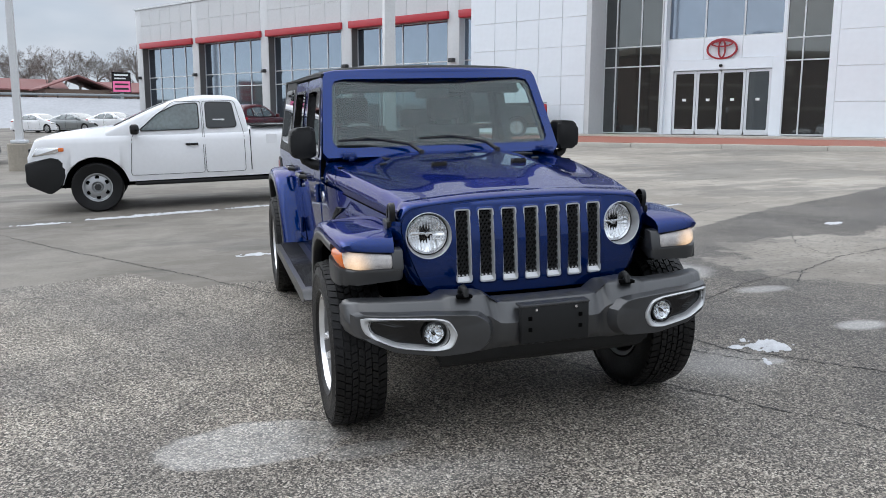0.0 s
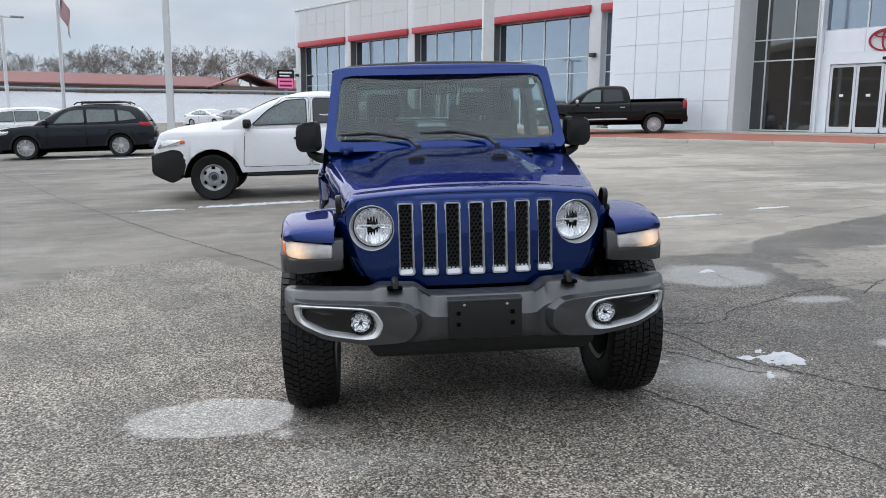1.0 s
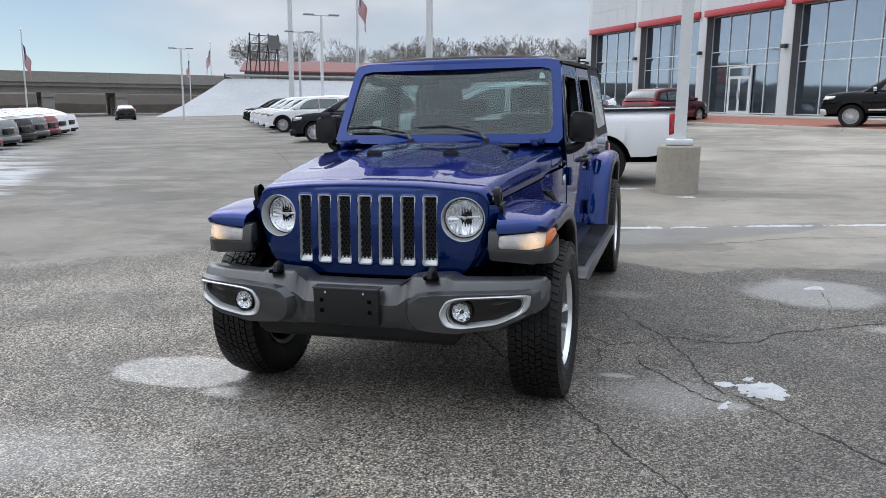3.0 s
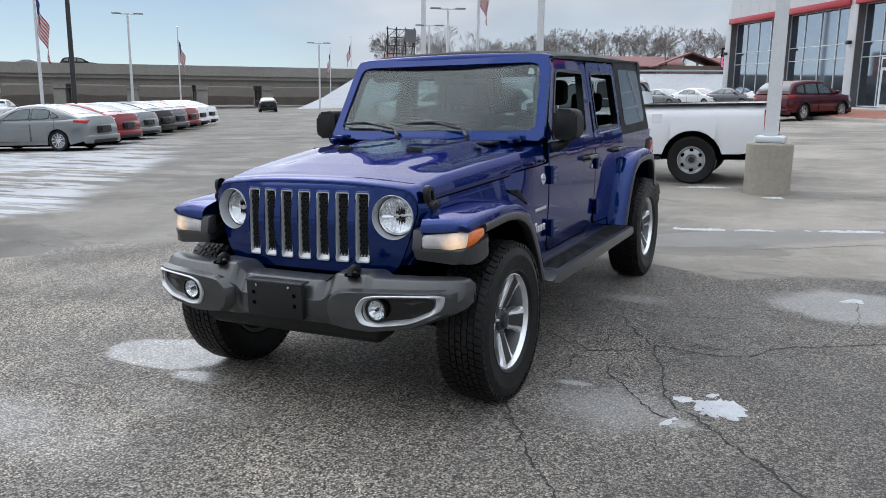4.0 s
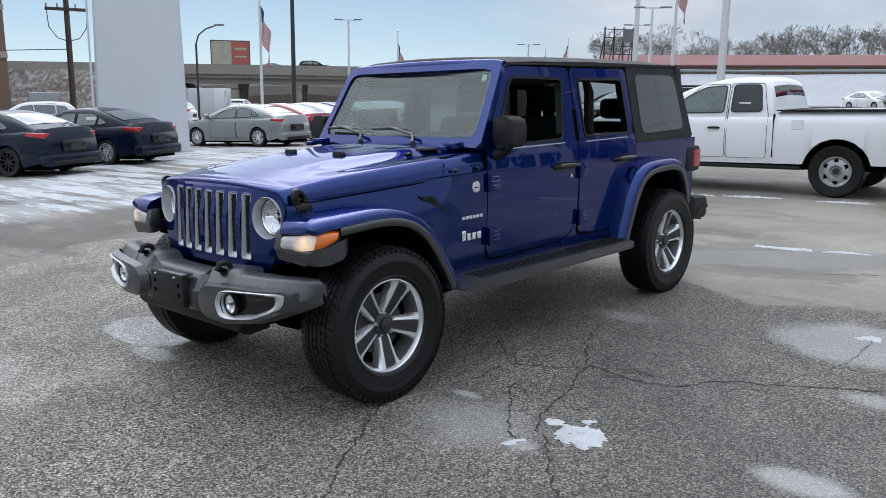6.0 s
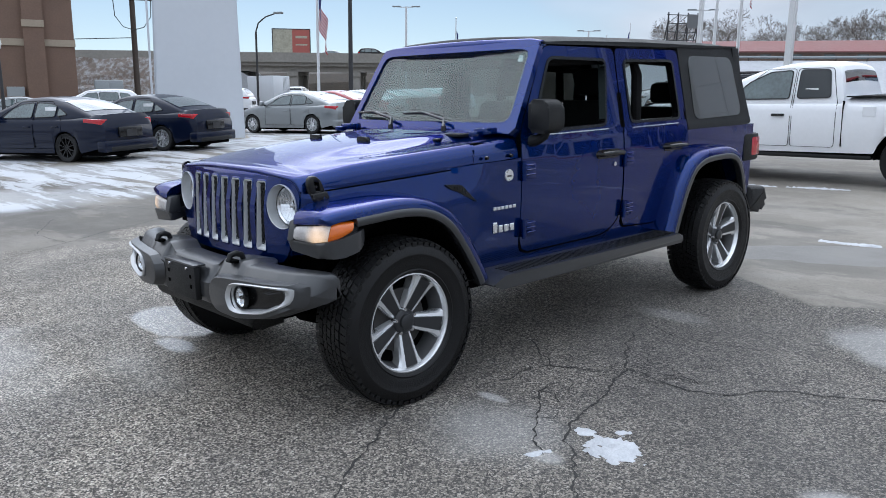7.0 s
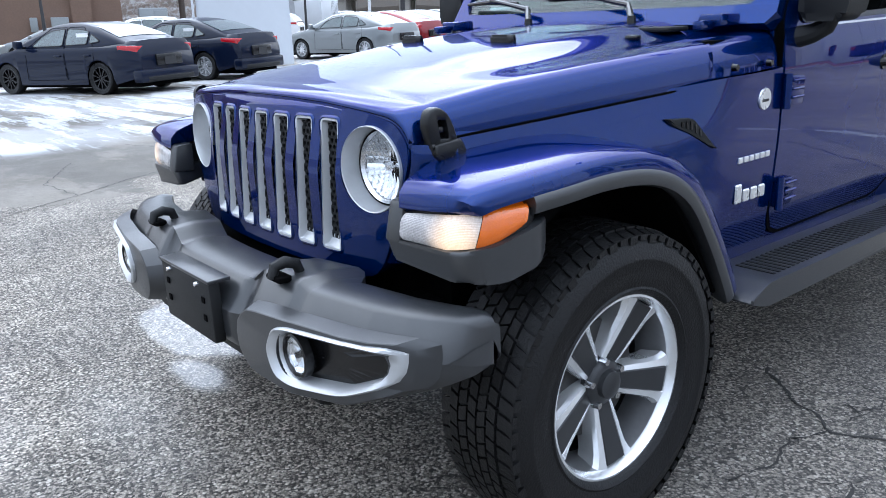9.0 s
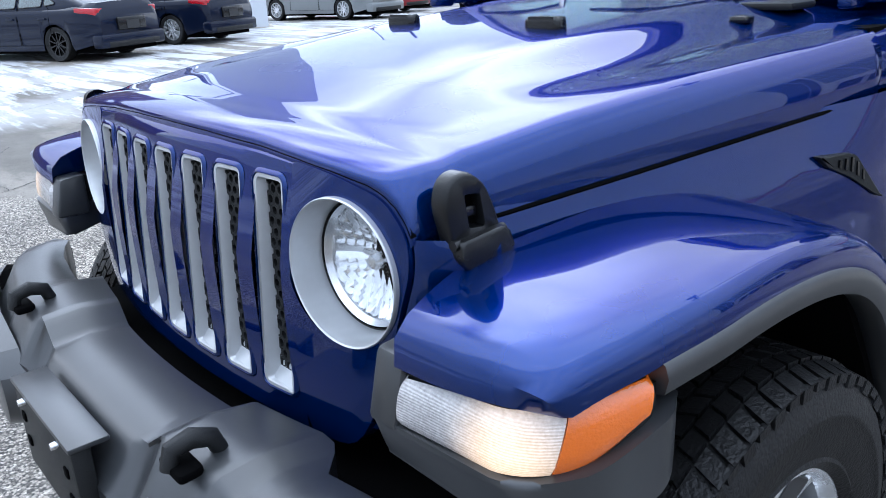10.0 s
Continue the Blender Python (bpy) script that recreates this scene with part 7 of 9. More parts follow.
# -- grille panel with seven slots
SLOTS = [(-0.3225 + k * 0.1075) for k in range(7)]
SW, SZ0, SZ1 = 0.0345, 0.744, 1.072
bm = bmesh.new()
xs = [-0.376] + [v for c in SLOTS for v in (c - SW, c + SW)] + [0.376]
xs = sorted(set(round(v, 4) for v in xs))
zs = [0.690, 0.70, 0.72, SZ0] + [SZ0 + (SZ1 - SZ0) * k / 8 for k in range(1, 8)] + [SZ1, 1.088, 1.105, 1.115]
for i in range(len(xs) - 1):
    mid = (xs[i] + xs[i + 1]) / 2
    in_slot = any(abs(mid - c) < SW for c in SLOTS)
    for j in range(len(zs) - 1):
        if in_slot and zs[j] >= SZ0 - 1e-6 and zs[j + 1] <= SZ1 + 1e-6:
            continue
        vs = [bm.verts.new((x, gy(x, z) + 0.010 * max(0.0, (z - 1.105) / 0.010), min(z, SZ1 + (z - SZ1) / (1.115 - SZ1) * (lip_z(x) - 0.003 - SZ1)) if z > SZ1 else z)) for x, z in ((xs[i], zs[j]), (xs[i + 1], zs[j]), (xs[i + 1], zs[j + 1]), (xs[i], zs[j + 1]))]
        bm.faces.new(vs)
bmesh.ops.remove_doubles(bm, verts=bm.verts, dist=1e-4)
HX, HZ, HR = 0.478, 0.963, 0.103
for sx in (1, -1):
    outl = rounded([(0.376, 0.690), (0.470, 0.690), (0.515, 0.750), (0.562, 0.870), (0.596, 0.985), (0.594, 1.030), (0.560, 1.075), (0.46, 1.095), (0.376, 1.102)], [0.0, 0.04, 0.06, 0.06, 0.05, 0.03, 0.03, 0.03, 0.0], 4)
    circ = [(HX + HR * math.cos(2 * math.pi * i / 64), HZ + HR * math.sin(2 * math.pi * i / 64)) for i in range(64)]
    o, c2 = by_angle(outl, (HX, HZ), 96), by_angle(circ, (HX, HZ), 96)
    rings = []
    for k in range(6):
        t = k / 5
        rings.append([Vector((sx * (a[0] + (c[0] - a[0]) * t), 0, a[1] + (c[1] - a[1]) * t)) for a, c in zip(o, c2)])
    for rg in rings:
        for p in rg:
            p.y = gy(p.x, p.z)
    back = [Vector((p.x, p.y + 0.05, p.z)) for p in rings[0]]
    loft(bm, [back] + rings, True)
    # body side that shows between the panel and the wing
    side_run = [q for q in outl if 0.50 < q[0] and q[1] < 1.03]
    loft(bm, [[Vector((sx * (q[0] + dx), gy(q[0], q[1]) + dy, q[1])) for q in side_run] for dx, dy in ((0.003, 0.050), (0.003, 0.008), (0.012, 0.012), (0.050, 0.045), (0.060, 0.10))])
gp = part("grille_panel", bm, M["blue"], jeep, smooth=40)
# black sheet stands in for the unlit space behind the grille
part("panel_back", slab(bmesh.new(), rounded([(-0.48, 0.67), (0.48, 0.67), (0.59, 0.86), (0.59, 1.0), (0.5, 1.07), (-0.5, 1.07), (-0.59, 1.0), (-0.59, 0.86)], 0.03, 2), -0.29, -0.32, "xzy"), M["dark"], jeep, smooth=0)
hexes = bmesh.new()
hr = 0.0105
for j in range(19):
    for i in range(4):
        cx = -0.028 + i * 0.0187 + (0.0093 if j % 2 else 0)
        cz = j * 0.0163
        if abs(cx) > 0.031:
            continue
        ring_o = [(cx + hr * math.cos(math.pi / 6 + k * math.pi / 3), cz + hr * math.sin(math.pi / 6 + k * math.pi / 3)) for k in range(6)]
        band(hexes, ring_o, 0.0032, 0.0, 0.010, "xzy")
hex_me = mesh_from(hexes, "mesh_insert", M["plastic"], 0)
for k, c in enumerate(SLOTS):
    z1 = SZ1 if abs(c) > 0.3 else SZ1 + 0.004
    o = rounded([(c - SW, SZ0), (c + SW, SZ0), (c + SW, SZ1), (c - SW, SZ1)], 0.012, 4)
    at_face = lambda prof: [[Vector((p[0], gy(p[0], p[1]) + dy, p[1])) for p in grow(o, g)] for g, dy in prof]  # noqa: E731
    part("slot_rim", loft(bmesh.new(), at_face([(0.010, -0.0005), (0.007, -0.004), (0.004, -0.0045), (0.0025, 0.0015)]), True), M["blue"], gp, smooth=60)
    sr = part("slot_surround", loft(bmesh.new(), at_face([(0.0035, 0.001), (0.0025, -0.0025), (-0.0030, -0.002), (-0.0050, 0.003), (-0.0090, 0.024)]), True), M["silver_trim"], gp, "silver slot surround", smooth=40)
    part("slot_ledge", slab(bmesh.new(), [(gy(c, SZ0) + 0.0, SZ0 + 0.002), (gy(c, SZ0) + 0.024, SZ0 + 0.032), (gy(c, SZ0) + 0.024, SZ0 + 0.002)], c - SW + 0.003, c + SW - 0.003), M["silver_trim"], sr, smooth=0)
    # black backing close behind the mesh, put in for the shade there
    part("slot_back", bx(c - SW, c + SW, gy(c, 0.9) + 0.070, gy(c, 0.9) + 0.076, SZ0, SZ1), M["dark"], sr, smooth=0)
    mi = new("mesh_insert", hex_me)
    mi.parent = sr
    mi.location = (c, gy(c, 0.9) + 0.019, SZ0 + 0.014)
    mi.rotation_euler = (-0.05, 0, 0)

# -- headlamps
for sx in (1, -1):
    f0 = Vector((sx * HX, gy(HX, HZ), HZ))
    ax = Vector((sx * 0.13, -1, 0.03))
    hl = part("headlamp", lathe(bmesh.new(), [(0.1045, -0.030), (0.1045, 0.000), (0.103, 0.002), (0.101, 0.000), (0.099, -0.010), (0.0945, -0.058), (0.090, -0.062)], f0, ax, 64), M["silver_trim"], jeep, "round headlamp in a deep silver bezel")
    part("seal", lathe(bmesh.new(), [(0.0955, -0.060), (0.0945, -0.050), (0.0920, -0.050), (0.0910, -0.062)], f0, ax, 56, True), M["gloss_black"], hl)
    part("lamp_ring", lathe(bmesh.new(), [(0.0920, -0.058), (0.0895, -0.050), (0.0820, -0.058), (0.0800, -0.068)], f0, ax, 56), M["chrome"], hl)
    ln_ = part("lens", lathe(bmesh.new(), [(0.0, -0.044), (0.03, -0.046), (0.058, -0.049), (0.075, -0.053), (0.0825, -0.058)], f0, ax, 48), M["lamp_glass"], hl)
    ln_.visible_shadow = False
    # fluted bowl: upright flutes that fade towards the rim
    bm = bmesh.new()
    q = ax.to_track_quat("Z", "Y").to_matrix()
    up_ = (q.inverted() @ Vector((0, 0, 1))).normalized()
    rt_ = up_.cross(Vector((0, 0, 1))).normalized()
    rings = []
    for k_ in range(13):
        rad = 0.082 * (1 - k_ / 12) + 0.004 * k_ / 12
        ring = []
        for i in range(96):
            th = 2 * math.pi * i / 96
            xx, zz = rad * math.cos(th), rad * math.sin(th)
            flute = abs(math.sin(xx * 235)) * 0.007 * min(1.0, abs(zz) / 0.012)
            ring.append(f0 + q @ (rt_ * xx + up_ * zz + Vector((0, 0, -0.064 - 0.030 * (1 - (rad / 0.082) ** 2) + flute))))
        rings.append(ring)
    loft(bm, rings, True)
    part("reflector", bm, M["reflector"], hl, smooth=28)
    part("bulb_shield", lathe(bmesh.new(), [(0.0, -0.056), (0.009, -0.058), (0.012, -0.066), (0.012, -0.100)], f0, ax, 24), M["chrome"], hl)
    part("bulb_post", bx(f0.x - 0.060, f0.x + 0.060, f0.y + 0.078, f0.y + 0.090, f0.z - 0.006, f0.z + 0.006, bevel=0.003), M["reflector"], hl)


# -- front wings (flares)
def flare(path, inner_x, outer_x, sx, front):
    """Blue top skin and black lip that follow an arch drawn in y and z."""
    blue, lip, n = [], [], len(path)
    for i, (y, z) in enumerate(path):
        a, c = Vector(path[max(0, i - 1)]), Vector(path[min(n - 1, i + 1)])
        t = (c - a).normalized()
        nv = Vector((-t.y, t.x))
        if nv.y < 0 and abs(nv.y) > 0.9:
            nv = -nv
        up = lambda h: (y + nv.x * h, z + nv.y * h)  # noqa: E731
        ix = inner_x(y, z) if callable(inner_x) else inner_x
        ox = outer_x(y, z) if callable(outer_x) else outer_x
        drop = 0.014 * min(1.0, max(0.0, (-0.32 - y) / 0.10)) if front else 0.0
        cs = [(ix, 0.038 - drop), (ix + (ox - ix) * 0.35, 0.035 - drop * 0.35), (ix + (ox - ix) * 0.62, 0.031), (ix + (ox - ix) * 0.80, 0.026), (ox - 0.026, 0.020), (ox - 0.014, 0.012), (ox - 0.005, -0.002), (ox - 0.004, -0.024), (ix + 0.02, -0.030)]
        if not front or i == 0 or y > -0.43:
            blue.append([Vector((sx * px, *up(h))) for px, h in cs])
        if front and i == 0:
            # the nose comes down to the upper edge of the lamp
            nose = []
            for k, (px, h) in enumerate(cs):
                ny = interp([(0.60, -0.456), (0.650, -0.460), (0.70, -0.464), (0.80, -0.458), (0.835, -0.450), (0.860, -0.440), (0.88, -0.424)], px)
                nz = 0.908 + 0.100 * max(0.0, px - 0.664)
                nose.append(Vector((sx * px, ny, nz)) if k < 7 else Vector((sx * px, ny + 0.014, nz - 0.012)))
            blue[-1] = nose
        ls = [(ox - 0.012, -0.018), (ox - 0.001, -0.025), (ox + 0.003, -0.040), (ox - 0.002, -0.060), (ox - 0.014, -0.064), (ox - 0.05, -0.055), (ox - 0.05, -0.02)]
        if not front or y > -0.325:
            lip.append([Vector((sx * px, *up(h))) for px, h in ls])
    if front:
        round_off = [a.lerp(c, 0.5) + Vector((0, -0.009, 0.006)) if k < 7 else a.lerp(c, 0.5) for k, (a, c) in enumerate(zip(blue[0], blue[1]))]
        blue.insert(1, round_off)
    bmb, bml = bmesh.new(), bmesh.new()
    loft(bmb, blue, True, True)
    loft(bml, lip, True, True)
    w = part("front_wing" if front else "rear_wing", bmb, M["blue"], jeep, smooth=50)
    part("arch_lip", bml, M["bumper"], w, "black plastic arch lip", smooth=50)
    return w


fpath = smooth_path([(-0.452, 0.921), (-0.425, 0.942), (-0.36, 0.956), (-0.22, 0.967), (-0.05, 0.974), (0.10, 0.960), (0.22, 0.918), (0.32, 0.840), (0.42, 0.71), (0.50, 0.585), (0.535, 0.52)], 4)
rpath = smooth_path([(2.350, 0.505), (2.41, 0.66), (2.48, 0.82), (2.57, 0.945), (2.70, 1.003), (2.90, 1.018), (3.08, 1.012), (3.20, 0.965), (3.29, 0.86), (3.345, 0.74), (3.37, 0.68)], 4)
for sx in (1, -1):
    flare(fpath, lambda y, z: interp([(-0.45, 0.650), (-0.3, 0.63), (0.2, 0.66), (0.45, 0.72)], y), lambda y, z: interp([(-0.452, 0.872), (-0.42, 0.884), (-0.34, 0.898), (-0.2, 0.910), (0.3, 0.915), (0.54, 0.90)], y), sx, True)
    flare(rpath, 0.735, lambda y, z: interp([(2.36, 0.89), (2.6, 0.912), (3.2, 0.915), (3.37, 0.90)], y), sx, False)
    # lamp box in the nose of the wing: a lens over a black lip that climbs into the arch
    box_plan = rounded([(0.608, -0.474), (0.846, -0.462), (0.896, -0.398), (0.912, -0.290), (0.88, -0.235), (0.66, -0.25)], [0.02, 0.05, 0.06, 0.02, 0.02, 0.02], 5)

    def climb(p, s=sx):
        k = min(1.0, max(0.0, (p.y + 0.40) / 0.16))
        lowest = 0.772 + 0.050 * k * k + 0.010 * max(0.0, (0.75 - abs(p.x)) / 0.1)
        highest = 0.838 + 0.014 * max(0.0, (abs(p.x) - 0.80) / 0.1) + 0.040 * k
        t = (p.z - 0.772) / 0.066
        return Vector((p.x, p.y + (0.012 if t < 0.5 and p.y < -0.42 else 0.0), lowest + (highest - lowest) * t))
    lb = part("turn_lamp", slab(bmesh.new(), [(sx * a, c) for a, c in box_plan], 0.772, 0.838, "xyz", bevel=0.010, shape=climb), M["bumper"], jeep, "black housing with clear and amber turn lamp", smooth=40)
    part("lamp_body", slab(bmesh.new(), [(sx * a, c) for a, c in rounded([(0.642, -0.452), (0.835, -0.440), (0.885, -0.380), (0.895, -0.30), (0.86, -0.25), (0.66, -0.25)], 0.02, 3)], 0.83, 0.915, "xyz"), M["plastic"], lb)
    part("lamp_post", slab(bmesh.new(), rounded([(-0.476, 0.83), (-0.40, 0.83), (-0.40, 0.925), (-0.455, 0.920)], 0.008, 2), sx * 0.609, sx * 0.660, bevel=0.006), M["bumper"], lb)
    front_arc = rounded([(0.664, -0.472), (0.842, -0.458), (0.890, -0.396), (0.902, -0.308)], [0.0, 0.04, 0.05, 0.0], 8)
    arc_pts = [Vector(front_arc[0]).lerp(Vector(front_arc[1]), i / 8) for i in range(8)] + [Vector(p) for p in front_arc[1:-1]] + [Vector(front_arc[-2]).lerp(Vector(front_arc[-1]), i / 5) for i in range(1, 6)]
    run = [0.0]
    for p0_, p1_ in zip(arc_pts, arc_pts[1:]):
        run.append(run[-1] + (p1_ - p0_).length)

    def lens(lo, hi, slant0, slant1):
        """Lens from lo to hi of the run; its ends lean so that the lower corner lies nearer the nose."""
        rows = []
        for i in range(22):
            u = lo + (hi - lo) * i / 21
            row = []
            for j in range(7):
                v = j / 6
                uu = min(1.0, max(0.0, u + (slant0 * (21 - i) + slant1 * i) / 21 * (v - 0.5)))
                d = uu * run[-1]
                px, py = interp(list(zip(run, [p.x for p in arc_pts])), d), interp(list(zip(run, [p.y for p in arc_pts])), d)
                k = max(0.0, (uu - 0.66) / 0.34)
                zb, zt = 0.840 + 0.014 * max(0.0, (px - 0.80) / 0.1) + 0.034 * k ** 1.4, 0.899 + 0.025 * min(1.0, uu / 0.72)
                nv = Vector((px - 0.72, py + 0.30)).normalized()
                bulge = 0.010 * (1 - (2 * v - 1) ** 4) - 0.006 - 0.010 * v
                row.append(Vector((sx * (px + nv.x * bulge), py + nv.y * bulge, zb + (zt - zb) * v)))
            rows.append(row)
        back = [[Vector((p.x * 0.975, p.y + 0.02, p.z)) for p in r] for r in rows]
        bml = bmesh.new()
        loft(bml, rows)
        loft(bml, back)
        loft(bml, [back[0], rows[0]])
        loft(bml, [rows[-1], back[-1]])
        return bml
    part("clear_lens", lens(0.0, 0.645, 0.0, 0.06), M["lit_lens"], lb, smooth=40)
    part("amber_lens", lens(0.650, 0.985, 0.06, 0.05), M["amber"], lb, smooth=40)
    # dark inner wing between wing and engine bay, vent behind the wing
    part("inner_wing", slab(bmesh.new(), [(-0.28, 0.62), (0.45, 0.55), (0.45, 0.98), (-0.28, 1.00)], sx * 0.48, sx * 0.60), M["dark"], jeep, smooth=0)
    on_cowl = lambda p, s=sx: Vector((s * (interp([(0.36, 0.716), (0.46, 0.738), (0.60, 0.762)], p.y) + 0.10 * max(0.0, 0.98 - p.z) + p.x - 0.004), p.y, p.z))  # noqa: E731
    vt = part("side_vent", slab(bmesh.new(), rounded([(0.400, 1.006), (0.485, 1.001), (0.503, 0.992), (0.588, 0.903), (0.560, 0.915), (0.484, 0.959), (0.425, 0.985)], 0.005, 2), -0.012, 0.012, bevel=0.004, shape=on_cowl), M["plastic"], jeep, "black mesh side vent")
    for i in range(5):
        yb = 0.450 + i * 0.017
        z0, z1 = interp([(0.40, 0.993), (0.484, 0.965), (0.588, 0.905)], yb) + 0.004, interp([(0.485, 0.999), (0.503, 0.988), (0.588, 0.900)], yb) - 0.005
        part("vent_bar", slab(bmesh.new(), [(yb, z0), (yb + 0.006, z0 - 0.003), (yb + 0.006, z1 - 0.003), (yb, z1)], 0.011, 0.015, shape=on_cowl), M["gloss_black"], vt, smooth=0)
    bd = part("round_badge", cyl(bmesh.new(), (sx * 0.768, 0.838, 1.020), (sx * 0.775, 0.838, 1.020), 0.034, 0.032, 28), M["emblem"], jeep, "round silver badge")
    part("badge_bar", bx(sx * 0.775, sx * 0.7765, 0.822, 0.854, 1.012, 1.020), M["bar_dark"], bd, smooth=0)
    # plain blocks where the maker's lettering stands
    for i in range(6):
        part("trim_badge", bx(sx * 0.765, sx * 0.772, 0.715 + i * 0.031, 0.739 + i * 0.031, 0.838, 0.856, bevel=0.002, segs=1), M["emblem"], jeep)
    for i in range(4):
        part("maker_badge", bx(sx * 0.760, sx * 0.769, 0.715 + i * 0.045, 0.750 + i * 0.045, 0.712, 0.752 if i else 0.772, bevel=0.004, segs=1), M["emblem"], jeep)

# -- front bumper: sections across the car, swept back at the ends
BX = [0.0, 0.20, 0.235, 0.27, 0.285, 0.30, 0.33, 0.45, 0.485, 0.52, 0.60, 0.70, 0.79, 0.815, 0.838, 0.855, 0.868, 0.879, 0.885, 0.889]
TOP = [(0.0, 0.694), (0.235, 0.694), (0.285, 0.728), (0.30, 0.733), (0.45, 0.736), (0.485, 0.722), (0.60, 0.722), (0.79, 0.722), (0.838, 0.720), (0.868, 0.714), (0.881, 0.704), (0.889, 0.684)]
FACE = [(0.0, -0.688), (0.20, -0.688), (0.27, -0.682), (0.40, -0.672), (0.52, -0.662), (0.70, -0.628), (0.79, -0.596), (0.838, -0.566), (0.866, -0.532), (0.879, -0.495), (0.887, -0.450), (0.889, -0.410)]
BOT = [(0.0, 0.490), (0.24, 0.490), (0.30, 0.482), (0.50, 0.482), (0.62, 0.494), (0.74, 0.522), (0.85, 0.566), (0.879, 0.582), (0.889, 0.602)]


def bumper_face(x):
    return interp(FACE, abs(x))


bm = bmesh.new()
rings = []
fine_x = sorted(set(BX) | {round(v, 3) for v in np.linspace(0, 0.82, 41)})
for x in [-v for v in fine_x[:0:-1]] + fine_x:
    a = abs(x)
    zt, yf, zb = interp(TOP, a), interp(FACE, a), interp(BOT, a)
    inset = 0.020 * math.exp(-((a - 0.26) / 0.035) ** 2)     # groove between middle and horns
    yr = max(min(-0.40, gy(x, 0.69) - 0.032), yf + 0.02)     # a dark gap stays open below the grille
    yr = min(yr, yf + interp([(0.40, 0.30), (0.52, 0.175), (0.80, 0.165), (0.889, 0.15)], a))
    d1, d2, d3 = min(0.135, (yr - yf) * 0.75), min(0.062, (yr - yf) * 0.45), min(0.050, (yr - yf) * 0.35)
    rings.append([Vector((x, yr, zt - 0.012)), Vector((x, yf + d1, zt)), Vector((x, yf + d2, zt - 0.006)), Vector((x, yf + d3 + inset, zt - 0.013)), Vector((x, yf + 0.010 + inset, zt - 0.076)), Vector((x, yf + inset, zt - 0.088)),
                  Vector((x, yf + inset, zb + 0.050)), Vector((x, yf + 0.012 + inset, zb + 0.020)), Vector((x, yf + min(0.040, (yr - yf) * 0.5), zb)), Vector((x, yr, zb + 0.01))])
loft(bm, rings, True, True)
bp = part("front_bumper", bm, M["bumper"], jeep, "dark grey grained plastic bumper", smooth=36)
# dark shelf added under the gap below the grille to keep it black
part("gap_shelf", bx(-0.60, 0.60, -0.52, -0.30, 0.59, 0.64, bevel=0.004), M["dark"], jeep)
part("valance", slab(bmesh.new(), rounded([(-0.56, 0.395), (-0.62, 0.43), (-0.63, 0.492), (-0.45, 0.492), (-0.42, 0.40)], 0.015, 3), -0.52, 0.52, bevel=0.02, shape=lambda p: Vector((p.x * (0.90 + 0.10 * min(1.0, (p.z - 0.395) / 0.08)), p.y, p.z))), M["plastic"], jeep, "black plastic lower valance")
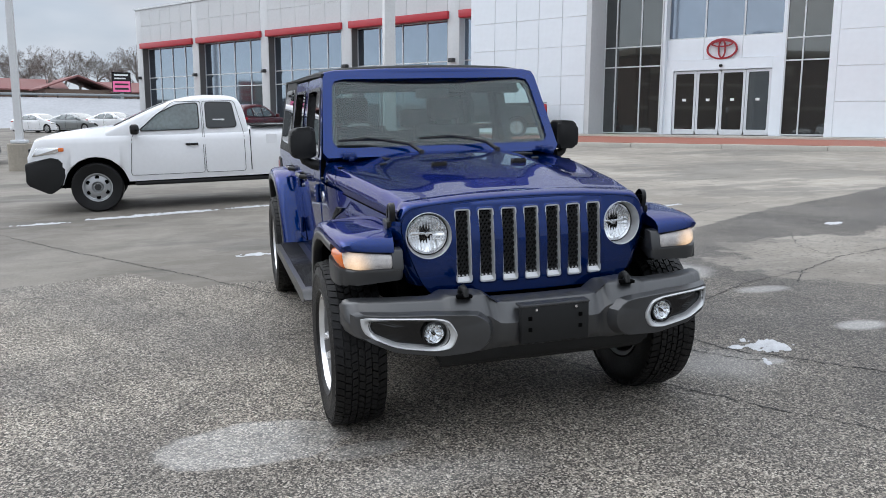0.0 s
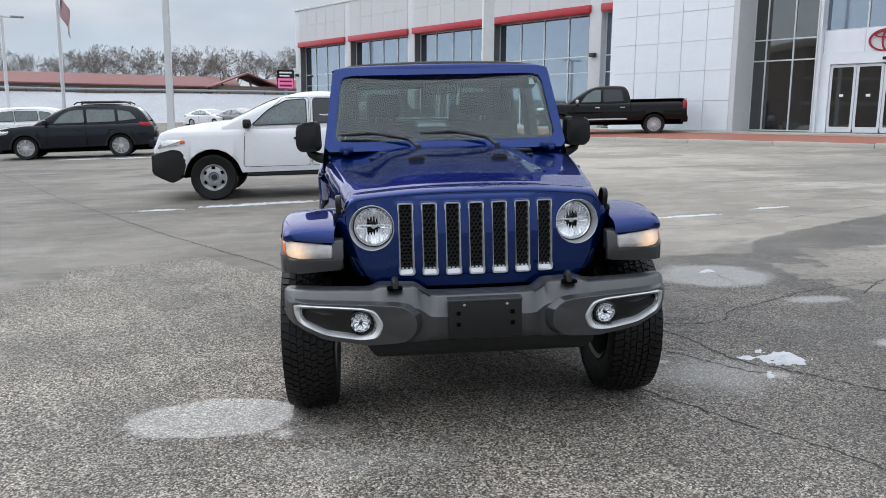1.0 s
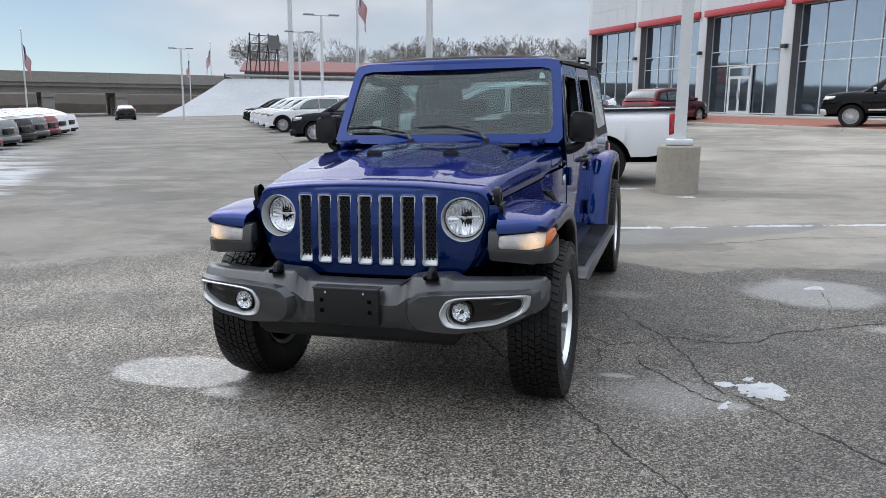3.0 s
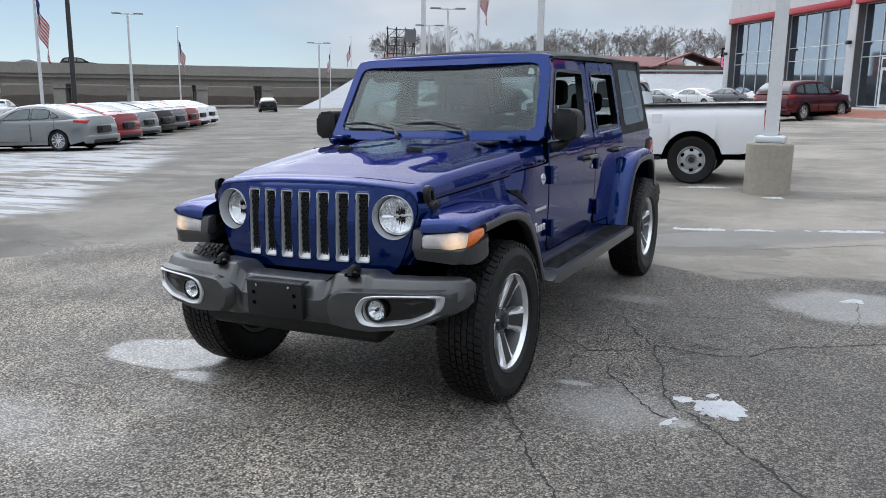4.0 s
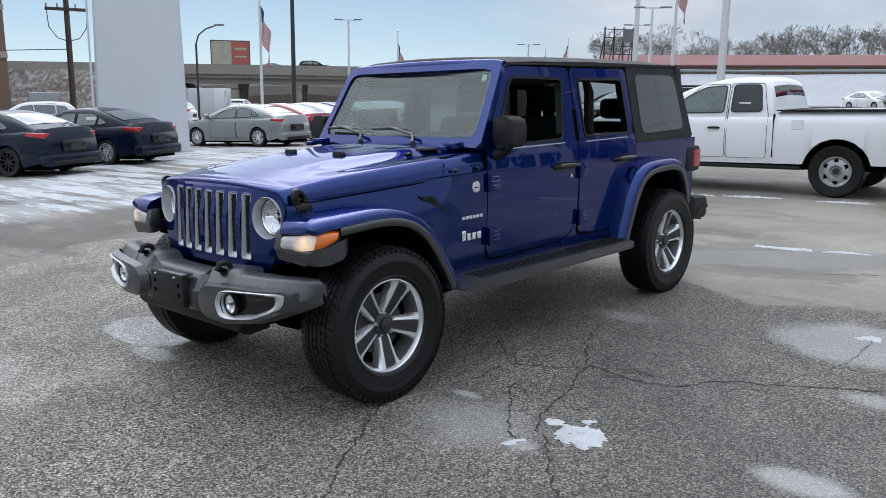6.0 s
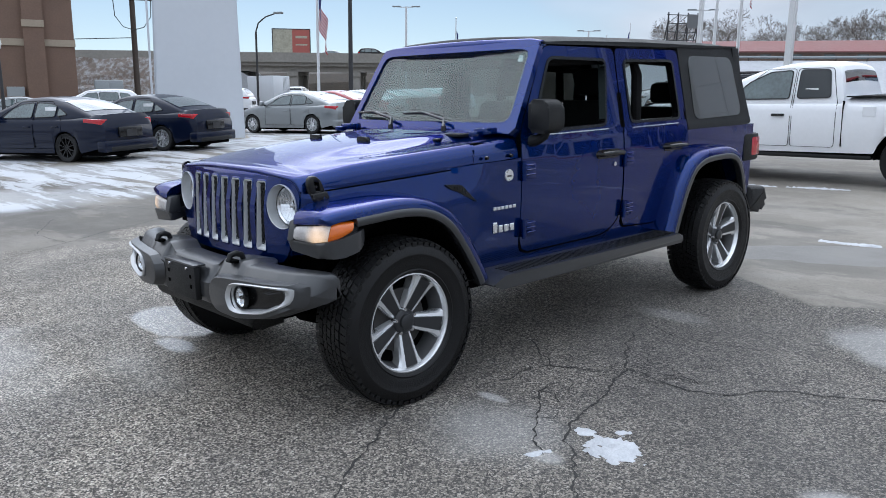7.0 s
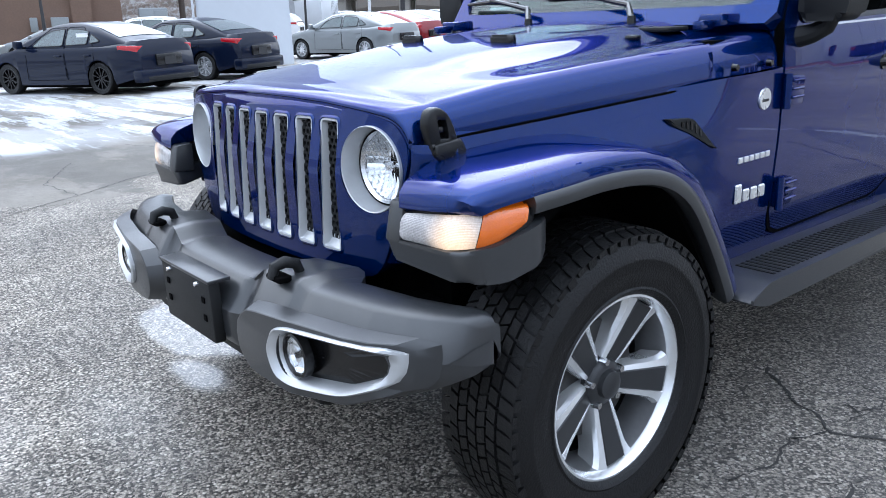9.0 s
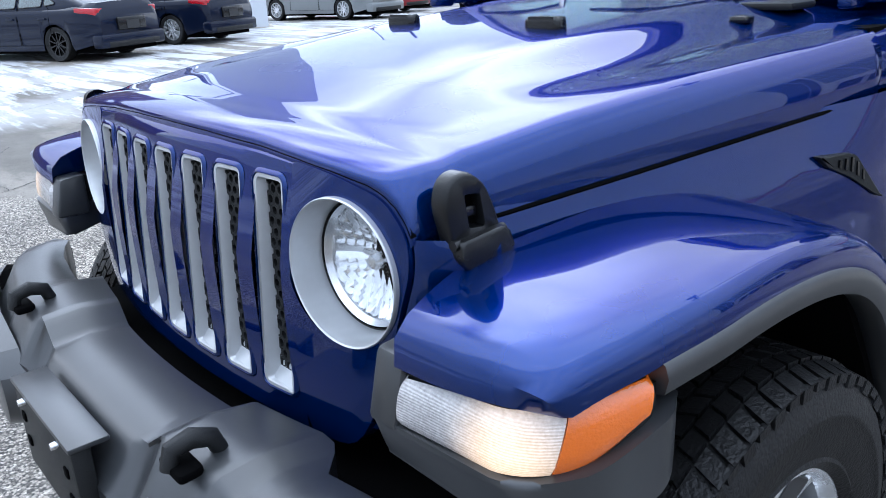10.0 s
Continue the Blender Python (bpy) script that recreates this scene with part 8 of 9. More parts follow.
for sx in (1, -1):
    # raised pad round the fog lamp, silver bezel and dark mesh within it
    fy = lambda p, s=sx, o=0.0: Vector((s * p.x, bumper_face(p.x) + p.y * (1.0 - 0.85 * min(1.0, max(0.0, (p.x - 0.79) / 0.08))), p.z))  # noqa: E731
    pad = rounded([(0.280, 0.545), (0.330, 0.497), (0.50, 0.488), (0.70, 0.514), (0.852, 0.578), (0.862, 0.684), (0.53, 0.680), (0.335, 0.668), (0.282, 0.622)], [0.03, 0.03, 0.02, 0.02, 0.03, 0.03, 0.02, 0.03, 0.03], 4)
    cenp = (0.59, 0.597)
    o1 = by_angle(pad, cenp, 72)
    bin_ = rounded([(0.478, 0.588), (0.494, 0.548), (0.55, 0.539), (0.690, 0.558), (0.790, 0.602), (0.800, 0.652), (0.70, 0.654), (0.53, 0.645), (0.496, 0.632)], 0.02, 4)
    hole = by_angle(grow(bin_, 0.006), cenp, 72)
    bm = bmesh.new()
    rings = [[fy(Vector((cenp[0] + (p[0] - cenp[0]) * s_, dy, cenp[1] + (p[1] - cenp[1]) * s_))) for p in o1] for s_, dy in ((1.03, 0.012), (1.0, -0.006), (0.945, -0.034), (0.925, -0.036))]
    rings.append([fy(Vector((p[0], -0.036, p[1]))) for p in hole])
    rings.append([fy(Vector((p[0], -0.002, p[1]))) for p in hole])
    loft(bm, rings, True)
    pd = part("fog_pad", bm, M["bumper"], bp, smooth=22)
    bez = rounded([(0.438, 0.588), (0.464, 0.526), (0.54, 0.519), (0.696, 0.539), (0.826, 0.596), (0.836, 0.670), (0.700, 0.670), (0.525, 0.662), (0.474, 0.648)], [0.02, 0.025, 0.03, 0.05, 0.03, 0.02, 0.03, 0.02, 0.02], 4)
    b2 = by_angle(bez, (0.60, 0.597), 72)
    b3 = by_angle(bin_, (0.60, 0.597), 72)
    bm = bmesh.new()
    mixp = lambda t: [((a[0] + (c[0] - a[0]) * t), (a[1] + (c[1] - a[1]) * t)) for a, c in zip(b2, b3)]  # noqa: E731
    loft(bm, [[fy(Vector((p[0], dy, p[1]))) for p in mixp(t)] for t, dy in ((0.0, -0.032), (0.04, -0.044), (0.22, -0.048), (0.75, -0.036), (1.0, -0.020), (1.0, 0.0))], True)
    bzl = part("fog_bezel", bm, M["silver_trim"], pd, "silver fog lamp bezel", smooth=45)
    bm = bmesh.new()
    loft(bm, [[fy(Vector((0.60 + (p[0] - 0.60) * s_, -0.007, 0.597 + (p[1] - 0.597) * s_))) for p in b3] for s_ in (1.0, 0.5, 0.02)], True)
    part("fog_mesh", bm, M["gloss_black"], bzl, smooth=0)
    fx = 0.540
    fc = Vector((sx * fx, bumper_face(fx) - 0.026, 0.594))
    fo = part("fog_lamp", lathe(bmesh.new(), [(0.053, -0.012), (0.052, 0.008), (0.047, 0.010), (0.043, 0.002), (0.041, -0.010)], fc, (0, -1, 0), 32), M["gloss_black"], bzl)
    bm = bmesh.new()
    rings = []
    for rr_, aa_ in ((0.043, 0.0), (0.034, -0.010), (0.018, -0.016), (0.002, -0.016)):
        rings.append([fc + Vector((rr_ * (1 - 0.03 * (i % 2)) * math.cos(2 * math.pi * i / 18), -(aa_ + 0.003 * (i % 2)), rr_ * (1 - 0.03 * (i % 2)) * math.sin(2 * math.pi * i / 18))) for i in range(18)])
    loft(bm, rings, True)
    part("fog_reflector", bm, M["reflector"], fo, smooth=0)
    part("fog_bulb", cyl(bmesh.new(), fc + Vector((0, 0.012, 0)), fc + Vector((0, -0.004, 0)), 0.009, 0.007, 10), M["gloss_black"], fo)
    fl_ = part("fog_lens", lathe(bmesh.new(), [(0.0, 0.014), (0.022, 0.012), (0.043, 0.004), (0.043, 0.001), (0.022, 0.008), (0.0, 0.010)], fc, (0, -1, 0), 28), M["lamp_glass"], fo)
    fl_.visible_shadow = False
    # tow hook over a flush dark block that stands for a shaded pocket
    part("pocket_block", slab(bmesh.new(), rounded([(sx * 0.352, -0.650), (sx * 0.424, -0.650), (sx * 0.420, -0.612), (sx * 0.356, -0.612)], 0.010, 3), 0.722, 0.7362, "xyz", bevel=0.004), M["dark"], bp)
    part("tow_hook", tube(bmesh.new(), [(sx * 0.388, -0.575, 0.728), (sx * 0.388, -0.584, 0.752), (sx * 0.386, -0.612, 0.762), (sx * 0.384, -0.640, 0.755), (sx * 0.384, -0.648, 0.728)], [0.012, 0.014, 0.015, 0.014, 0.012], 12), M["plastic"], bp, "black steel tow hook", smooth=50)
pl = part("plate_bracket", bx(-0.160, 0.160, -0.716, -0.684, 0.512, 0.682, bevel=0.006), M["plastic"], bp, "empty black number plate bracket")
part("bracket_lip", bx(-0.163, 0.163, -0.719, -0.655, 0.676, 0.686, bevel=0.003), M["bumper"], pl)
for sx in (1, -1):
    part("bolt", cyl(bmesh.new(), (sx * 0.093, -0.716, 0.664), (sx * 0.093, -0.727, 0.664), 0.0075, 0.006, 12), M["chrome"], pl)
    # dark squares on the face stand for the shade in clip holes
    for zz in (0.575, 0.625):
        part("clip_hole_block", bx(sx * 0.118 - 0.009, sx * 0.118 + 0.009, -0.7195, -0.7155, zz - 0.009, zz + 0.009, bevel=0.0015, segs=1), M["dark"], pl)

# -- mirrors and steps
for sx in (1, -1):
    mr = part("door_mirror", slab(bmesh.new(), rounded([(sx * 0.776, 1.240), (sx * 0.912, 1.236), (sx * 0.930, 1.285), (sx * 0.924, 1.412), (sx * 0.782, 1.424)], [0.03, 0.04, 0.03, 0.04, 0.03], 5), 0.985, 1.115, "xzy", bevel=0.022), M["plastic"], jeep, "black plastic door mirror")
    part("mirror_glass", bx(sx * 0.792, sx * 0.912, 1.1155, 1.119, 1.258, 1.404, bevel=0.0), M["chrome"], mr, smooth=0)
    part("mirror_arm", tube(bmesh.new(), [(sx * 0.755, 1.030, 1.190), (sx * 0.80, 1.040, 1.200), (sx * 0.842, 1.048, 1.222), (sx * 0.852, 1.05, 1.25)], [0.034, 0.030, 0.026, 0.026], 12), M["plastic"], mr)
    st = part("side_step", slab(bmesh.new(), rounded([(0.52, 0.485), (0.62, 0.528), (2.36, 0.508), (2.40, 0.470), (2.38, 0.445), (0.62, 0.455)], [0.02, 0.03, 0.02, 0.02, 0.02, 0.02], 3), sx * 0.70, sx * 0.945, bevel=0.016), M["bumper"], jeep, "black ribbed side step")
    for i in range(56):
        yy = 0.70 + i * 0.029
        part("tread_rib", bx(sx * 0.79, sx * 0.915, yy, yy + 0.012, 0.512 + 0.008, 0.531 - (yy - 0.6) * 0.0115, bevel=0.0), M["plastic"], st, smooth=0)
    part("step_bracket", bx(sx * 0.45, sx * 0.75, 0.85, 0.93, 0.42, 0.48), M["dark"], st, smooth=0)
    part("step_bracket", bx(sx * 0.45, sx * 0.75, 2.0, 2.08, 0.42, 0.48), M["dark"], st, smooth=0)
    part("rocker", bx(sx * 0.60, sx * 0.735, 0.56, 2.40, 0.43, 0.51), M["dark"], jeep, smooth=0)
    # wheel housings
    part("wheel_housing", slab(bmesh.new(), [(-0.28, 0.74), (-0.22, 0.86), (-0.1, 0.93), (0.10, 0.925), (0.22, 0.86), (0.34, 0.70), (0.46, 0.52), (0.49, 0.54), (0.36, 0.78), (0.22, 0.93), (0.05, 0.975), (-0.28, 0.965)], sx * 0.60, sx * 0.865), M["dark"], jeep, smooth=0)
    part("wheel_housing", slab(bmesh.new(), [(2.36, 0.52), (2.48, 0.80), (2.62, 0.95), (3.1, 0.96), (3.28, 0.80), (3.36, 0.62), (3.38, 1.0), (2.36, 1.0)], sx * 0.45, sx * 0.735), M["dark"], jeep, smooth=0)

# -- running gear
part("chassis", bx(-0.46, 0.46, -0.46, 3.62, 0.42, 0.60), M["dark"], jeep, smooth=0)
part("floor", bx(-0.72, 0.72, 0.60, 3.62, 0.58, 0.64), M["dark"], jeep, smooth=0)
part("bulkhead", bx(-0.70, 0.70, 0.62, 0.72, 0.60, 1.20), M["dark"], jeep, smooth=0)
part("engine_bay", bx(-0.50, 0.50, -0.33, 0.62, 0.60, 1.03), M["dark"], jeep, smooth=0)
for y in (0.0, 3.008):
    part("axle", cyl(bmesh.new(), (-0.70, y, 0.39), (0.70, y, 0.39), 0.045, n=14), M["dark"], jeep)
    part("differential", lathe(bmesh.new(), [(0.0, -0.14), (0.09, -0.12), (0.14, 0.0), (0.09, 0.12), (0.0, 0.14)], (0.12, y, 0.37), (0, 1, 0), 16), M["dark"], jeep)
for sx in (1, -1):
    part("shock_absorber", cyl(bmesh.new(), (sx * 0.56, 0.10, 0.40), (sx * 0.52, 0.02, 0.95), 0.035, n=12), M["dark"], jeep)
part("track_rod", cyl(bmesh.new(), (-0.62, -0.16, 0.40), (0.62, -0.16, 0.40), 0.02, n=10), M["dark"], jeep)

# -- wheels: all-terrain tyres and five-spoke two-tone rims
TR, TW = 0.405, 0.252


def tread_mesh():
    bm = bmesh.new()
    n = 64
    cols = ((-0.098, 0.038, 0.0, 0.55), (-0.062, 0.026, 0.4, -0.5), (-0.031, 0.025, 0.9, 0.6), (0.0, 0.025, 0.2, -0.6), (0.031, 0.025, 0.7, 0.6), (0.062, 0.026, 0.1, -0.5), (0.098, 0.038, 0.5, -0.55))
    pitch = 2 * math.pi * TR / n
    for i in range(n):
        for j, (a, w_, k, skew) in enumerate(cols):
            rot = Matrix.Rotation(2 * math.pi / n * (i + k), 4, "X")
            outer_c = j in (0, 6)
            ln = pitch * (0.80 if outer_c else 0.84) * (0.92 + 0.14 * ((i * 7 + j * 3) % 3) / 2)
            rr = TR - (0.0045 if outer_c else 0.0)
            vs = []
            for sx_, sy_ in ((-1, -1), (1, -1), (1, 1), (-1, 1)):
                yy = sy_ * ln / 2 + sx_ * w_ * skew * 0.30
                drop = 0.007 if outer_c and sx_ * a > 0 else 0.0
                vs.append([rot @ Vector((a + sx_ * w_ / 2, yy, z - drop * (z > rr - 0.001))) for z in (rr - 0.010, rr)])
            lo, hi = [bm.verts.new(v[0]) for v in vs], [bm.verts.new(v[1]) for v in vs]
            bm.faces.new(hi)
            for q in range(4):
                bm.faces.new((lo[q], lo[(q + 1) % 4], hi[(q + 1) % 4], hi[q]))
        for s_ in (-1, 1):
            rot = Matrix.Rotation(2 * math.pi / n * (i + 0.25), 4, "X")
            box(bm, s_ * 0.110, s_ * 0.1185, -0.013, 0.013, TR - 0.026 - (0.007 if i % 2 else 0), TR - 0.012, m=rot)
    return mesh_from(bm, "tread", M["rubber"], 0)


def tyre_mesh():
    h = TW / 2
    bm = lathe(bmesh.new(), [(0.232, -h * 0.70), (0.245, -h * 0.86), (0.262, -h * 0.90), (0.30, -h * 0.985), (0.335, -h * 0.99), (0.365, -h * 0.95), (0.385, -h * 0.86), (0.3955, -h * 0.6), (0.3965, 0.0), (0.3955, h * 0.6), (0.385, h * 0.86), (0.365, h * 0.95),
                                  (0.340, h * 0.985), (0.336, h * 1.0), (0.330, h * 1.0), (0.327, h * 0.985), (0.30, h * 0.985), (0.264, h * 0.91), (0.258, h * 0.935), (0.252, h * 0.90), (0.245, h * 0.86), (0.232, h * 0.70)], (0, 0, 0), (1, 0, 0), 72)
    return mesh_from(bm, "tyre", M["rubber"], 40)


def polar(r, deg):
    return (r * math.cos(radians(deg)), r * math.sin(radians(deg)))


def spoke_parts(deg):
    """One spoke: a dark tapering face between two polished edges, drawn in the wheel's plane (y, z)."""
    R = 0.231
    c, s = math.cos(radians(deg)), math.sin(radians(deg))
    turn = lambda u, v: (u * c - v * s, u * s + v * c)  # noqa: E731
    face = rounded([turn(0.040, -0.020), turn(R - 0.010, -0.036), turn(R - 0.010, 0.036), turn(0.040, 0.020)], 0.006, 3)
    dark_bm = slab(bmesh.new(), face, 0.046, 0.068, bevel=0.003, segs=1)
    for v in dark_bm.verts:
        rr = math.hypot(v.co.y, v.co.z)
        v.co.x += 0.018 * (rr - 0.15) / 0.08
    # broad polished flanks beside the face, which drop into the window
    edge_bm = bmesh.new()
    for k in (-1, 1):
        rows = []
        for u, w0, w1 in ((0.040, 0.019, 0.030), (0.075, 0.0225, 0.040), (0.11, 0.026, 0.046), (0.15, 0.0295, 0.051), (0.185, 0.033, 0.058), (0.205, 0.035, 0.068), (R, 0.0365, 0.092)):
            lift_ = 0.018 * (math.hypot(u, w0) - 0.15) / 0.08
            wm = w0 + (w1 - w0) * 0.72
            rows.append([Vector((px + lift_, *turn(u, k * pw))) for px, pw in ((0.060, w0 - 0.003), (0.0665, w0 + 0.001), (0.063, wm), (0.050, w1), (-0.006, w1 - 0.006), (-0.006, w0))])
        loft(edge_bm, rows, True, True)
    return dark_bm, edge_bm


rim_bm = lathe(bmesh.new(), [(0.238, 0.094), (0.243, 0.099), (0.242, 0.103), (0.236, 0.104), (0.232, 0.098), (0.226, 0.078)], (0, 0, 0), (1, 0, 0), 72)
barrel_me = mesh_from(lathe(bmesh.new(), [(0.226, 0.078), (0.216, 0.03), (0.205, -0.05), (0.215, -0.10), (0.236, -0.11)], (0, 0, 0), (1, 0, 0), 72), "barrel", M["barrel"], 40)
rim_me = mesh_from(rim_bm, "rim", M["alloy"], 40)
disc_me = mesh_from(lathe(bmesh.new(), [(0.0, 0.012), (0.155, 0.012), (0.155, -0.012), (0.0, -0.012)], (0, 0, 0), (1, 0, 0), 40), "brake_disc", M["brake"], 30)
# dark disc added across the rim so its windows look deep and shaded
rim_shade_me = mesh_from(lathe(bmesh.new(), [(0.211, -0.012), (0.0, -0.016)], (0, 0, 0), (1, 0, 0), 40), "rim_shade_disc", M["dark"], 30)
cap_me = mesh_from(lathe(bmesh.new(), [(0.0, 0.081), (0.026, 0.080), (0.036, 0.076), (0.040, 0.052)], (0, 0, 0), (1, 0, 0), 32), "hub_cap", M["alloy_dark"], 40)
hub_me = mesh_from(lathe(bmesh.new(), [(0.0, 0.062), (0.050, 0.062), (0.062, 0.052), (0.066, 0.030)], (0, 0, 0), (1, 0, 0), 32), "hub", M["alloy_dark"], 40)
nut_me = mesh_from(cyl(bmesh.new(), (0.045, 0, 0), (0.066, 0, 0), 0.0105, 0.009, 6), "wheel_nut", M["chrome"], 0)
tyre_me, tread_me = tyre_mesh(), tread_mesh()
spokes = [spoke_parts(a) for a in (-4, 68, 140, 212, 284)]
dark_me = [mesh_from(d_, "spoke_face", M["alloy_dark"], 25) for d_, _ in spokes]
edge_me = [mesh_from(e_, "spoke_edge", M["alloy"], 30) for _, e_ in spokes]
for sx in (1, -1):
    for y, spin in ((0.0, -10), (3.008, 14)):
        wl = new("wheel")
        wl.parent = jeep
        wl.location = (sx * 0.800, y, 0.398)
        wl.rotation_euler = (radians(spin), 0, math.pi if sx < 0 else 0)
        for nm, me in (("tyre", tyre_me), ("tread", tread_me), ("rim", rim_me), ("barrel", barrel_me), ("brake_disc", disc_me), ("rim_shade_disc", rim_shade_me), ("hub_cap", cap_me), ("hub", hub_me)):
            o = new(nm, me)
            o.parent = wl
        for a_, (dm, em) in zip((-4, 68, 140, 212, 284), zip(dark_me, edge_me)):
            for nm, me in (("spoke_face", dm), ("spoke_edge", em)):
                o = new(nm, me)
                o.parent = wl
            o = new("wheel_nut", nut_me)
            o.parent = wl
            py_, pz_ = polar(0.0600, a_ + 36)
            o.location = (0.0, py_, pz_)

# -- cabin
part("dashboard", slab(bmesh.new(), rounded([(0.92, 1.02), (1.22, 1.02), (1.30, 1.12), (1.26, 1.215), (0.98, 1.235), (0.92, 1.2)], 0.03, 4), -0.70, 0.70, bevel=0.02), M["seat"], jeep)
part("steering_wheel", lathe(bmesh.new(), [(0.172 + 0.015 * math.cos(a * math.pi / 4), 0.015 * math.sin(a * math.pi / 4)) for a in range(8)], (0.36, 1.42, 1.16), (0, 0.82, 0.57), 40, True), M["gloss_black"], jeep)
part("wheel_hub_pad", lathe(bmesh.new(), [(0.0, 0.02), (0.06, 0.015), (0.075, -0.02)], (0.36, 1.42, 1.16), (0, 0.82, 0.57), 20), M["gloss_black"], jeep)
part("steering_column", cyl(bmesh.new(), (0.36, 1.42, 1.15), (0.36, 1.22, 1.05), 0.04, n=12), M["gloss_black"], jeep)
for x0 in (-0.36, 0.36):
    se = part("front_seat", slab(bmesh.new(), rounded([(1.45, 0.78), (2.02, 0.74), (2.16, 1.36), (2.06, 1.40), (1.93, 0.98), (1.46, 0.95)], 0.04, 4), x0 - 0.25, x0 + 0.25, bevel=0.035), M["seat"], jeep, "black cloth front seat")
    part("headrest", bx(x0 - 0.13, x0 + 0.13, 2.09, 2.20, 1.42, 1.60, bevel=0.04), M["seat"], se)
    for dx_ in (-0.06, 0.06):
        part("headrest_post", cyl(bmesh.new(), (x0 + dx_, 2.14, 1.34), (x0 + dx_, 2.145, 1.44), 0.007, n=8), M["chrome"], se)
rs = part("rear_seat", slab(bmesh.new(), rounded([(2.50, 0.82), (2.98, 0.78), (3.10, 1.30), (3.02, 1.33), (2.90, 1.0), (2.5, 0.96)], 0.04, 4), -0.58, 0.58, bevel=0.035), M["seat"], jeep, "black cloth rear bench")
for x0 in (-0.36, 0.36):
    part("headrest", bx(x0 - 0.13, x0 + 0.13, 3.02, 3.12, 1.34, 1.50, bevel=0.04), M["seat"], rs)
for sx in (1, -1):
    part("roll_bar", tube(bmesh.new(), [(sx * 0.60, 1.28, 1.64), (sx * 0.60, 2.25, 1.66), (sx * 0.60, 3.20, 1.62), (sx * 0.60, 3.35, 1.2)], 0.038, 10), M["seat"], jeep)
    part("roll_bar_hoop", tube(bmesh.new(), [(sx * 0.62, 2.28, 0.9), (sx * 0.61, 2.28, 1.55), (sx * 0.57, 2.28, 1.66), (0, 2.28, 1.67)], 0.036, 10), M["seat"], jeep)


# ---------------------------------------------------------------- marks on the ground
def crack(points, width, seed, name="pavement_crack"):
    """A wandering dark crack laid just above the paving."""
    rng = random.Random(seed)
    pts = [Vector((*p, 0.0)) for p in points]
    fine_p = []
    for a, c in zip(pts, pts[1:]):
        n = max(4, int((c - a).length / 0.022))
        nv = Vector((-(c - a).y, (c - a).x, 0)).normalized()
        off = 0.0
        for k in range(n):
            off = off * 0.82 + rng.uniform(-0.011, 0.011)
            fine_p.append(a.lerp(c, k / n) + nv * off)
    fine_p.append(pts[-1])
    bm = bmesh.new()
    prev = None
    for i, p in enumerate(fine_p):
        d = (fine_p[min(i + 1, len(fine_p) - 1)] - fine_p[max(i - 1, 0)]).normalized()
        nv = Vector((-d.y, d.x, 0))
        w = width * rng.uniform(0.15, 1.0) * (0.3 if i in (0, len(fine_p) - 1) else 1)
        cur = (bm.verts.new(p + nv * w / 2 + Vector((0, 0, 0.003))), bm.verts.new(p - nv * w / 2 + Vector((0, 0, 0.003))))
        if prev:
            bm.faces.new((prev[0], prev[1], cur[1], cur[0]))
        prev = cur
    return solo(name, bm, M["crack"], "dark crack in the paving", "crack", LOT.copy(), "paving cracks", "structure", 0)


# the long joint beside the car, the cracks by its near wheels, and those of the worn concrete
crack([(-12.4, 21.0), (-8.1, 14.1), (-5.8, 10.2), (-4.1, 7.55), (-2.8, 5.53), (-2.13, 4.6), (-1.6, 3.85), (-1.05, 3.0), (-0.3, 1.6), (0.4, 0.6), (0.88, -0.05)], 0.020, 0)
crack([(0.88, -0.05), (1.06, -0.34), (1.18, -0.52), (1.32, -0.71), (1.49, -0.97), (1.62, -1.2), (1.9, -1.8)], 0.015, 1)
crack([(0.66, 1.15), (0.88, 0.97), (1.06, 0.86), (1.25, 0.95), (1.34, 0.99)], 0.014, 2)
crack([(1.06, 0.86), (1.0, 0.70), (1.03, 0.53), (0.97, 0.38)], 0.010, 3)
crack([(1.05, 1.75), (1.11, 1.55), (1.24, 1.28), (1.38, 1.09), (1.41, 0.93), (1.52, 0.74), (1.55, 0.58), (1.60, 0.36), (1.72, 0.15), (1.87, -0.01), (2.0, -0.16), (2.11, -0.26), (2.4, -0.6)], 0.016, 4)
crack([(1.38, 1.09), (1.58, 1.05), (1.75, 1.05), (1.92, 1.10), (2.05, 1.30), (2.30, 1.45), (2.58, 1.61), (2.8, 1.74), (3.6, 2.0)], 0.014, 5)
crack([(1.22, 0.62), (1.27, 0.50), (1.41, 0.33), (1.5, 0.20), (1.6, 0.08), (1.72, 0.0)], 0.013, 6)
crack([(1.0, 1.9), (1.35, 1.75), (1.8, 1.9)], 0.008, 7)
crack([(2.3, 1.45), (2.5, 2.1), (2.5, 2.6)], 0.008, 8)
crack([(3.28, 1.64), (3.63, 1.99), (4.37, 2.39), (5.14, 2.56), (6.6, 3.1)], 0.016, 9)
crack([(4.37, 2.39), (4.5, 3.1), (5.0, 3.8)], 0.010, 10)
crack([(1.6, 4.3), (2.6, 4.9), (4.2, 5.2), (6.5, 6.3)], 0.014, 11)
crack([(1.83, 7.6), (2.33, 8.24), (2.9, 8.7)], 0.016, 12)
crack([(3.73, 5.85), (4.17, 5.47), (4.6, 4.9), (5.2, 4.2)], 0.014, 13)
crack([(-4.3, -0.7), (-4.56, -0.24), (-4.83, 0.27), (-5.2, 0.82), (-5.6, 1.7)], 0.016, 14)
crack([(-4.83, 0.27), (-5.6, 0.2), (-6.6, 0.7)], 0.012, 15)
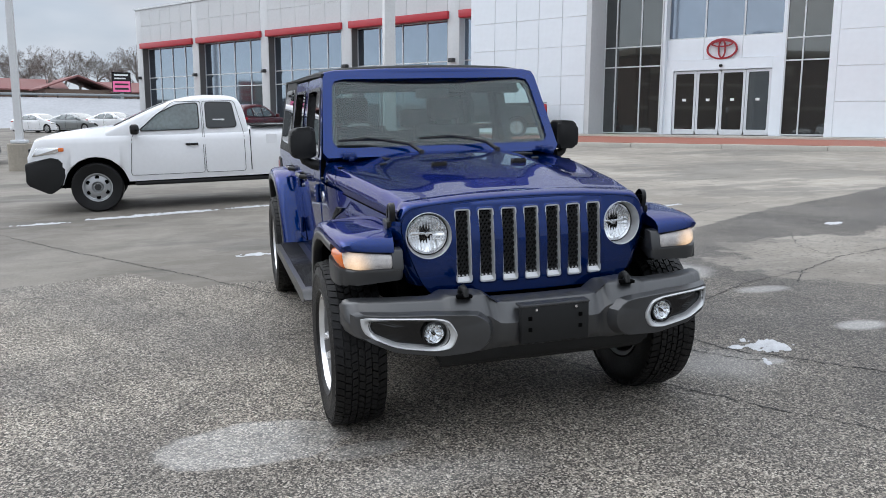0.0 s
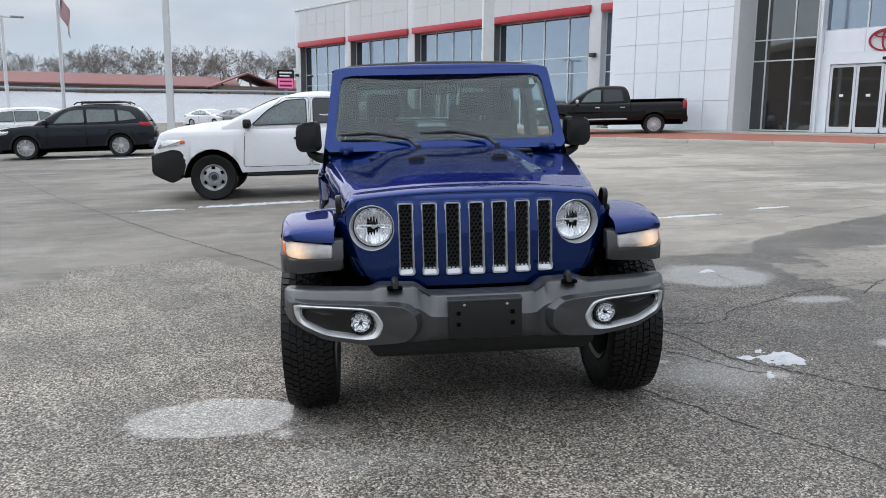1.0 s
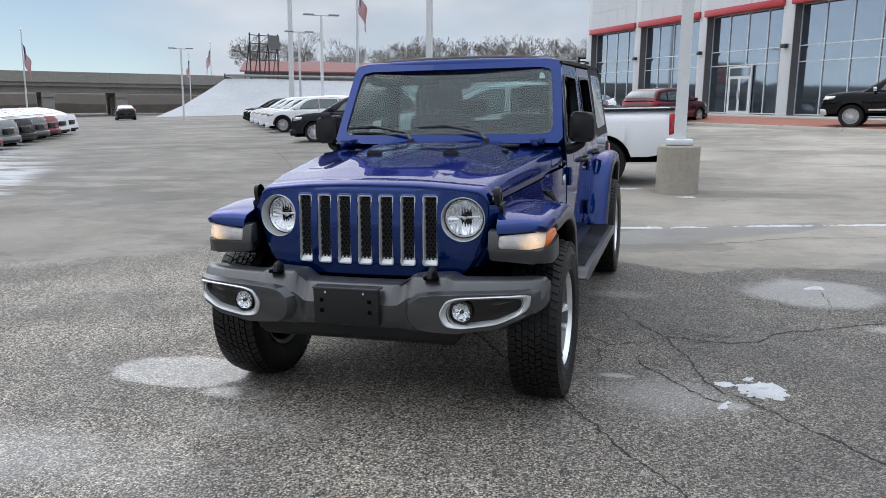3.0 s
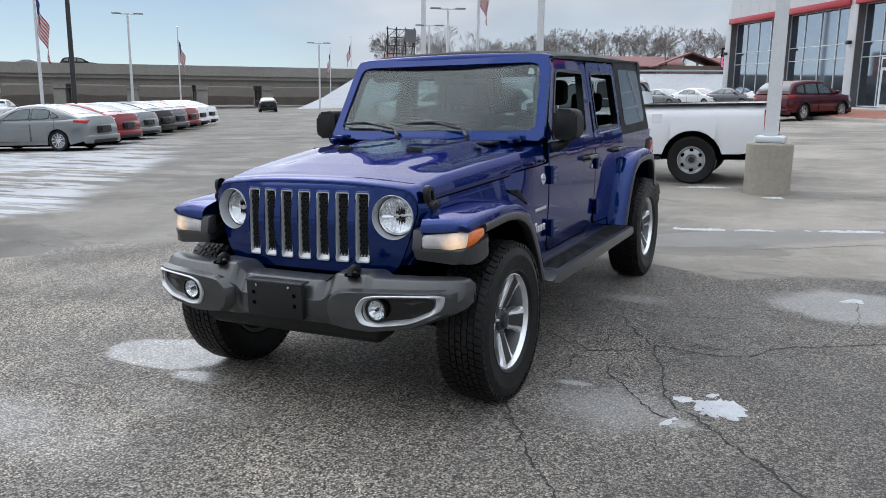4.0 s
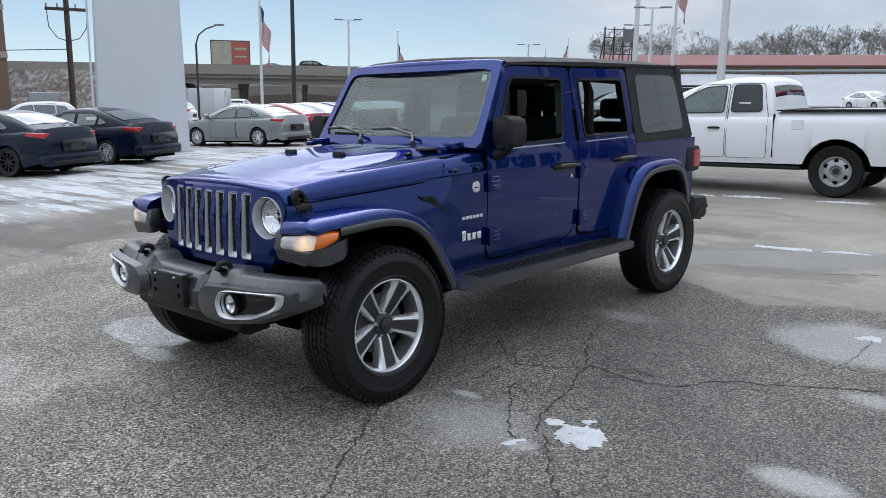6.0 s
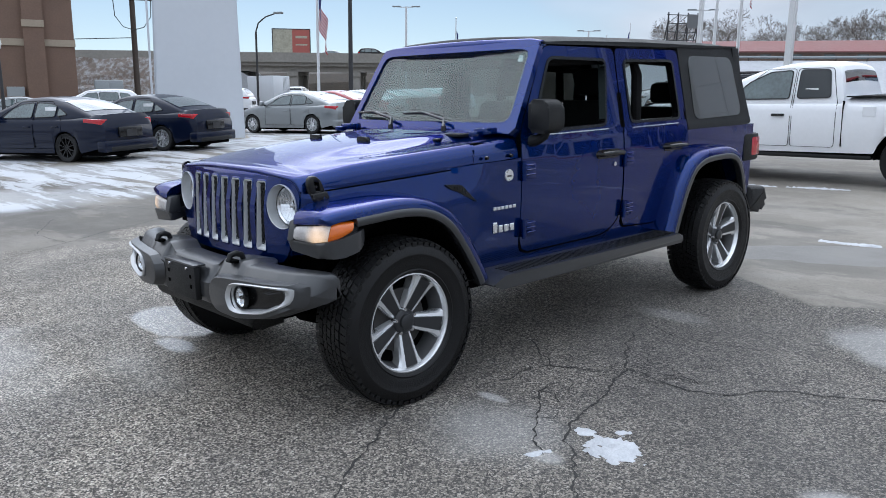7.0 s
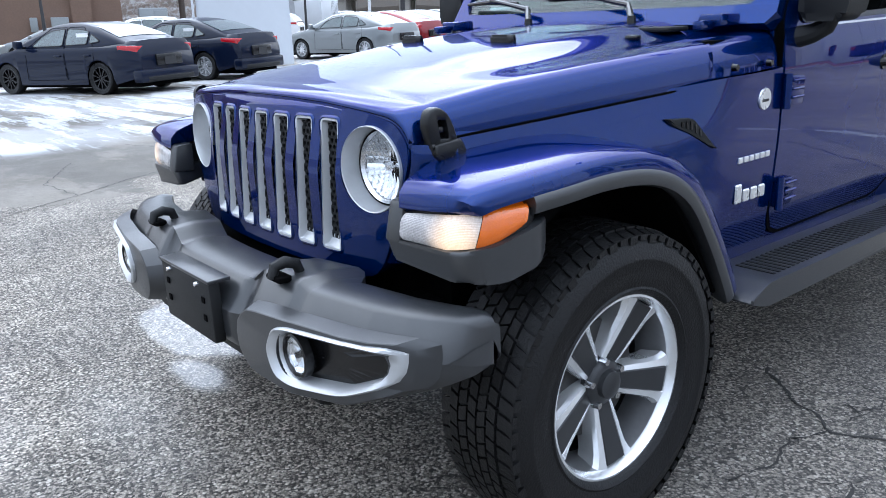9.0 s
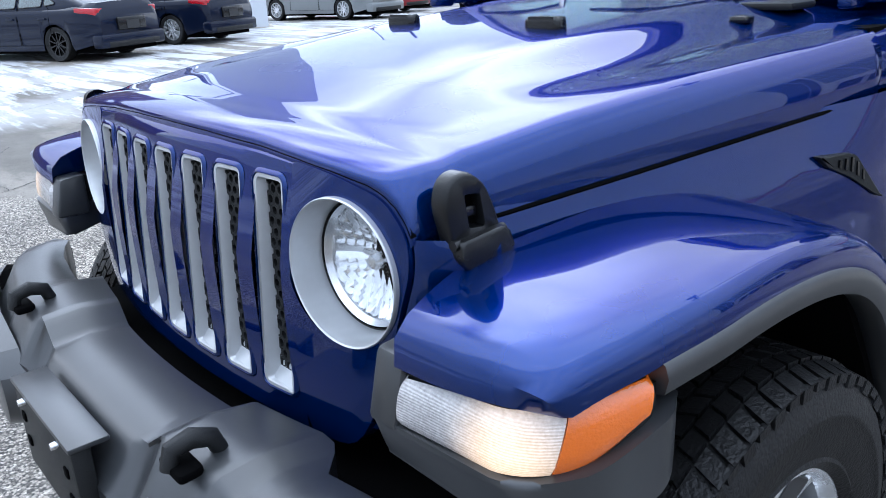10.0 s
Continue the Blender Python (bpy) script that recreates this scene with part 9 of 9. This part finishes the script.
crack([(-7.5, 1.5), (-5.8, 2.1), (-4.6, 1.9), (-3.6, 2.6)], 0.014, 16)
crack([(-12.5, 5.0), (-10.0, 3.0), (-8.4, 0.6)], 0.012, 17)
crack([(4.5, 8.2), (7.5, 9.4), (12.0, 10.2)], 0.018, 18)
crack([(-9.0, 12.4), (-13.0, 11.0), (-17.0, 12.2)], 0.018, 19)
# fine net of cracks where the asphalt has begun to break up
net = random.Random(11)
for k in range(30):
    cx, cy = 1.45 + net.gauss(0, 0.26), 0.95 + net.gauss(0, 0.30)
    ang = net.uniform(0, math.pi)
    p0 = Vector((cx, cy))
    p1 = p0 + Vector((math.cos(ang), math.sin(ang))) * net.uniform(0.05, 0.13)
    p2 = p1 + Vector((math.cos(ang + net.uniform(0.5, 1.4)), math.sin(ang + net.uniform(0.5, 1.4)))) * net.uniform(0.04, 0.12)
    crack([tuple(p0), tuple(p1), tuple(p2)], net.uniform(0.005, 0.010), 40 + k)


def snow_lump(x, y, rx, ry, h, seed, name="snow_lump", yaw=0.0):
    """A thawing heap of snow: a rough crust whose rim is eaten away unevenly."""
    bm = bmesh.new()
    nx_, ny_ = max(16, min(60, int(rx / 0.008))), max(10, min(24, int(ry / 0.005)))
    grid = {}
    for i in range(nx_ + 1):
        for j in range(ny_ + 1):
            u, v = 2 * i / nx_ - 1, 2 * j / ny_ - 1
            p = Vector((rx * u * 1.25, ry * v * 1.4, 0))
            q = Vector((p.x * 16 + seed * 3.1, p.y * 22, seed * 1.7))
            d = 0.62 - (u * u * 1.1 + v * v * 1.1) + 0.95 * noise.noise(q * 0.8) + 0.65 * noise.noise(q * 2.1)
            z = h * min(1.0, max(0.0, d)) ** 0.6 * (0.75 + 0.5 * noise.noise(q * 3.0 + Vector((5, 3, 1)))) if d > 0 else -0.004
            grid[i, j] = (bm.verts.new((p.x, p.y, z if d > 0 else -0.004)), d)
    for i in range(nx_):
        for j in range(ny_):
            cs = [grid[i, j], grid[i + 1, j], grid[i + 1, j + 1], grid[i, j + 1]]
            if max(c_[1] for c_ in cs) > 0:
                bm.faces.new([c_[0] for c_ in cs])
    bmesh.ops.delete(bm, geom=[v for v in bm.verts if not v.link_faces], context="VERTS")
    return solo(name, bm, M["snow"], "thawing lump of white snow on the paving", "snow", on_lot(x, y, yaw), "snow lumps", smooth=60)


for i, (x, y, rx, ry, h, yw) in enumerate([(1.90, 0.24, 0.130, 0.080, 0.040, -12), (1.815, 0.40, 0.045, 0.030, 0.03, 40), (1.69, 0.30, 0.06, 0.035, 0.008, 30), (1.69, 0.01, 0.06, 0.022, 0.012, 60), (2.48, 2.62, 0.09, 0.04, 0.025, 10), (5.9, 4.1, 0.14, 0.07, 0.02, 0), (-1.0, 4.75, 0.16, 0.07, 0.02, 0),
                                          (1.0, 5.28, 0.30, 0.035, 0.025, 5), (1.52, 5.40, 0.20, 0.03, 0.02, 10), (2.5, 5.65, 0.40, 0.04, 0.025, 12), (3.6, 5.9, 0.5, 0.05, 0.02, 10), (5.0, 6.4, 0.3, 0.04, 0.02, 10),
                                          (-1.9, 8.75, 0.5, 0.06, 0.03, 8), (-2.7, 8.55, 0.45, 0.05, 0.03, 5), (-0.8, 9.0, 0.4, 0.05, 0.03, 10), (-3.7, 8.3, 0.35, 0.05, 0.02, 5), (0.4, 9.1, 0.4, 0.05, 0.025, 5),
                                          (-2.3, 8.65, 0.3, 0.06, 0.035, 12), (1.5, 8.15, 0.12, 0.04, 0.02, 0), (-9.6, 22.0, 0.7, 0.08, 0.03, 5), (-8.0, 22.0, 0.6, 0.07, 0.03, 3), (-6.2, 21.0, 0.5, 0.06, 0.03, 3)]):
    snow_lump(x, y, rx, ry, h, i, yaw=yw)
